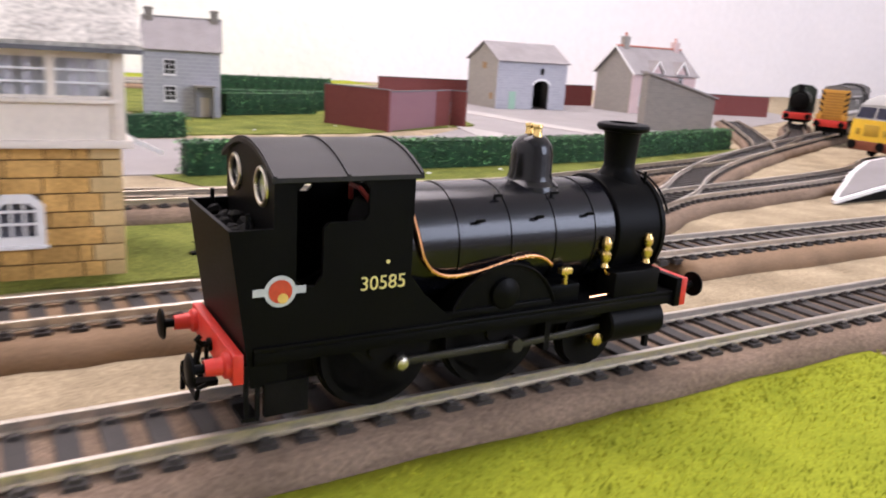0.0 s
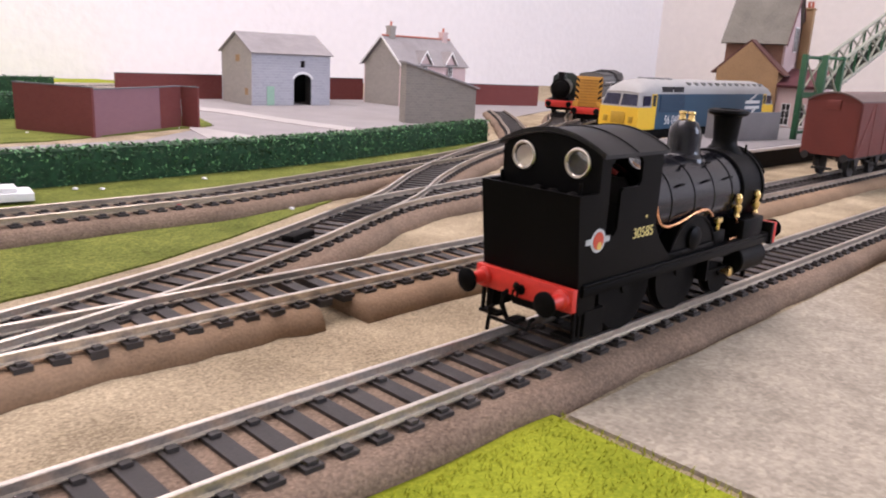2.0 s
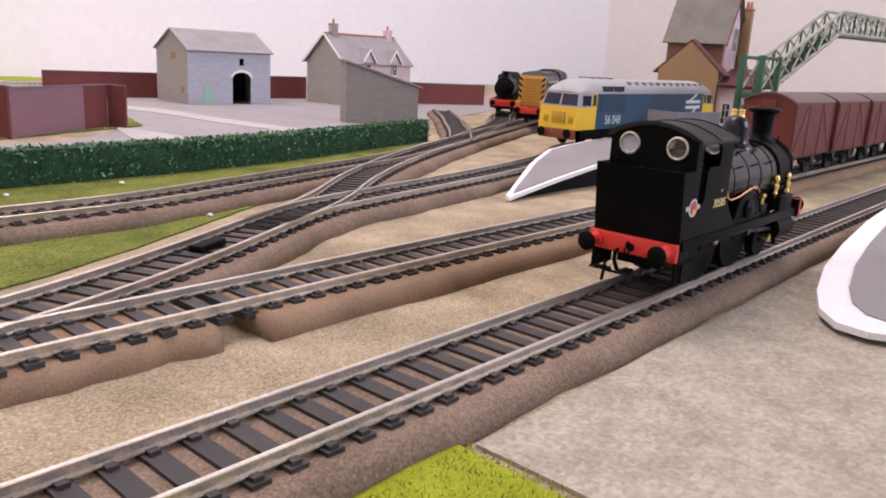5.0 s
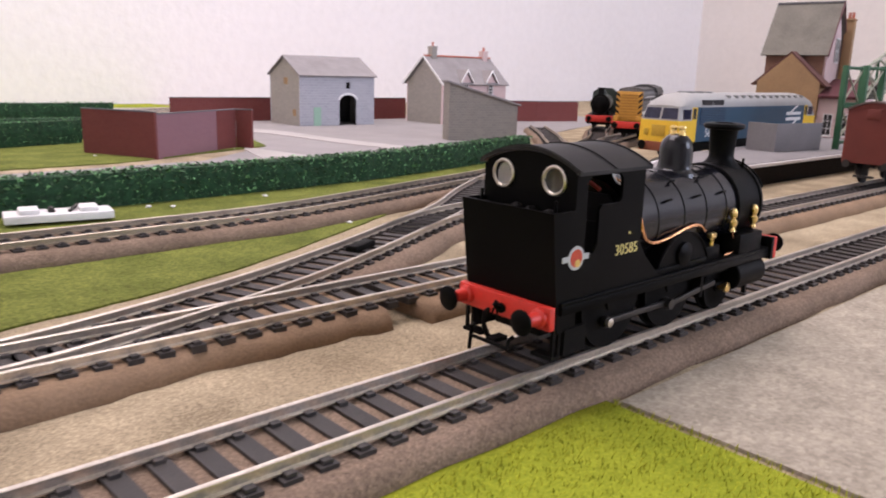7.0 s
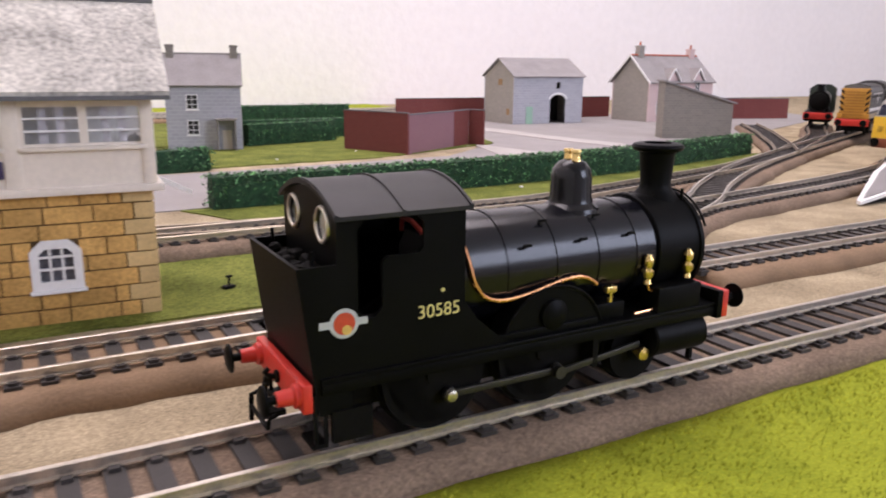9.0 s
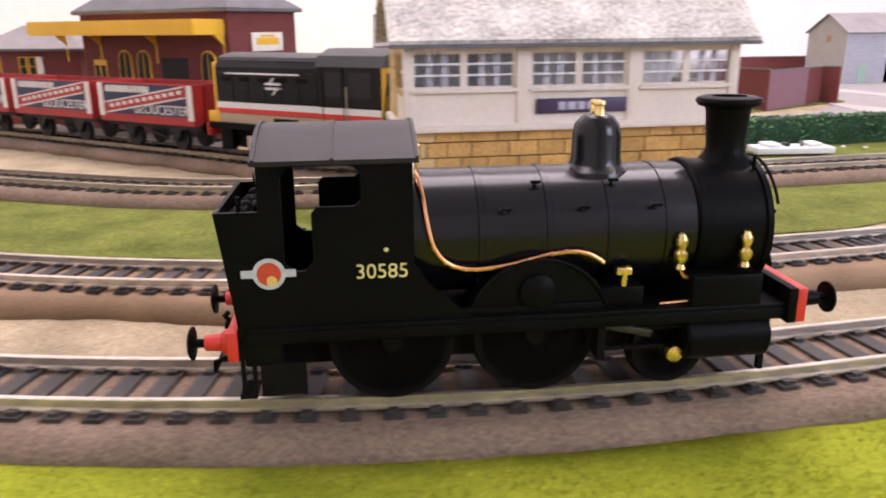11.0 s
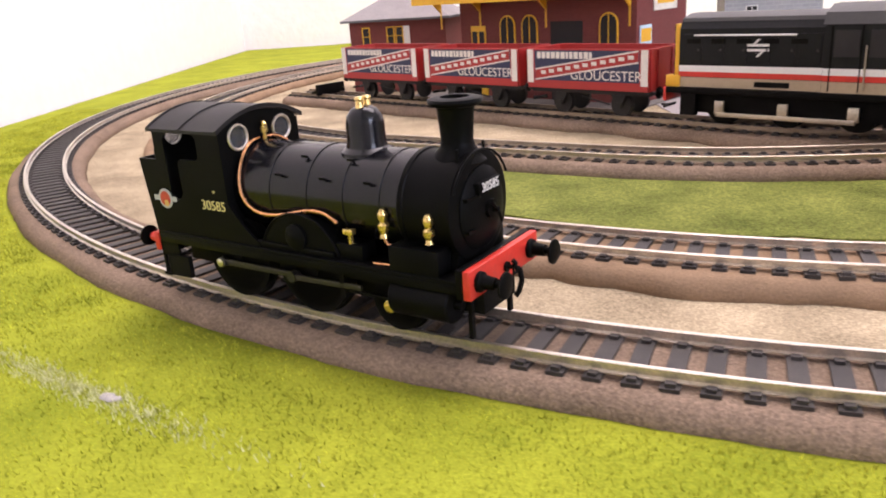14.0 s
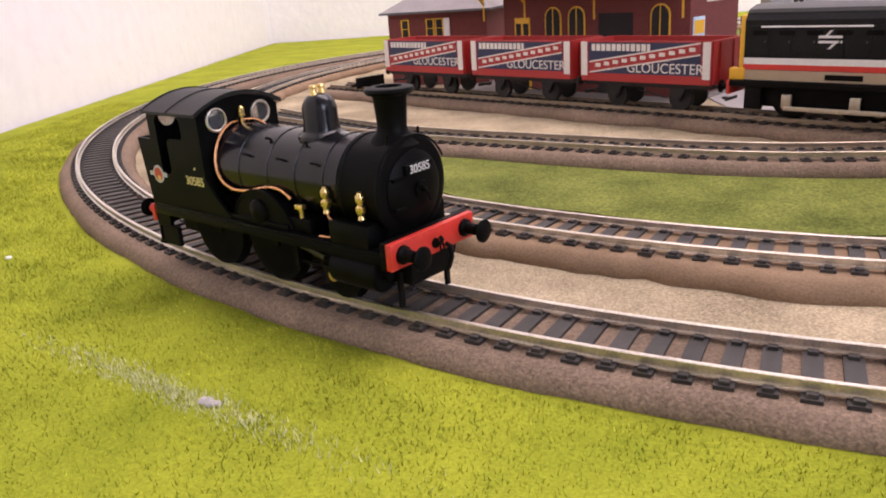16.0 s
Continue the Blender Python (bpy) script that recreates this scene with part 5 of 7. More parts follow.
def card_wall(parent, a, b, h, m, t=2.2, name="card_wall", h2=None):
    v = Vector((b[0] - a[0], b[1] - a[1], 0))
    bm = B()
    prism(bm, [(0, 0), (v.length, 0), (v.length, h if h2 is None else h2), (0, h)], "y", 0, t)
    o = part(name, bm, m, parent, at=place(a[0], a[1], 0, math.degrees(math.atan2(v.y, v.x))))
    bm = B()
    box(bm, 0, v.length, -0.4, t + 0.4, min(h, h2 or h), min(h, h2 or h) + 0.9)
    part("coping", bm, SLATEDARK, o)
    return o


card_wall(walls, (61, 528), (93, 464), 35, BRICKRED)
card_wall(walls, (93.6, 465), (160, 501), 33.5, BRICKPINK)
# last third of the pink wall in red: corner shading put into the colour
card_wall(walls, (160.2, 501), (184, 514), 33.5, BRICKRED)
card_wall(walls, (184.4, 514.4), (192, 500), 33.5, BRICKRED)
yard_wall = thing("yard_wall", 0, 0, 0, 0, "dark red brick boundary wall at the back of the yard", "brick wall")
for a, b in (((255, 822), (372, 812)), ((372, 812), (480, 806)), ((478, 800), (600, 790)), ((700, 700), (760, 672)), ((760, 672), (830, 650))):
    card_wall(yard_wall, a, b, 30, BRICKRED)

# ---------------------------------------------------------------- open wagons and shunter on the siding
SDIR = -44.0
WRED = mat("wagon_red", (0.38, 0.024, 0.02), 0.45, vary=0.1)
WNAVY = mat("wagon_navy", (0.022, 0.028, 0.075), 0.5, vary=0.15)
WCREAM = mat("wagon_cream", (0.74, 0.70, 0.64), 0.5, vary=0.06)
AXLE = mat("axle_black", (0.007, 0.0065, 0.0065), 0.6, vary=0.3)


def rolling_wheel(parent, r, x, s, m=AXLE):
    bm = B()
    lathe(bm, [(r - 1.1, -1.0), (r, -1.0), (r, 1.0), (r + .5, 1.2), (r + .5, 1.5), (r - 1.1, 1.5)], 20, rot(x, s * 8.6, r, 90 * s, 0, 0))
    lathe(bm, [(1.0, -1.4), (r - 0.9, -0.3), (r - 0.9, 0.6), (1.0, 0.8)], 16, rot(x, s * 8.6, r, 90 * s, 0, 0))
    return part("wheel", bm, m, parent)


def wagon_chassis(w, length, wb):
    for s in (-1, 1):
        bm = B()
        box(bm, -length / 2, length / 2, s * 11.5 - 0.6, s * 11.5 + 0.6, 11.5, 14.2)
        part("sole_bar", bm, AXLE, w)
        for x in (-wb / 2, wb / 2):
            rolling_wheel(w, 6.2, x, s)
            bm = B()
            prism(bm, [(x - 4.5, 11.5), (x - 1.5, 5), (x + 1.5, 5), (x + 4.5, 11.5)], "y", s * 11.0, s * 12.4)
            box(bm, x - 1.3, x + 1.3, s * 11.9 - 1, s * 11.9 + 1, 4.8, 7.6)
            part("axle_guard", bm, AXLE, w)
        bm = B()
        rod(bm, (-4, s * 12.6, 10), (14, s * 12.9, 6.5), 0.45, 6)
        part("brake_lever", bm, AXLE, w)
    for d in (-1, 1):
        for s in (-1, 1):
            bm = B()
            lathe(bm, [(1.5, 0), (1.3, 1), (0.8, 1.4), (0.8, 3.6), (2.4, 3.8), (2.3, 4.3)], 12, rot(d * length / 2, s * 11.4, 13.2, 0, 90 * d, 0))
            part("buffer", bm, AXLE, w)
        bm = B()
        box(bm, min(0, d * 5) + d * length / 2, max(0, d * 5) + d * length / 2, -1.2, 1.2, 5.6, 6.6)
        box(bm, d * (length / 2 + 4.2) - 0.4, d * (length / 2 + 4.2) + 0.4, -6, 6, 5.4, 6.8)
        part("coupling", bm, AXLE, w)


def open_wagon(x, y, rz):
    w = thing("open_wagon", x, y, RT, rz, "red open wagon with navy lettered panel and cream ends", "wagon", "open wagons on the siding")
    Lh, z0, z1 = 38.5, 14.2, 35.5
    wagon_chassis(w, 76, 38)
    bm = B()
    box(bm, -Lh, Lh, -15.2, 15.2, z0, z0 + 1.4)
    part("floor", bm, AXLE, w)
    for s in (-1, 1):
        bm = B()
        box(bm, -Lh, Lh, s * 15.2 - 0.7, s * 15.2 + 0.7, z0, z1)
        sd = part("side", bm, WRED, w)
        f = s * 15.9
        def slab(name, x0, x1, za, zb, m, t=0.12, label="", o=0.0):
            b2 = B()
            box(b2, x0, x1, min(f, f + s * t) + s * o, max(f, f + s * t) + s * o, za, zb)
            return part(name, b2, m, sd, label, 0)
        slab("panel", -33.5, 33.5, 18.5, 34.8, WNAVY)
        for xx in (-36.5, 36.5):
            slab("corner_plate", xx - 2, xx + 2, 17, 35.2, WCREAM, 0.35)
        # diagonal red band edged in cream
        for m, d0, d1, o in ((WCREAM, -3.6, 3.6, 0.13), (WRED, -2.7, 2.7, 0.2)):
            b2 = B()
            prism(b2, [(-33, 21.6 + d0 * 0.9), (33, 31.8 + d0 * 0.9), (33, 31.8 + d1 * 0.9), (-33, 21.6 + d1 * 0.9)] if s < 0 else [(33, 21.6 + d0 * 0.9), (-33, 31.8 + d0 * 0.9), (-33, 31.8 + d1 * 0.9), (33, 21.6 + d1 * 0.9)], "y", f + s * o, f + s * (o + 0.07))
            part("diagonal_band", b2, m, sd, smooth=0)
        u = -s
        rb = random.Random(5)
        xx = -31.5
        while xx < 4:
            ww = rb.uniform(1.6, 2.8)
            slab("name_bar", min(u * xx, u * (xx + ww)), max(u * xx, u * (xx + ww)), 30.4, 34.0, WCREAM, 0.16, o=0.28 * 0)
            xx += ww + 0.7
        for k in range(11):
            cx = -29 + k * 5.6
            slab("band_mark", min(u * cx, u * (cx + 3.4)), max(u * cx, u * (cx + 3.4)), 21.2 + (cx + 33) * 0.155, 23.2 + (cx + 33) * 0.155, WCREAM, 0.3)
        text_part("town_name", "GLOUCESTER", 7.2, WCREAM, sd, pose(u * 13 * MM, (f + s * 0.2) * MM, 21.6 * MM, 90, 0, 0 if s < 0 else 180), "cream town lettering", 0.05)
        b2 = B()
        for zz in (17.6, 21.9, 26.2, 30.5):
            box(b2, -Lh, Lh, s * 14.45 - 0.1, s * 14.45 + 0.1, zz, zz + 0.3)
        part("plank_line", b2, AXLE, sd, smooth=0)
    for d in (-1, 1):
        bm = B()
        box(bm, d * Lh - 0.7, d * Lh + 0.7, -14.5, 14.5, z0, z1)
        e = part("end", bm, WRED, w)
        for yy in (-7, 7):
            bm = B()
            box(bm, d * Lh + d * 0.7 - 0.6, d * Lh + d * 0.7 + 0.6, yy - 1, yy + 1, z0, z1 - 1)
            part("end_post", bm, WRED, e)
    return w


dirx, diry = math.cos(radians(SDIR)), math.sin(radians(SDIR))
for k in range(3):
    open_wagon(-377.5 - dirx * 85.0 * k, 334 - diry * 85.0 * k, SDIR)

OBROWN2 = mat("shaded_orange", (0.42, 0.20, 0.02), 0.55)
BLK = mat("shunter_black", (0.009, 0.009, 0.010), 0.4, vary=0.2, spec=0.2)
EXEC = mat("shunter_buff", (0.42, 0.33, 0.22), 0.5, vary=0.08)
SYEL = mat("shunter_yellow", (0.78, 0.42, 0.02), 0.5, vary=0.08)
GREYROOF = mat("grey_roof_paint", (0.038, 0.037, 0.036), 0.55, vary=0.12)


SILVER = mat("tarnished_silver", (0.50, 0.45, 0.36), 0.4, 0.85, vary=0.2)


def shunter(x, y, rz, body, stripe, front, label, hazard=True):
    w = thing("diesel_shunter", x, y, RT, rz, label, "locomotive")
    bm = B()
    box(bm, -58, 58, -15.5, 15.5, 14.5, 17.5, 0.3)
    part("running_plate", bm, UNDER, w)
    bm = B()
    box(bm, -50, 46, -11, 11, 5, 14.5)
    part("frames", bm, UNDER, w)
    bm = B()
    prism(bm, [(-13.5, 17.5), (13.5, 17.5), (13.5, 40), (11, 43.5), (4, 45), (-4, 45), (-11, 43.5), (-13.5, 40)], "x", -52, 16)
    bon = part("bonnet", bm, body, w)
    bm = B()
    prism(bm, [(-12.0, 42.6), (12.0, 42.6), (11.2, 44), (4, 45.5), (-4, 45.5), (-11.2, 44)], "x", -51.6, 16)
    part("bonnet_top", bm, GREYROOF, bon)
    bm = B()
    box(bm, 16, 52, -15, 15, 17.5, 41)
    cab = part("cab", bm, body, w)
    bm = B()
    prism(bm, [(-15.4, 41), (15.4, 41), (13, 45), (5, 47.5), (-5, 47.5), (-13, 45)], "x", 15, 53.5)
    part("cab_roof", bm, GREYROOF, cab)
    for s in (-1, 1):
        for x0, x1 in ((20, 30), (34, 47)):
            bm = B()
            box(bm, x0, x1, s * 15.0 - 0.3, s * 15.0 + 0.3, 30, 39)
            part("cab_window", bm, DARK, cab, smooth=0)
        for za, zb, m in ((23.6, 26.0, WHITE), (21.6, 23.6, stripe), (17.6, 21.4, EXEC)):
            for x0, x1, yo in ((-51.8, 15.8, 13.5), (16.2, 51.8, 15.0)):
                bm = B()
                box(bm, x0, x1, s * (yo + 0.15) - 0.15, s * (yo + 0.15) + 0.15, za, zb)
                part("side_stripe", bm, m, bon if x0 < 0 else cab, smooth=0)
        for k in range(6):
            bm = B()
            box(bm, -50 + k * 11, -40.5 + k * 11, s * 13.6 - 0.2, s * 13.6 + 0.2, 27, 38, 0.1)
            part("bonnet_door", bm, body, bon, smooth=0)
            bm = B()
            rod(bm, (-42 + k * 11, s * 13.8, 32), (-42 + k * 11, s * 14.3, 32), 0.5, 6)
            part("door_catch", bm, STEEL, bon)
        bm = B()
        rod(bm, (-44, s * 14.4, 37.6), (4, s * 14.4, 37.6), 0.35, 6)
        part("handrail", bm, WHITE, bon)
        for k in range(5):
            bm = B()
            box(bm, -48 + k * 12.4, -41 + k * 12.4, s * 13.85 - 0.12, s * 13.85 + 0.12, 34.4, 36.2)
            part("louvre", bm, UNDER, bon, smooth=0)
        bm = B()
        box(bm, 30.6, 31.2, s * 15.1 - 0.25, s * 15.1 + 0.25, 18, 40.6)
        box(bm, 18.6, 19.2, s * 15.1 - 0.25, s * 15.1 + 0.25, 18, 40.6)
        part("door_edge", bm, UNDER, cab, smooth=0)
        bm = B()
        rod(bm, (33, s * 15.9, 19), (33, s * 15.9, 34), 0.35, 6)
        part("grab_rail", bm, SILVER, cab)
        bm = B()
        box(bm, -14, 2, s * 13.8 - 0.15, s * 13.8 + 0.15, 18.4, 20.4)
        part("name_plate", bm, UNDER, bon, smooth=0)
        # white double-arrow shape
        bm = B()
        for z in (31.6, 33.4):
            box(bm, -18, -8, s * 14.0 - 0.15, s * 14.0 + 0.15, z, z + 0.9)
        prism(bm, [(-14, 29.6), (-12.8, 29.6), (-9.6, 32.2), (-10.8, 32.2)], "y", s * 13.9, s * 14.1)
        prism(bm, [(-12, 36.2), (-13.2, 36.2), (-16.2, 33.6), (-15, 33.6)], "y", s * 13.9, s * 14.1)
        part("white_arrow", bm, WHITE, bon, smooth=0)
        for xw in (-30, 0, 30):
            rolling_wheel(w, 9.0, xw, s, UNDER)
            bm = B()
            box(bm, xw - 2.3, xw + 2.3, s * 14 - 0.8, s * 14 + 0.8, 5.2, 11.5, 0.3)
            part("axle_box", bm, SILVER, w, "tarnished silver axle box")
        bm = B()
        box(bm, -31, 31, s * 15.0 - 0.5, s * 15.0 + 0.5, 4.2, 6.2, 0.2)
        part("coupling_rod", bm, SILVER, w, "tarnished silver side rod")
        for xs in (-50, 42):
            bm = B()
            box(bm, xs, xs + 8, s * 12, s * 15, 4, 14.5)
            part("footstep", bm, UNDER, w)
    bm = B()
    box(bm, -54.5, -52, -13.2, 13.2, 17.5, 42, 0.4)
    rad = part("radiator", bm, front, w, "yellow slatted radiator front")
    for k in range(9):
        bm = B()
        box(bm, -54.9, -54.4, -9, 9, 20 + k * 2.3, 21.2 + k * 2.3)
        part("radiator_slat", bm, BLK if hazard else OBROWN2, rad, smooth=0)
    bm = B()
    prism(bm, [(-15, 17.5), (15, 17.5), (15, 41), (9, 45.5), (-9, 45.5), (-15, 41)], "x", 52.1, 52.8)
    cf = part("cab_end", bm, front, w, "yellow cab end with black wasp stripes")
    for k in range(5):
        for s in (-1, 1):
            bm = B()
            z0 = 18.5 + k * 4.6
            prism(bm, [(s * 9.6, z0), (s * 13.2, z0 + 2.4), (s * 13.2, z0 + 4.6), (s * 9.6, z0 + 2.2)], "x", -54.75, -54.4)
            part("front_stripe", bm, BLK, rad, smooth=0)
    for k in range(7):
        for s in (-1, 1):
            bm = B()
            y0 = s * (1 + k * 2.2)
            prism(bm, [(y0, 18 + k * 0.6), (y0 + s * 1.4, 18 + k * 0.6), (y0 - s * 3 + s * 1.4, 25 + k * 1.6), (y0 - s * 3, 25 + k * 1.6)], "x", 52.8, 52.95)
            part("wasp_stripe", bm, BLK, cf, smooth=0)
    for s in (-1, 1):
        bm = B()
        box(bm, 52.7, 53.0, s * 8 - 4, s * 8 + 4, 31, 39)
        part("end_window", bm, DARK, cf, smooth=0)
        bm = B()
        box(bm, -58.5, -51, s * 12 - 2.5, s * 12 + 2.5, 17.5, 23, 0.3)
        part("battery_box", bm, front, w)
    for ob in w.children:
        if ob.name.split(".")[0] in ("bonnet", "cab", "radiator", "cab_end"):
            ob.matrix_basis = Matrix.Translation((0, 0, 0.0175)) @ Matrix.Diagonal((1, 1, 1.22, 1)) @ Matrix.Translation((0, 0, -0.0175))
    for xx, d in ((58.4, 1), (-58.4, -1)):
        bm = B()
        box(bm, xx - 0.7, xx + 0.7, -15.5, 15.5, 10.5, 17.3, 0.2)
        bb = part("buffer_beam", bm, REDPAINT, w, "red buffer beam")
        for s in (-1, 1):
            bm = B()
            lathe(bm, [(2.0, 0), (1.5, 1), (1.5, 4), (3.2, 4.3), (3.1, 4.9)], 14, rot(xx + d * 0.7, s * 11.4, 13.6, 0, 90 * d, 0))
            part("buffer", bm, UNDER, bb)
    return w


shunter(-301, 261, SDIR, BLK, REDPAINT, SYEL, "black and buff diesel shunter with red stripe and yellow ends")

# buffer stop at the end of the siding
bm = B()
box(bm, -1.5, 1.5, -13, 13, 8, 16, 0.3)
for s in (-8.7, 8.7):
    prism(bm, [(-1, 9), (1, 9), (1, 15), (-14, 8)], "y", s - 1, s + 1)
single("buffer_stop", bm, UNDER, "black sleeper-built buffer stop on the siding", "buffer stop", -556, 506, 0, SDIR)

# ---------------------------------------------------------------- station and hut behind the siding
st = thing("station_building", -344, 396, 0, 136.0, "red brick station with yellow canopy and arched windows", "station")
# local x runs back along the front, local -y is towards the room's far side
SL, SDp, SH = 150, 62, 83
bm = B()
box(bm, 0, SL, -SDp, 0, 0, SH)
part("brick_shell", bm, BRICKRED, st)
bm = B()
box(bm, -4, SL + 4, -SDp - 4, 4, SH, SH + 2.5, 0.4)
part("eaves", bm, SLATEDARK, st)
bm = B()
vv = [(-4, -SDp - 4, SH + 2.5), (SL + 4, -SDp - 4, SH + 2.5), (SL + 4, 4, SH + 2.5), (-4, 4, SH + 2.5), (30, -SDp / 2, SH + 28), (SL - 30, -SDp / 2, SH + 28)]
vs = [bm.verts.new(v) for v in vv]
for q in ((0, 1, 5, 4), (1, 2, 5), (2, 3, 4, 5), (3, 0, 4), (0, 3, 2, 1)):
    bm.faces.new([vs[i] for i in q])
bmesh.ops.recalc_face_normals(bm, faces=bm.faces)
part("roof", bm, SLATEDARK, st, smooth=0)
bm = B()
box(bm, 4, SL + 24, 0, 26, 76.5, 78.5)
can = part("canopy", bm, YELLOW, st, "bright yellow station canopy")
for x0, x1, y0, y1 in ((4, SL + 24, 25.4, 26.6), (3.4, 4.6, 0, 25.4), (SL + 23.4, SL + 24.6, 0, 25.4)):
    bm = B()
    box(bm, x0, x1, y0, y1, 69, 76.5)
    part("valance", bm, YELLOW, can)
for x in (5, 70, 130, SL + 20):
    bm = B()
    prism(bm, [(0, 50), (0.1, 62), (10, 70), (24, 75), (24, 76.5), (0, 76.5)], "x", x - 0.8, x + 0.8)
    part("bracket", bm, YELLOW, can)
for x in (20, 84, 104):
    bm = B()
    arch = [(x - 7, 16)] + [(x + 7 * math.cos(a), 52 + 7 * math.sin(a)) for a in np.linspace(math.pi, 0, 11)] + [(x + 7, 16)]
    prism(bm, arch, "y", 0.0, 0.8)
    wn2 = part("arched_window", bm, YELLOW, st, "yellow framed arched window")
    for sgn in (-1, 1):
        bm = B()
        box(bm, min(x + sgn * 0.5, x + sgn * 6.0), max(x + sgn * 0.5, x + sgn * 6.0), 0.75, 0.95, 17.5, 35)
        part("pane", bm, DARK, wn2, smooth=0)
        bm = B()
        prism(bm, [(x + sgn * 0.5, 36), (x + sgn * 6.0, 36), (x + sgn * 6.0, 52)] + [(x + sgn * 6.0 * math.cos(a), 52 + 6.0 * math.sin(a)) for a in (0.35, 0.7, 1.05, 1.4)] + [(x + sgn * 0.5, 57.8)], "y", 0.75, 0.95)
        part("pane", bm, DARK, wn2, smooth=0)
for x, w2 in ((132, 14),):
    bm = B()
    box(bm, x - w2 / 2, x + w2 / 2, 0.05, 0.8, 0, 52)
    dr = part("door", bm, YELLOW, st, "yellow panelled door")
    for k in (-1, 1):
        bm = B()
        box(bm, x + k * 3.4 - 2.4, x + k * 3.4 + 2.4, 0.8, 1.0, 16, 48)
        part("pane", bm, DARK, dr, smooth=0)
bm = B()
# no opening here: the doorway's shade is a dark slab on the brick
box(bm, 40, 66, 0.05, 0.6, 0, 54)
part("doorway", bm, DARK, st, "dark panel standing for a shaded open doorway")
bm = B()
box(bm, -0.9, -0.1, -48, -19, 58, 70, 0.1)
po = part("enamel_sign", bm, mat("sign_cream", (0.80, 0.76, 0.66), 0.5), st, "cream and yellow enamel sign")
for y0, y1, z0, z1 in ((-44, -23, 62, 66.5), (-40, -27, 67, 68.5)):
    bm = B()
    box(bm, -1.05, -0.88, y0, y1, z0, z1)
    part("sign_bar", bm, YELLOW, po, smooth=0)
bm = B()
box(bm, -0.8, -0.1, -17, -3, 14, 50, 0.1)
po = part("poster", bm, mat("poster_sky", (0.45, 0.62, 0.72), 0.6), st, "tall pale travel poster")
for y0, y1, z0, z1, m in ((-16, -4, 40, 48, SYEL), (-11, -7, 20, 38, mat("poster_red", (0.55, 0.12, 0.10), 0.6)), (-16, -4, 15, 21, WHITE)):
    bm = B()
    box(bm, -0.95, -0.78, y0, y1, z0, z1)
    part("poster_shape", bm, m, po, smooth=0)
part("station_plinth", box(B(), -8, SL + 40, -SDp - 8, 30, -0.6, 1.6, 0.3), mat("station_paving", (0.15, 0.135, 0.12), 0.9, vary=0.15), st)

hut = thing("lamp_hut", -548, 567, 0, -18.5, "small red brick hut with yellow windows and grey hipped roof", "hut")
bm = B()
box(bm, 3, 88, 2, 54, 0, 59)
part("brick_shell", bm, BRICKRED, hut)
bm = B()
vv = [(-2, -3, 59.2), (93, -3, 59.2), (93, 59, 59.2), (-2, 59, 59.2), (28, 28, 77), (63, 28, 77)]
vs = [bm.verts.new(v) for v in vv]
for q in ((0, 1, 5, 4), (1, 2, 5), (2, 3, 4, 5), (3, 0, 4), (0, 3, 2, 1)):
    bm.faces.new([vs[i] for i in q])
bmesh.ops.recalc_face_normals(bm, faces=bm.faces)
hr = part("roof", bm, SLATE, hut, smooth=0)
bm = B()
box(bm, -2.4, 93.4, -3.6, 59.6, 57.4, 59.1)
part("fascia", bm, SLATEDARK, hr)
for x in (18, 40, 48):
    small_window(hut, x, 38, 7, 15, YELLOW, 1.9, (0, 1))
bm = B()
box(bm, 52, 57, 0.9, 1.9, 38, 53)
part("white_notice", bm, WHITE, hut)

# ---------------------------------------------------------------- platforms


PLATGREY = mat("platform_grey_card", (0.235, 0.22, 0.215), 0.85, vary=0.12, s1=30, s2=900, bump=0.15)


def platform(name, outline, top, edge, label, rise):
    """A ramped platform: outline counter-clockwise, height by rise(x)."""
    pl = thing(name, 0, 0, 0, 0, label, "platform")
    # recessed black base is added to stand for the shadow under the overhanging card
    for nm, pts, low, dz, m in (("base", top, None, -1.8, UNDER), ("white_edge", outline, 2.0, 0.0, WHITE), ("surface", top, 0.1, 0.5, PLATGREY)):
        bm = B()
        n = len(pts)
        a = [bm.verts.new((p[0], p[1], 0.2 if low is None else rise(p[0]) - low)) for p in pts]
        b = [bm.verts.new((p[0], p[1], rise(p[0]) + dz)) for p in pts]
        bm.faces.new(b)
        bm.faces.new(a[::-1])
        for i in range(n):
            bm.faces.new((a[i], a[(i + 1) % n], b[(i + 1) % n], b[i]))
        bmesh.ops.triangulate(bm, faces=[f for f in bm.faces if len(f.verts) > 4])
        bmesh.ops.recalc_face_normals(bm, faces=bm.faces)
        part(nm, bm, m, pl, smooth=0)
    return pl


front = [(212, 131), (232, 132)] + [(x, 133) for x in range(260, 1000, 30)]
backp = [(990, 262), (800, 240), (640, 219), (521, 212), (440, 207), (405, 203), (360, 194), (318, 182), (280, 168), (248, 152), (226, 141), (214, 135)]
topf = [(219, 134), (236, 134.5)] + [(x, 135.6) for x in range(260, 1000, 30)]
topb = [(988, 259), (800, 237), (640, 216), (521, 209), (441, 204), (406, 200), (361, 191), (319.5, 179), (282, 165), (250.5, 149.5), (229, 139.5)]
platform("far_platform", front + backp, topf + topb, None, "grey ramped station platform with white edge", lambda x: min(15.5, 2.5 + max(0, x - 210) * 0.12))
wallm = mat("grey_card", (0.20, 0.19, 0.19), 0.8, vary=0.12)
bm = B()
box(bm, 0, 64, 0, 2, 0, 22)
box(bm, 0, 2, 2, 26, 0, 22)
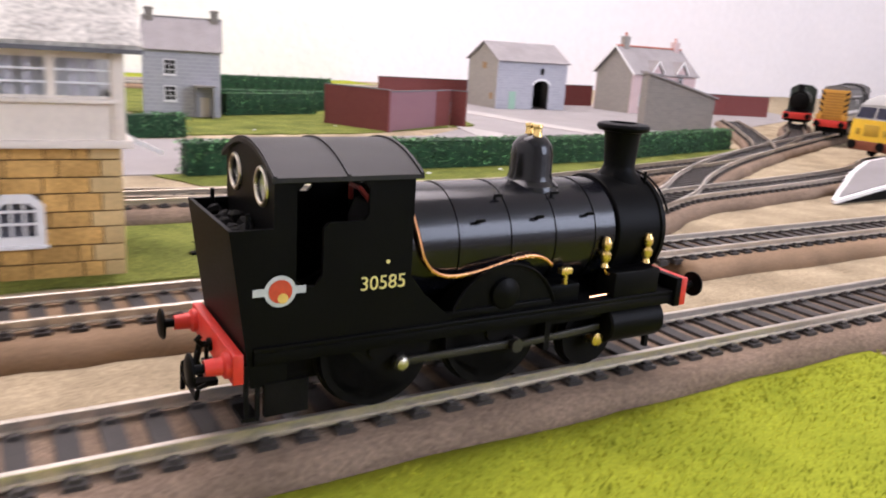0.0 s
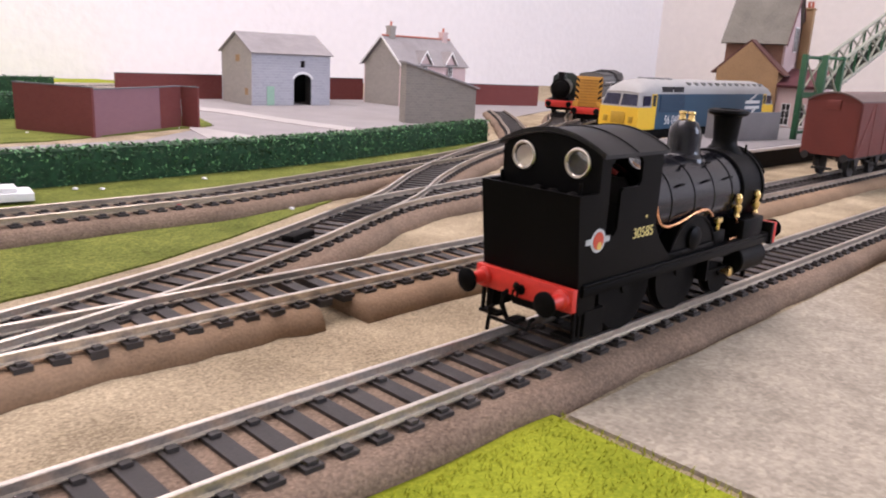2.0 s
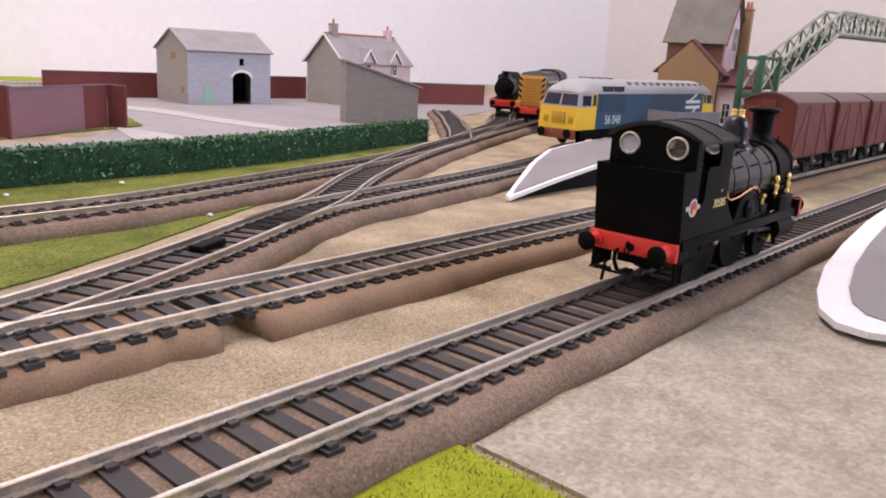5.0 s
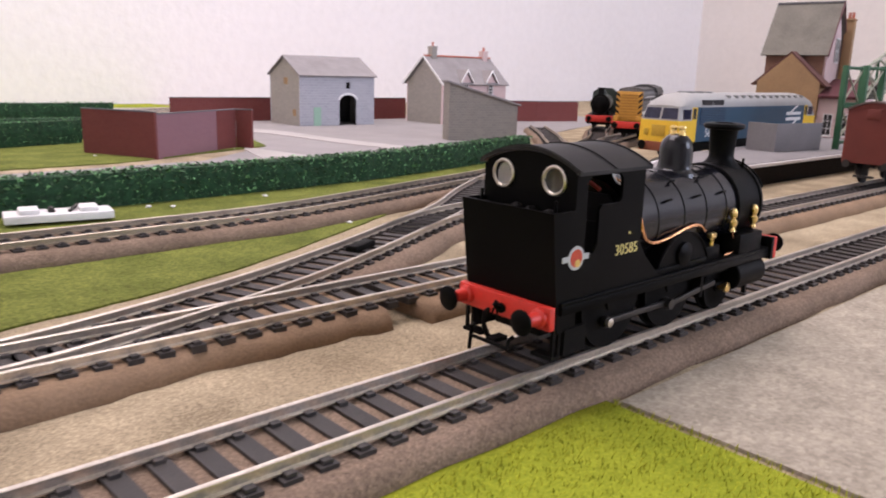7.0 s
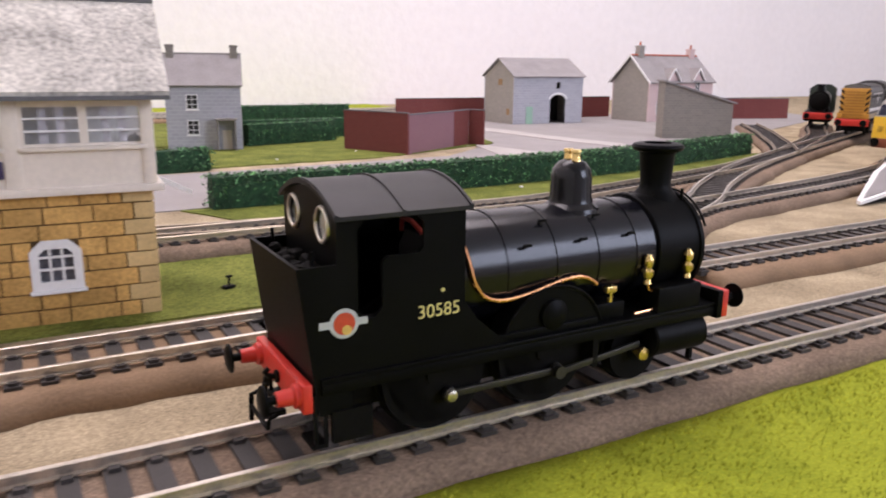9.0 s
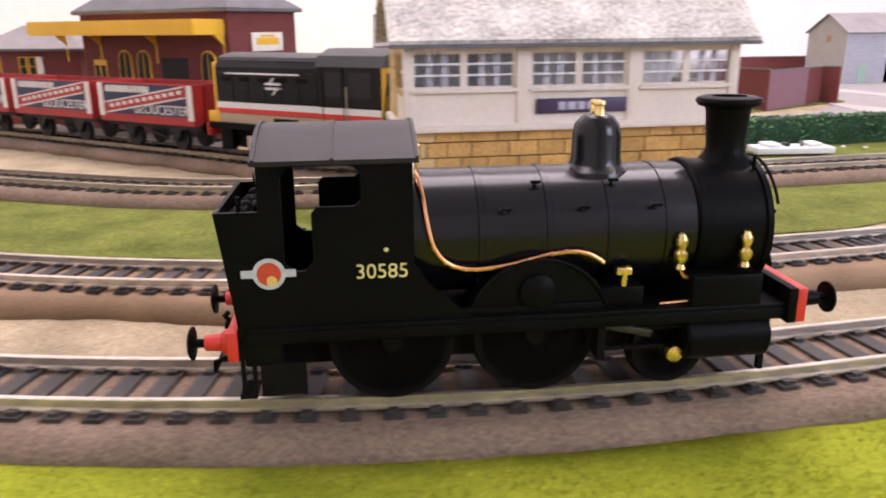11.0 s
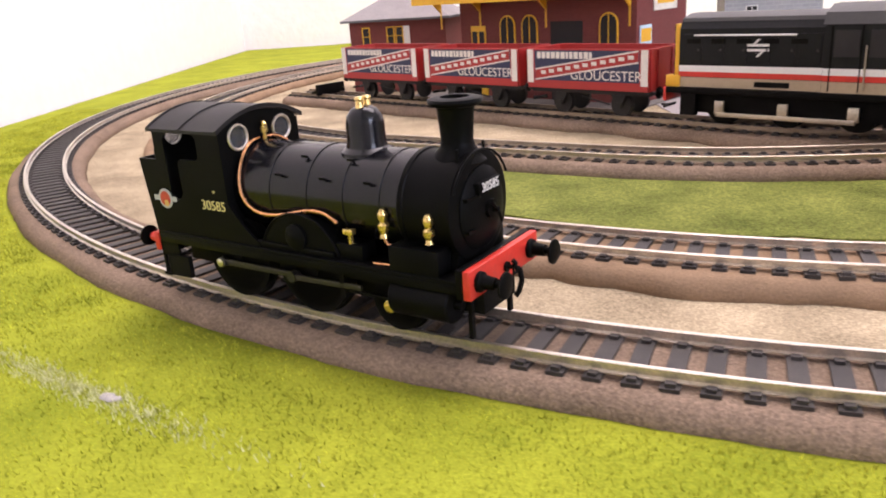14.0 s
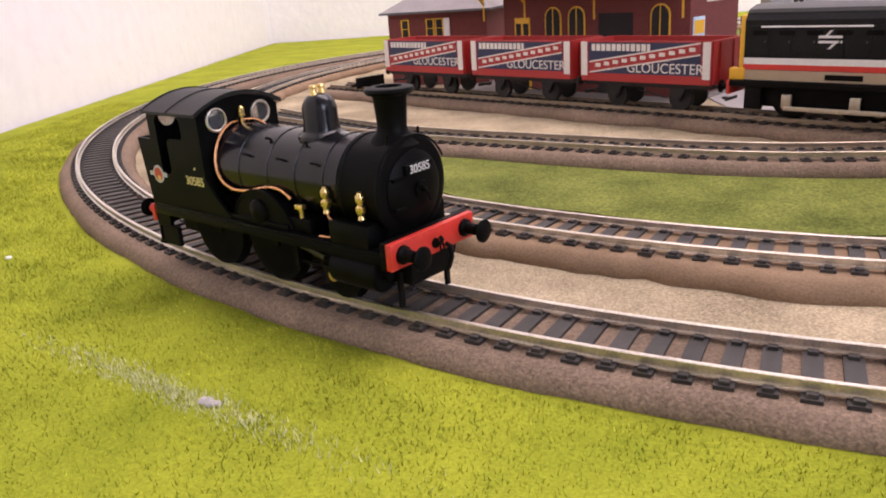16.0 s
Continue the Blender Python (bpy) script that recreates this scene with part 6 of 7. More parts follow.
box(bm, 62, 64, 2, 26, 0, 15)
single("platform_shelter", bm, wallm, "low grey card wall standing on the platform", "card wall", 470, 168, 16.2, -8)
nf = [(130, -66), (126, -57), (128, -48), (137, -41), (154, -35), (182, -29), (218, -25), (262, -22)] + [(x, -21.5) for x in range(300, 1000, 40)]
nb = [(1000, -170), (600, -170), (300, -140), (210, -112), (156, -88)]
tf = [(141, -68), (138, -60), (140, -53), (148, -47), (163, -42), (188, -37), (222, -33), (264, -30)] + [(x, -29.5) for x in range(300, 1000, 40)]
tb = [(996, -165), (600, -165), (304, -135), (216, -108), (164, -87)]
platform("near_platform", nf[::-1] + nb[::-1], tf[::-1] + tb[::-1], None, "grey curved platform ramp with broad white edge", lambda x: min(15.5, 4.5 + max(0, x - 130) * 0.06))

# ---------------------------------------------------------------- vans on the second track
VAN = mat("van_bauxite", (0.135, 0.021, 0.012), 0.6, vary=0.15, s1=80, s2=1200)
VROOF = mat("van_roof", (0.13, 0.085, 0.075), 0.5, vary=0.15)


VFRAME = mat("van_frame_bauxite", (0.19, 0.055, 0.042), 0.6, vary=0.15)


def van(x):
    w = thing("box_van", x, 67, RT, 0, "reddish-brown planked goods van with rounded roof", "wagon", "goods vans in a train")
    wagon_chassis(w, 76, 40)
    ysv = np.linspace(-15.6, 15.6, 13)
    def rz_(y):
        return 46.0 + 5.0 * (1 - (y / 15.6) ** 2)
    for d in (-1, 1):
        bm = B()
        prism(bm, [(-15.5, 13.5), (15.5, 13.5), (15.5, 46.0)] + [(y, rz_(y) - 0.2) for y in ysv[::-1]] + [(-15.5, 46.0)], "x", d * 37.0, d * 38.0)
        e = part("end", bm, VAN, w)
        for k in range(14):
            bm = B()
            box(bm, d * 38.0, d * 38.25, -15.3, 15.3, 13.8 + k * 2.3, 15.8 + k * 2.3)
            part("plank", bm, VAN, e, smooth=0)
        bm = B()
        box(bm, d * 38.0, d * 39.2, -4, 4, 41, 47, 0.2)
        part("vent_hood", bm, VAN, e)
    for s in (-1, 1):
        bm = B()
        box(bm, -37, 37, s * 15.0 - 0.5, s * 15.0 + 0.5, 13.5, 46)
        sd = part("side", bm, VAN, w)
        for k in range(11):
            for x0, x1 in ((-37.5, -13), (-12.4, 12.4), (13, 37.5)):
                bm = B()
                box(bm, x0, x1, s * 15.6 - 0.15, s * 15.6 + 0.15, 13.8 + k * 2.8, 16.4 + k * 2.8)
                part("plank", bm, VAN, sd, smooth=0)
        for xa in (-37, -13, 12, 36):
            bm = B()
            box(bm, xa, xa + 1, s * 15.9 - 0.3, s * 15.9 + 0.3, 13.5, 45.5)
            part("frame_post", bm, VFRAME, sd, smooth=0)
        for xa, xb in ((-35.4, -15), (35.4, 15)):
            bm = B()
            prism(bm, [(xa, 14), (xa + 1.6, 14), (xb, 44.5), (xb - 1.6, 44.5)], "y", s * 15.6, s * 16.2)
            part("frame_brace", bm, VFRAME, sd, smooth=0)
    bm = B()
    prism(bm, [(y, rz_(y)) for y in ysv] + [(y, rz_(y) + 0.9) for y in ysv[::-1]], "x", -39.5, 39.5)
    part("roof", bm, VROOF, w)
    return w


for k in range(5):
    van(418 + k * 86)

# ---------------------------------------------------------------- main line diesel, far shunter and far steam engine
BLUE = mat("rail_blue", (0.016, 0.066, 0.115), 0.45, vary=0.1)
PALEGREY = mat("pale_grey_roof", (0.36, 0.355, 0.335), 0.6, vary=0.08)
DYEL = mat("warning_yellow", (0.80, 0.50, 0.02), 0.5, vary=0.06)
FGREY = mat("far_grey", (0.13, 0.13, 0.13), 0.6, vary=0.15)
FAINTGREY = mat("vent_grey", (0.20, 0.20, 0.19), 0.6, vary=0.15)
PANELOCHRE = mat("panel_ochre", (0.5, 0.3, 0.02), 0.5)
RUST = mat("rusty_red", (0.22, 0.06, 0.025), 0.6, vary=0.2)
NAVYGRILLE = mat("dark_blue_grille", (0.012, 0.03, 0.06), 0.6, vary=0.2)
dl = thing("diesel_locomotive", 395, 228, RT, 1.2, "blue main line diesel with yellow cabs and grey roof", "locomotive")
dl.scale = (1.0, 1.0, 1.09)
bm = B()
prism(bm, [(-17, 12), (17, 12), (17, 37), (-17, 37)], "x", 29, 231)
body = part("body", bm, BLUE, dl)


def roof_loft(bm, sections):
    """Rounded roof sections (x, height, half-width) joined one to the next."""
    rings = []
    for x, h, w in sections:
        rings.append([bm.verts.new((x, w * c, 36.8 + h * z)) for c, z in ((-1, 0), (-0.985, 0.28), (-0.88, 0.58), (-0.62, 0.86), (-0.3, 0.98), (0, 1), (0.3, 0.98), (0.62, 0.86), (0.88, 0.58), (0.985, 0.28), (1, 0))])
    for p, q in zip(rings, rings[1:]):
        for i in range(10):
            bm.faces.new((p[i], p[i + 1], q[i + 1], q[i]))
        bm.faces.new((p[10], p[0], q[0], q[10]))
    bm.faces.new(rings[0])
    bm.faces.new(rings[-1][::-1])
    bmesh.ops.recalc_face_normals(bm, faces=bm.faces)
    return bm


rf = part("roof", roof_loft(B(), [(6, 1.2, 14.0), (8, 3.6, 15.4), (13, 6.8, 16.4), (21, 9.2, 17.0), (32, 10.2, 17.05), (228, 10.2, 17.05), (239, 9.2, 17.0), (247, 6.8, 16.4), (252, 3.6, 15.4), (254, 1.2, 14.0)]), PALEGREY, dl)
for k in range(12):
    for s in (-1, 1):
        bm = B()
        box(bm, 82 + k * 13, 86 + k * 13, s * 12.6 - 2.2, s * 12.6 + 2.2, 43.0, 45.3, 0.2)
        part("roof_vent", bm, FAINTGREY, rf)
for x in (36, 50, 64):
    bm = B()
    box(bm, x, x + 6, -6, 6, 46.6, 47.6, 0.3)
    part("roof_hatch", bm, FGREY, rf)
CABGLASS = mat("cab_glass", (0.022, 0.024, 0.045), 0.15, vary=0.4, s1=200, spec=0.25)
for a, d, tag in ((2.0, 1, "front_cab"), (258.0, -1, "rear_cab")):
    b = a + d * 27
    bm = B()
    prism(bm, [(a, 12), (b, 12), (b, 36.8), (a + d * 19.5, 36.8), (a + d * 19.5, 27.4), (a + d * 0.8, 27.4)], "y", -17, 17)
    cb = part(tag, bm, DYEL, dl, "yellow cab end")
    bm = B()
    low, top = [(a + d * 1.0, -16.4), (a + d * 19.4, -16.9), (a + d * 19.4, 16.9), (a + d * 1.0, 16.4)], [(a + d * 4.4, -14.2), (a + d * 19.4, -16.8), (a + d * 19.4, 16.8), (a + d * 4.4, 14.2)]
    lo = [bm.verts.new((x, y, 27.5)) for x, y in low]
    hi = [bm.verts.new((x, y, 37.8)) for x, y in top]
    for i in range(4):
        bm.faces.new((lo[i], lo[(i + 1) % 4], hi[(i + 1) % 4], hi[i]))
    bm.faces.new(lo)
    bm.faces.new(hi[::-1])
    bmesh.ops.recalc_face_normals(bm, faces=bm.faces)
    band = part("window_band", bm, PALEGREY, cb, "pale grey windscreen surround")
    for s in (-1, 1):
        bm = B()
        q = [bm.verts.new((a + d * (1.0 + 3.4 * f - 0.25), s * (0.8 + w * (14.4 - 2.0 * f)), 27.5 + 10.3 * f)) for f, w in ((0.10, 0), (0.10, 1), (0.84, 1), (0.84, 0))]
        q2 = [bm.verts.new(v.co + Vector((d * 0.5, 0, 0))) for v in q]
        bm.faces.new(q)
        bm.faces.new(q2[::-1])
        for i in range(4):
            bm.faces.new((q[i], q2[i], q2[(i + 1) % 4], q[(i + 1) % 4]))
        bmesh.ops.recalc_face_normals(bm, faces=bm.faces)
        part("windscreen", bm, CABGLASS, band, "dark raked windscreen", smooth=0)
        bm = B()
        x0, x1 = sorted((a + d * 7.0, a + d * 17.6))
        box(bm, x0, x1, s * 16.75 - 0.3, s * 16.75 + 0.3, 28.6, 35.4)
        part("quarter_light", bm, CABGLASS, band, smooth=0)
        bm = B()
        x0, x1 = sorted((a + d * 20.8, a + d * 25.2))
        box(bm, x0, x1, s * 17 - 0.25, s * 17 + 0.25, 28.4, 36.0)
        part("door_window", bm, DARK, cb, smooth=0)
        bm = B()
        lathe(bm, [(1.8, 0), (1.3, 1), (1.3, 4), (3.4, 4.3), (3.2, 5)], 14, rot(a, s * 11.4, 9.5, 0, -90 * d, 0))
        part("buffer", bm, UNDER, cb)
        bm = B()
        x0, x1 = sorted((a - d * 0.5, a + d * 0.4))
        box(bm, x0, x1, s * 11 - 1.8, s * 11 + 1.8, 16.6, 21.0, 0.3)
        part("lamp_cluster", bm, PANELOCHRE, cb)
    bm = B()
    x0, x1 = sorted((a - d * 1.0, a + d * 0.5))
    box(bm, x0, x1, -16, 16, 5.5, 12.2, 0.3)
    part("buffer_beam", bm, RUST, cb, "rusty red buffer beam")
    bm = B()
    x0, x1 = sorted((a - d * 0.4, a + d * 0.4))
    box(bm, x0, x1, -6, 6, 16, 24, 0.2)
    part("headcode_panel", bm, PANELOCHRE, cb)
for s in (-1, 1):
    for k in range(2):
        bm = B()
        box(bm, 36 + k * 18, 52 + k * 18, s * 16.7 - 0.5, s * 16.7 + 0.5, 38.2, 42.0)
        part("roof_window", bm, DARK, body, smooth=0)
    bm = B()
    box(bm, 34, 74, s * 17.0 - 0.25, s * 17.0 + 0.25, 24, 36)
    gr = part("side_grille", bm, NAVYGRILLE, body, smooth=0)
    for k in range(9):
        bm = B()
        box(bm, 34.5, 73.5, s * 17.3 - 0.1, s * 17.3 + 0.1, 24.8 + k * 1.25, 25.3 + k * 1.25)
        part("grille_slat", bm, BLUE, gr, smooth=0)
    text_part("loco_number", "56 048", 9.2, WHITE, body, pose((56 if s < 0 else 204) * MM, s * 17.06 * MM, 18.0 * MM, 90, 0, 0 if s < 0 else 180), "white painted number")
    bm = B()
    for z in (24.2, 28.8):
        box(bm, 192, 224, s * 17.1 - 0.1, s * 17.1 + 0.1, z, z + 2.6)
    prism(bm, [(199, 17), (203.5, 17), (217, 24.4), (212.5, 24.4)], "y", s * 17.0, s * 17.2)
    prism(bm, [(217, 36.6), (212.5, 36.6), (199, 31.2), (203.5, 31.2)], "y", s * 17.0, s * 17.2)
    part("white_arrow", bm, WHITE, body, smooth=0)
    for bx in (50, 210):
        for k in (-26, 0, 26):
            bm = B()
            lathe(bm, [(6.2, -1), (6.8, 0.6), (6.8, 1.4), (2, 1.6)], 20, rot(bx + k, s * 8.6, 6.6, 90 * s, 0, 0))
            part("wheel", bm, UNDER, dl)
        bm = B()
        box(bm, bx - 36, bx + 36, s * 13 - 1, s * 13 + 1, 5, 11, 0.4)
        part("bogie_side", bm, UNDER, dl)
    bm = B()
    box(bm, 92, 162, s * 8, s * 15, 4, 12, 0.4)
    part("fuel_tank", bm, UNDER, dl)

OBROWN = mat("faded_orange", (0.55, 0.27, 0.03), 0.55, vary=0.12)
shunter(588, 376, 23, FGREY, FGREY, OBROWN, "grey diesel shunter with orange striped front in the yard", False)

se = thing("steam_engine", 612, 446, RT, 33, "dark green steam engine with red buffer beam in the yard", "locomotive")
DGREEN = mat("dark_green_paint", (0.02, 0.03, 0.022), 0.45, vary=0.2)
bm = B()
lathe(bm, [(10.5, 4), (10.5, 80)], 28, rot(0, 0, 30, 0, 90, 0))
part("boiler", bm, DGREEN, se)
bm = B()
lathe(bm, [(11.2, 0), (11.2, 14)], 28, rot(0, 0, 30, 0, 90, 0))
lathe(bm, [(9, 0), (8, -1.5), (3, -2.6), (0.5, -2.8)], 24, rot(0, 0, 30, 0, 90, 0))
part("smokebox", bm, UNDER, se)
bm = B()
lathe(bm, [(5, 40), (3.8, 42), (3.5, 47), (4.6, 48.5), (3, 48.6)], 18, rot(7, 0, 0))
part("chimney", bm, UNDER, se)
bm = B()
lathe(bm, [(5.5, 39.6), (4.6, 42), (4, 44.5), (1, 45.5)], 18, rot(40, 0, 0))
part("dome", bm, DGREEN, se)
bm = B()
prism(bm, [(-15, 16), (15, 16), (15, 42), (8, 47), (-8, 47), (-15, 42)], "x", 80, 104)
part("cab", bm, DGREEN, se)
bm = B()
box(bm, -3, 104, -15, 15, 15, 17)
box(bm, 0, 100, -9, 9, 6, 15)
part("footplate", bm, UNDER, se)
bm = B()
box(bm, -4.4, -3, -15.5, 15.5, 9.5, 17, 0.2)
bb = part("buffer_beam", bm, REDPAINT, se, "red buffer beam")
for s in (-1, 1):
    bm = B()
    lathe(bm, [(2, 0), (1.4, 1), (1.4, 4), (3.2, 4.3), (3.1, 5)], 14, rot(-4.4, s * 11.4, 13.2, 0, -90, 0))
    part("buffer", bm, UNDER, bb)
    for xw in (30, 62, 90):
        rolling_wheel(se, 11, xw, s, UNDER)
    bm = B()
    lathe(bm, [(4.6, 4), (4.6, 20)], 18, rot(0, s * 11.5, 11, 0, 90, 0))
    part("cylinder", bm, UNDER, se)

# ---------------------------------------------------------------- footbridge and tall station house
BGREEN = mat("bridge_green", (0.012, 0.085, 0.03), 0.55, vary=0.12)
BDARK = mat("bridge_deck_shade", (0.06, 0.065, 0.05), 0.7, vary=0.15)
BCREAM = mat("bridge_grey_green", (0.34, 0.345, 0.26), 0.6, vary=0.1)
fb = thing("footbridge", 530, 146, 15.5, 0, "green lattice footbridge with a stair rising from the platform", "footbridge")


def lattice(parent, a, b, h, y, n, name):
    """A lattice girder between two points of the side view."""
    ax, az = a
    bx, bz = b
    for za, zb in ((0, 0), (h, h)):
        bm = B()
        rod(bm, (ax, y, az + za), (bx, y, bz + zb), 1.5, 6)
        part("girder_rail", bm, BCREAM if name == "span" else BGREEN, parent)
    for k in range(n):
        u, v = k / n, (k + 1) / n
        x0, z0, x1, z1 = ax + (bx - ax) * u, az + (bz - az) * u, ax + (bx - ax) * v, az + (bz - az) * v
        bm = B()
        rod(bm, (x0, y, z0), (x1, y, z1 + h), 0.9, 5)
        rod(bm, (x0, y, z0 + h), (x1, y, z1), 0.9, 5)
        part("lattice_brace", bm, BCREAM, parent)
        bm = B()
        rod(bm, (x0, y, z0), (x0, y, z0 + h), 1.1, 5)
        part("lattice_post", bm, BGREEN, parent)


for y in (-8, 8):
    for x in (22, 60):
        bm = B()
        box(bm, x - 2.2, x + 2.2, y - 2.2, y + 2.2, 0, 70, 0.3)
        part("post", bm, BGREEN, fb)
    lattice(fb, (22, 6), (60, 6), 30, y, 1, "tower")
    lattice(fb, (22, 38), (60, 38), 30, y, 1, "tower")
    lattice(fb, (60, 46), (217, 98), 21, y, 5, "span")
    lattice(fb, (217, 98), (480, 104), 21, y, 6, "span")
bm = B()
prism(bm, [(60, 44), (217, 96), (480, 102), (480, 100.5), (217, 94.5), (60, 42.5)], "y", -7, 7)
part("deck", bm, BDARK, fb)
for k in range(14):
    bm = B()
    box(bm, 62 + k * 10, 72 + k * 10, -7, 7, 45 + k * 3.65, 46 + k * 3.65)
    part("tread", bm, BDARK, fb)

th = thing("tall_station_house", 694, 293, 0, -81, "tall pink station house with tan gabled wing and slate roof", "house")
BROWNWALL = brick_mat("brown_brick_paper", (0.20, 0.10, 0.065), (0.25, 0.13, 0.08), (0.24, 0.16, 0.12), 3.4, 1.4, 0.1)
MAROON = mat("maroon_tile", (0.10, 0.025, 0.03), 0.7)
for nm, y0, y1 in (("front_wall", 0, 2), ("back_wall", 64, 66)):
    bm = B()
    box(bm, 0, 58, y0, y1, 0, 103)
    part(nm, bm, BROWNWALL, th)
for x0, x1, m in ((0, 2, BROWNWALL), (57.9, 60, PINK)):
    bm = B()
    prism(bm, [(2, 0), (64, 0), (64, 103), (33, 148), (2, 103)], "x", x0, x1)
    part("gable_wall", bm, m, th)
bm = B()
prism(bm, [(-5, 97), (33, 150), (33, 153), (-6.5, 98)], "x", -4, 63)
prism(bm, [(33, 150), (71, 97), (72.5, 98), (33, 153)], "x", -4, 63)
hroof = part("roof", bm, mat("moss_slate", (0.17, 0.16, 0.13), 0.85, vary=0.2, s1=50), th)
bm = B()
prism(bm, [(-7, 95.5), (33, 151.4), (73, 95.5), (73, 98.8), (33, 154.6), (-7, 98.8)], "x", 63.1, 64)
part("bargeboard", bm, MAROON, hroof, "maroon bargeboard")
bm = B()
box(bm, -4, 63, 31.6, 34.4, 152, 154.4, 0.3)
part("ridge_tiles", bm, SLATEDARK, hroof)
bm = B()
prism(bm, [(1, 0), (63, 0), (63, 70), (32, 99), (1, 70)], "y", -24, -0.2)
part("gabled_wing", bm, TAN, th, "tan card gabled wing")
bm = B()
prism(bm, [(-4, 66), (32, 99.6), (32, 101.4), (-5.5, 67)], "y", -23.6, -0.2)
prism(bm, [(32, 99.6), (68, 66), (69.5, 67), (32, 101.4)], "y", -23.6, -0.2)
part("wing_roof", bm, mat("brown_tile", (0.12, 0.05, 0.04), 0.8), th)
bm = B()
box(bm, 63.2, 104, -20, 26, 0, 56)
part("front_block", bm, PINK, th)
bm = B()
prism(bm, [(-26, 55), (28, 72), (28, 74.5), (-27, 58)], "x", 63.4, 109)
part("front_roof", bm, MAROON, th)
for x in (74, 88):
    small_window(th, x, 18, 9, 22, WHITE, -20.1)
bm = B()
box(bm, 96, 103, -20.6, -20.05, 0, 34)
part("door", bm, MAROON, th, "maroon panelled door")
chimney(th, 66, 58, 0.2, 138, 9, 10, 6, TAN, 2)
bm = B()
box(bm, 60.02, 60.5, 32, 46, 92, 116)
tw = part("gable_window", bm, DARK, th)
bm = B()
for y0, y1, z0, z1 in ((31, 32.4, 91, 117), (45.6, 47, 91, 117), (38.3, 39.7, 92.4, 115.6), (32.4, 45.6, 91, 92.4), (32.4, 45.6, 115.6, 117), (32.5, 38.2, 103, 104), (39.8, 45.5, 103, 104)):
    box(bm, 60.4, 61.2, y0, y1, z0, z1)
part("window_frame", bm, WHITE, tw, smooth=0)

# ---------------------------------------------------------------- small things by the track
wt = thing("wagon_chassis", -35, 256, 1.0, -10, "bare white plastic wagon chassis lying by the track", "wagon part")
bm = B()
box(bm, -22, 22, -8, 8, 1, 4.5, 0.4)
part("frame", bm, WHITE, wt)
for x in (-12, 12):
    bm = B()
    box(bm, x - 4, x + 4, -6, 6, 4.5, 6.5, 0.3)
    part("axle_cradle", bm, WHITE, wt)
bm = B()
rod(bm, (-3, -3, 5.2), (-3, 3, 5.2), 1.5)
rod(bm, (4, -4, 5.0), (8, 3, 6.4), 0.8)
part("metal_fitting", bm, STEEL, wt)
for x, y, rz in ((22, 186, 8), (-60, 204, -4)):
    bm = B()
    box(bm, -3.0, 3.0, -1.2, 1.2, 6.4, 7.6, 0.3)
    box(bm, 3.0, 6.5, -0.8, 0.8, 6.4, 7.2, 0.2)
    single("rail_joiner", bm, REDPAINT if x > 0 else UNDER, "small red clip lying between the rails" if x > 0 else "small black clip lying by the rails", "clip", x, y, 0, rz)
for x, y in ((4, 121), (-143, 130)):
    pt = thing("point_lever", x, y, 0.5, 20, "small black turnout lever beside the track", "lever", "turnout levers")
    bm = B()
    box(bm, -2.2, 2.2, -1.3, 1.3, 0, 1.2, 0.2)
    part("base", bm, UNDER, pt)
    bm = B()
    rod(bm, (0, 0, 1.0), (0.5, 0, 4.2), 0.35)
    box(bm, -0.8, 1.6, -0.5, 0.5, 3.9, 4.7, 0.15)
    part("handle", bm, UNDER, pt)
bm = B()
box(bm, -7, 7, -2.4, 2.4, 5.8, 8.6, 0.4)
single("turnout_motor_cover", bm, UNDER, "black turnout mechanism cover between the tracks", "turnout cover", 30, 116, 0, 24)


# ---------------------------------------------------------------- track pieces
lay_track("main_track", MAIN, "model railway track with nickel rails and black sleepers", lambda x, y: x < 330 and y < 420, seed=1)
lay_track("second_track", SECOND, "model railway track with nickel rails and black sleepers", lambda x, y: x < 260 and y < 330, seed=2)
lay_track("branch_track", BRANCH, "turnout track diverging across to the yard", lambda x, y: x < 330, seed=3)
lay_track("platform_track", PLATFORM_LINE, "track running to the far platform", lambda x, y: x < 330, seed=4)
lay_track("back_track", OUTER, "model railway track curving along the back", lambda x, y: True, RAILMID, seed=5)
lay_track("siding_track", SIDING, "siding track under the wagons and shunter", lambda x, y: True, RAILDARK, seed=6)
lay_track("yard_track", FAN, "yard track beside the hedge end", lambda x, y: False, RAILDARK, seed=7)
lay_track("yard_track", FAN2, "yard track beside the hedge end", lambda x, y: False, RAILDARK, seed=8)

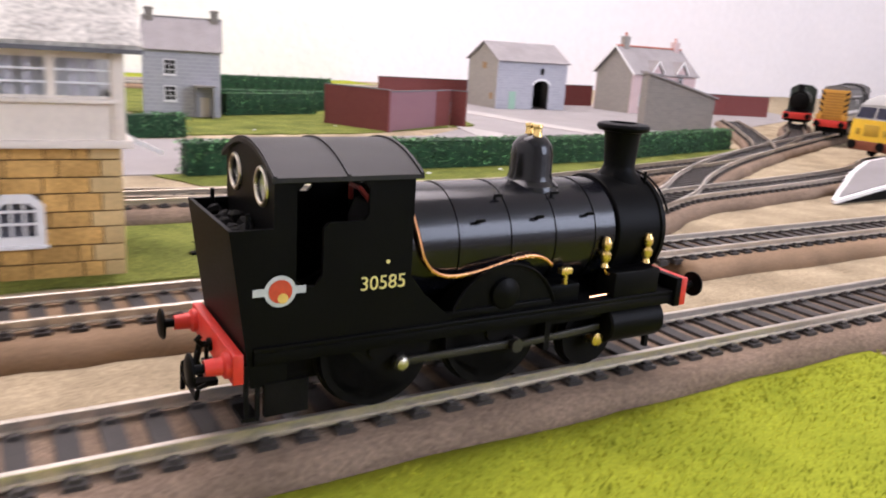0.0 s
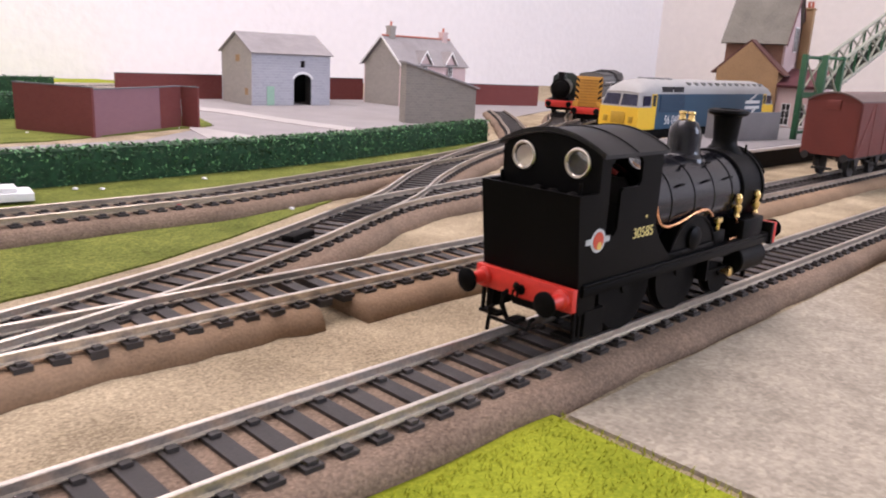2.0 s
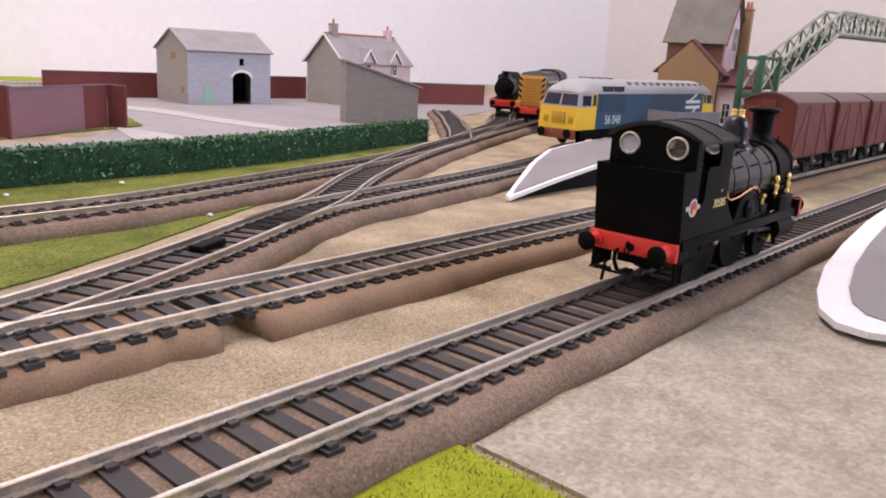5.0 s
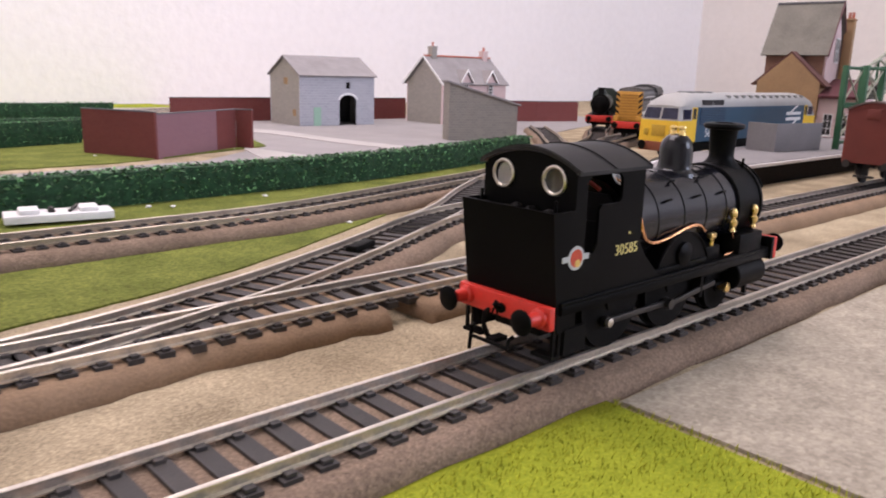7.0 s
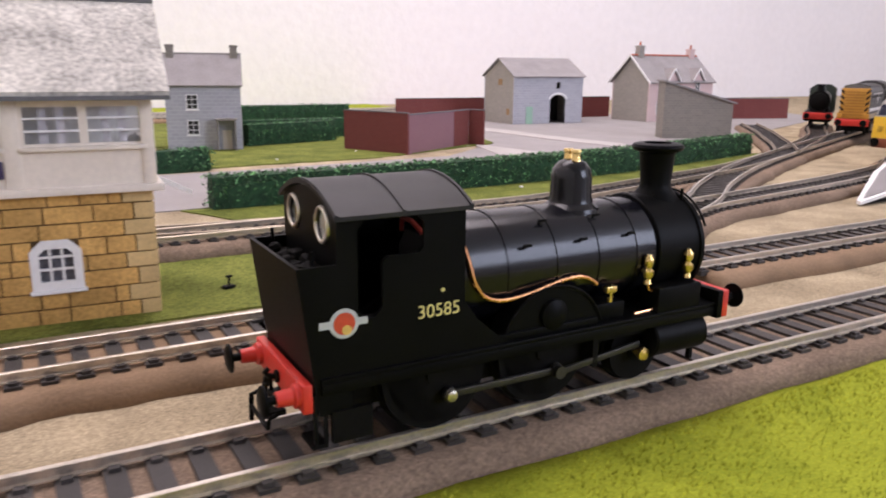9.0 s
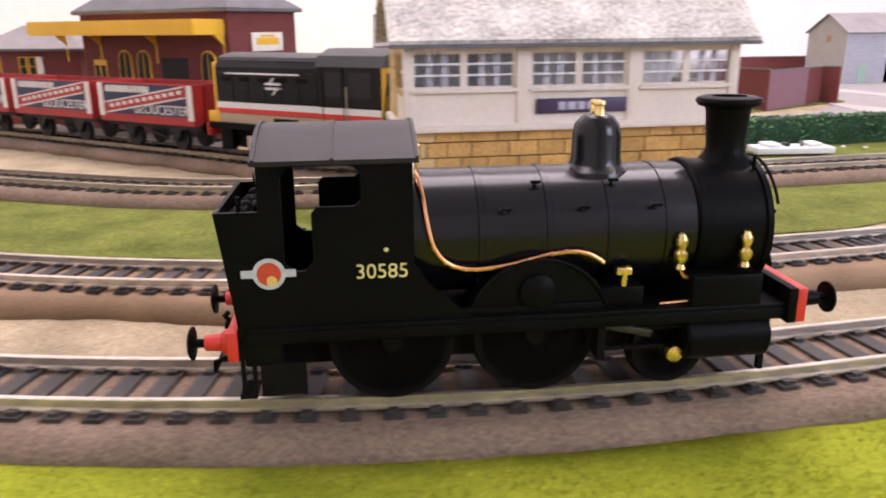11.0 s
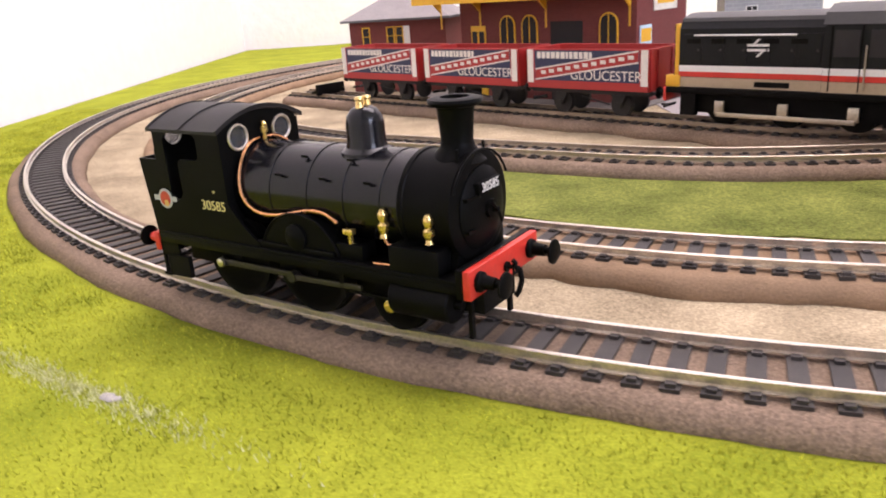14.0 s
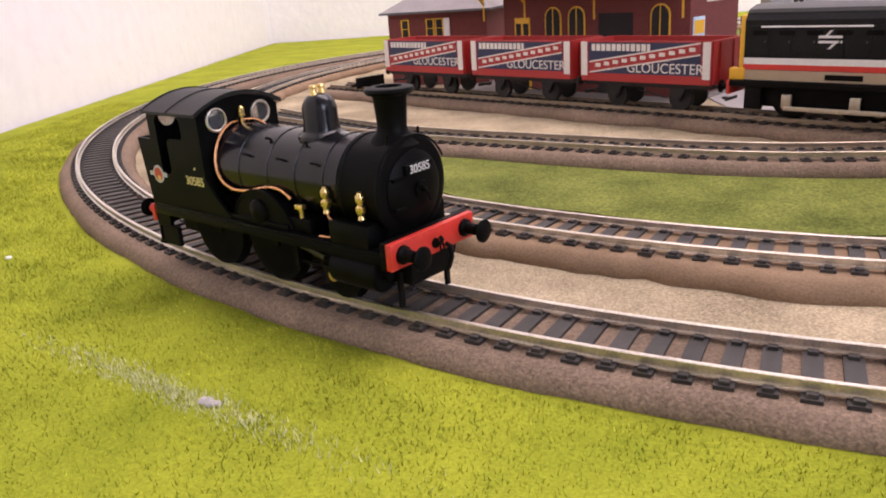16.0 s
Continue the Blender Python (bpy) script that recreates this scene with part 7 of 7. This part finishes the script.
# ---------------------------------------------------------------- what moves
TRAVEL = [(0, -81.5), (0.5, -39), (1, 8), (1.5, 55), (2, 98.5), (2.5, 133.5), (3, 159.5), (3.5, 175), (4, 183.5), (4.5, 186.5), (5, 183), (5.5, 171.5), (6, 149.5), (6.5, 112), (7, 73), (7.5, 38), (8, 0), (8.5, -38), (9, -76.5), (9.5, -114), (10, -156.5), (10.2, -174), (10.8, -225), (11.5, -285), (12.3, -353.5), (12.5, -371), (13, -410.5), (13.5, -442), (14, -467), (14.5, -489), (15, -504), (15.5, -511), (16, -512)]


def travel(t):
    """The chimney's distance along the main line (x on the straight), smooth between the rows."""
    ts, ss = [r[0] for r in TRAVEL], [r[1] for r in TRAVEL]
    i = min(max(0, int(np.searchsorted(ts, t)) - 1), len(ts) - 2)
    def slope(k):
        a, b = max(0, k - 1), min(len(ts) - 1, k + 1)
        return (ss[b] - ss[a]) / (ts[b] - ts[a])
    h = ts[i + 1] - ts[i]
    u = (t - ts[i]) / h
    return (2 * u ** 3 - 3 * u ** 2 + 1) * ss[i] + (u ** 3 - 2 * u ** 2 + u) * h * slope(i) + (-2 * u ** 3 + 3 * u ** 2) * ss[i + 1] + (u ** 3 - u ** 2) * h * slope(i + 1)


def on_main(s):
    if s >= X0:
        return s, 0.0, 0.0
    a = (X0 - s) / R1
    return X0 - R1 * math.sin(a), CY - R1 * math.cos(a), -a


def motions():
    times = [k / 30 for k in range(0, 481)]
    rows = []
    for t in times[::3]:
        x, y, a = on_main(travel(t) - 36.7)
        rows.append((t, place(x, y, RT, math.degrees(a))))
    walk(loco, rows)
    for w, r, x, s in WHEELS:
        walk(w, [(t, pose((x + 38) * MM, s * 8.6 * MM, r * MM, 0, math.degrees(travel(t) / (0.97 * r)) + 102, 0)) for t in times])
    for ob, x, s, yo in RODS:
        rows = []
        for t in times:
            th = -travel(t) / (0.97 * 11.2) - radians(102)
            px, pz = 5.0 * math.cos(th), 11.2 + 5.0 * math.sin(th)
            tilt = math.degrees(math.atan2(pz - 10.0, 26.0)) if x == -38 else 0
            rows.append((t, pose((x + 38 + px) * MM, s * yo * MM, pz * MM, 0, tilt, 0)))
        walk(ob, rows)


motions()
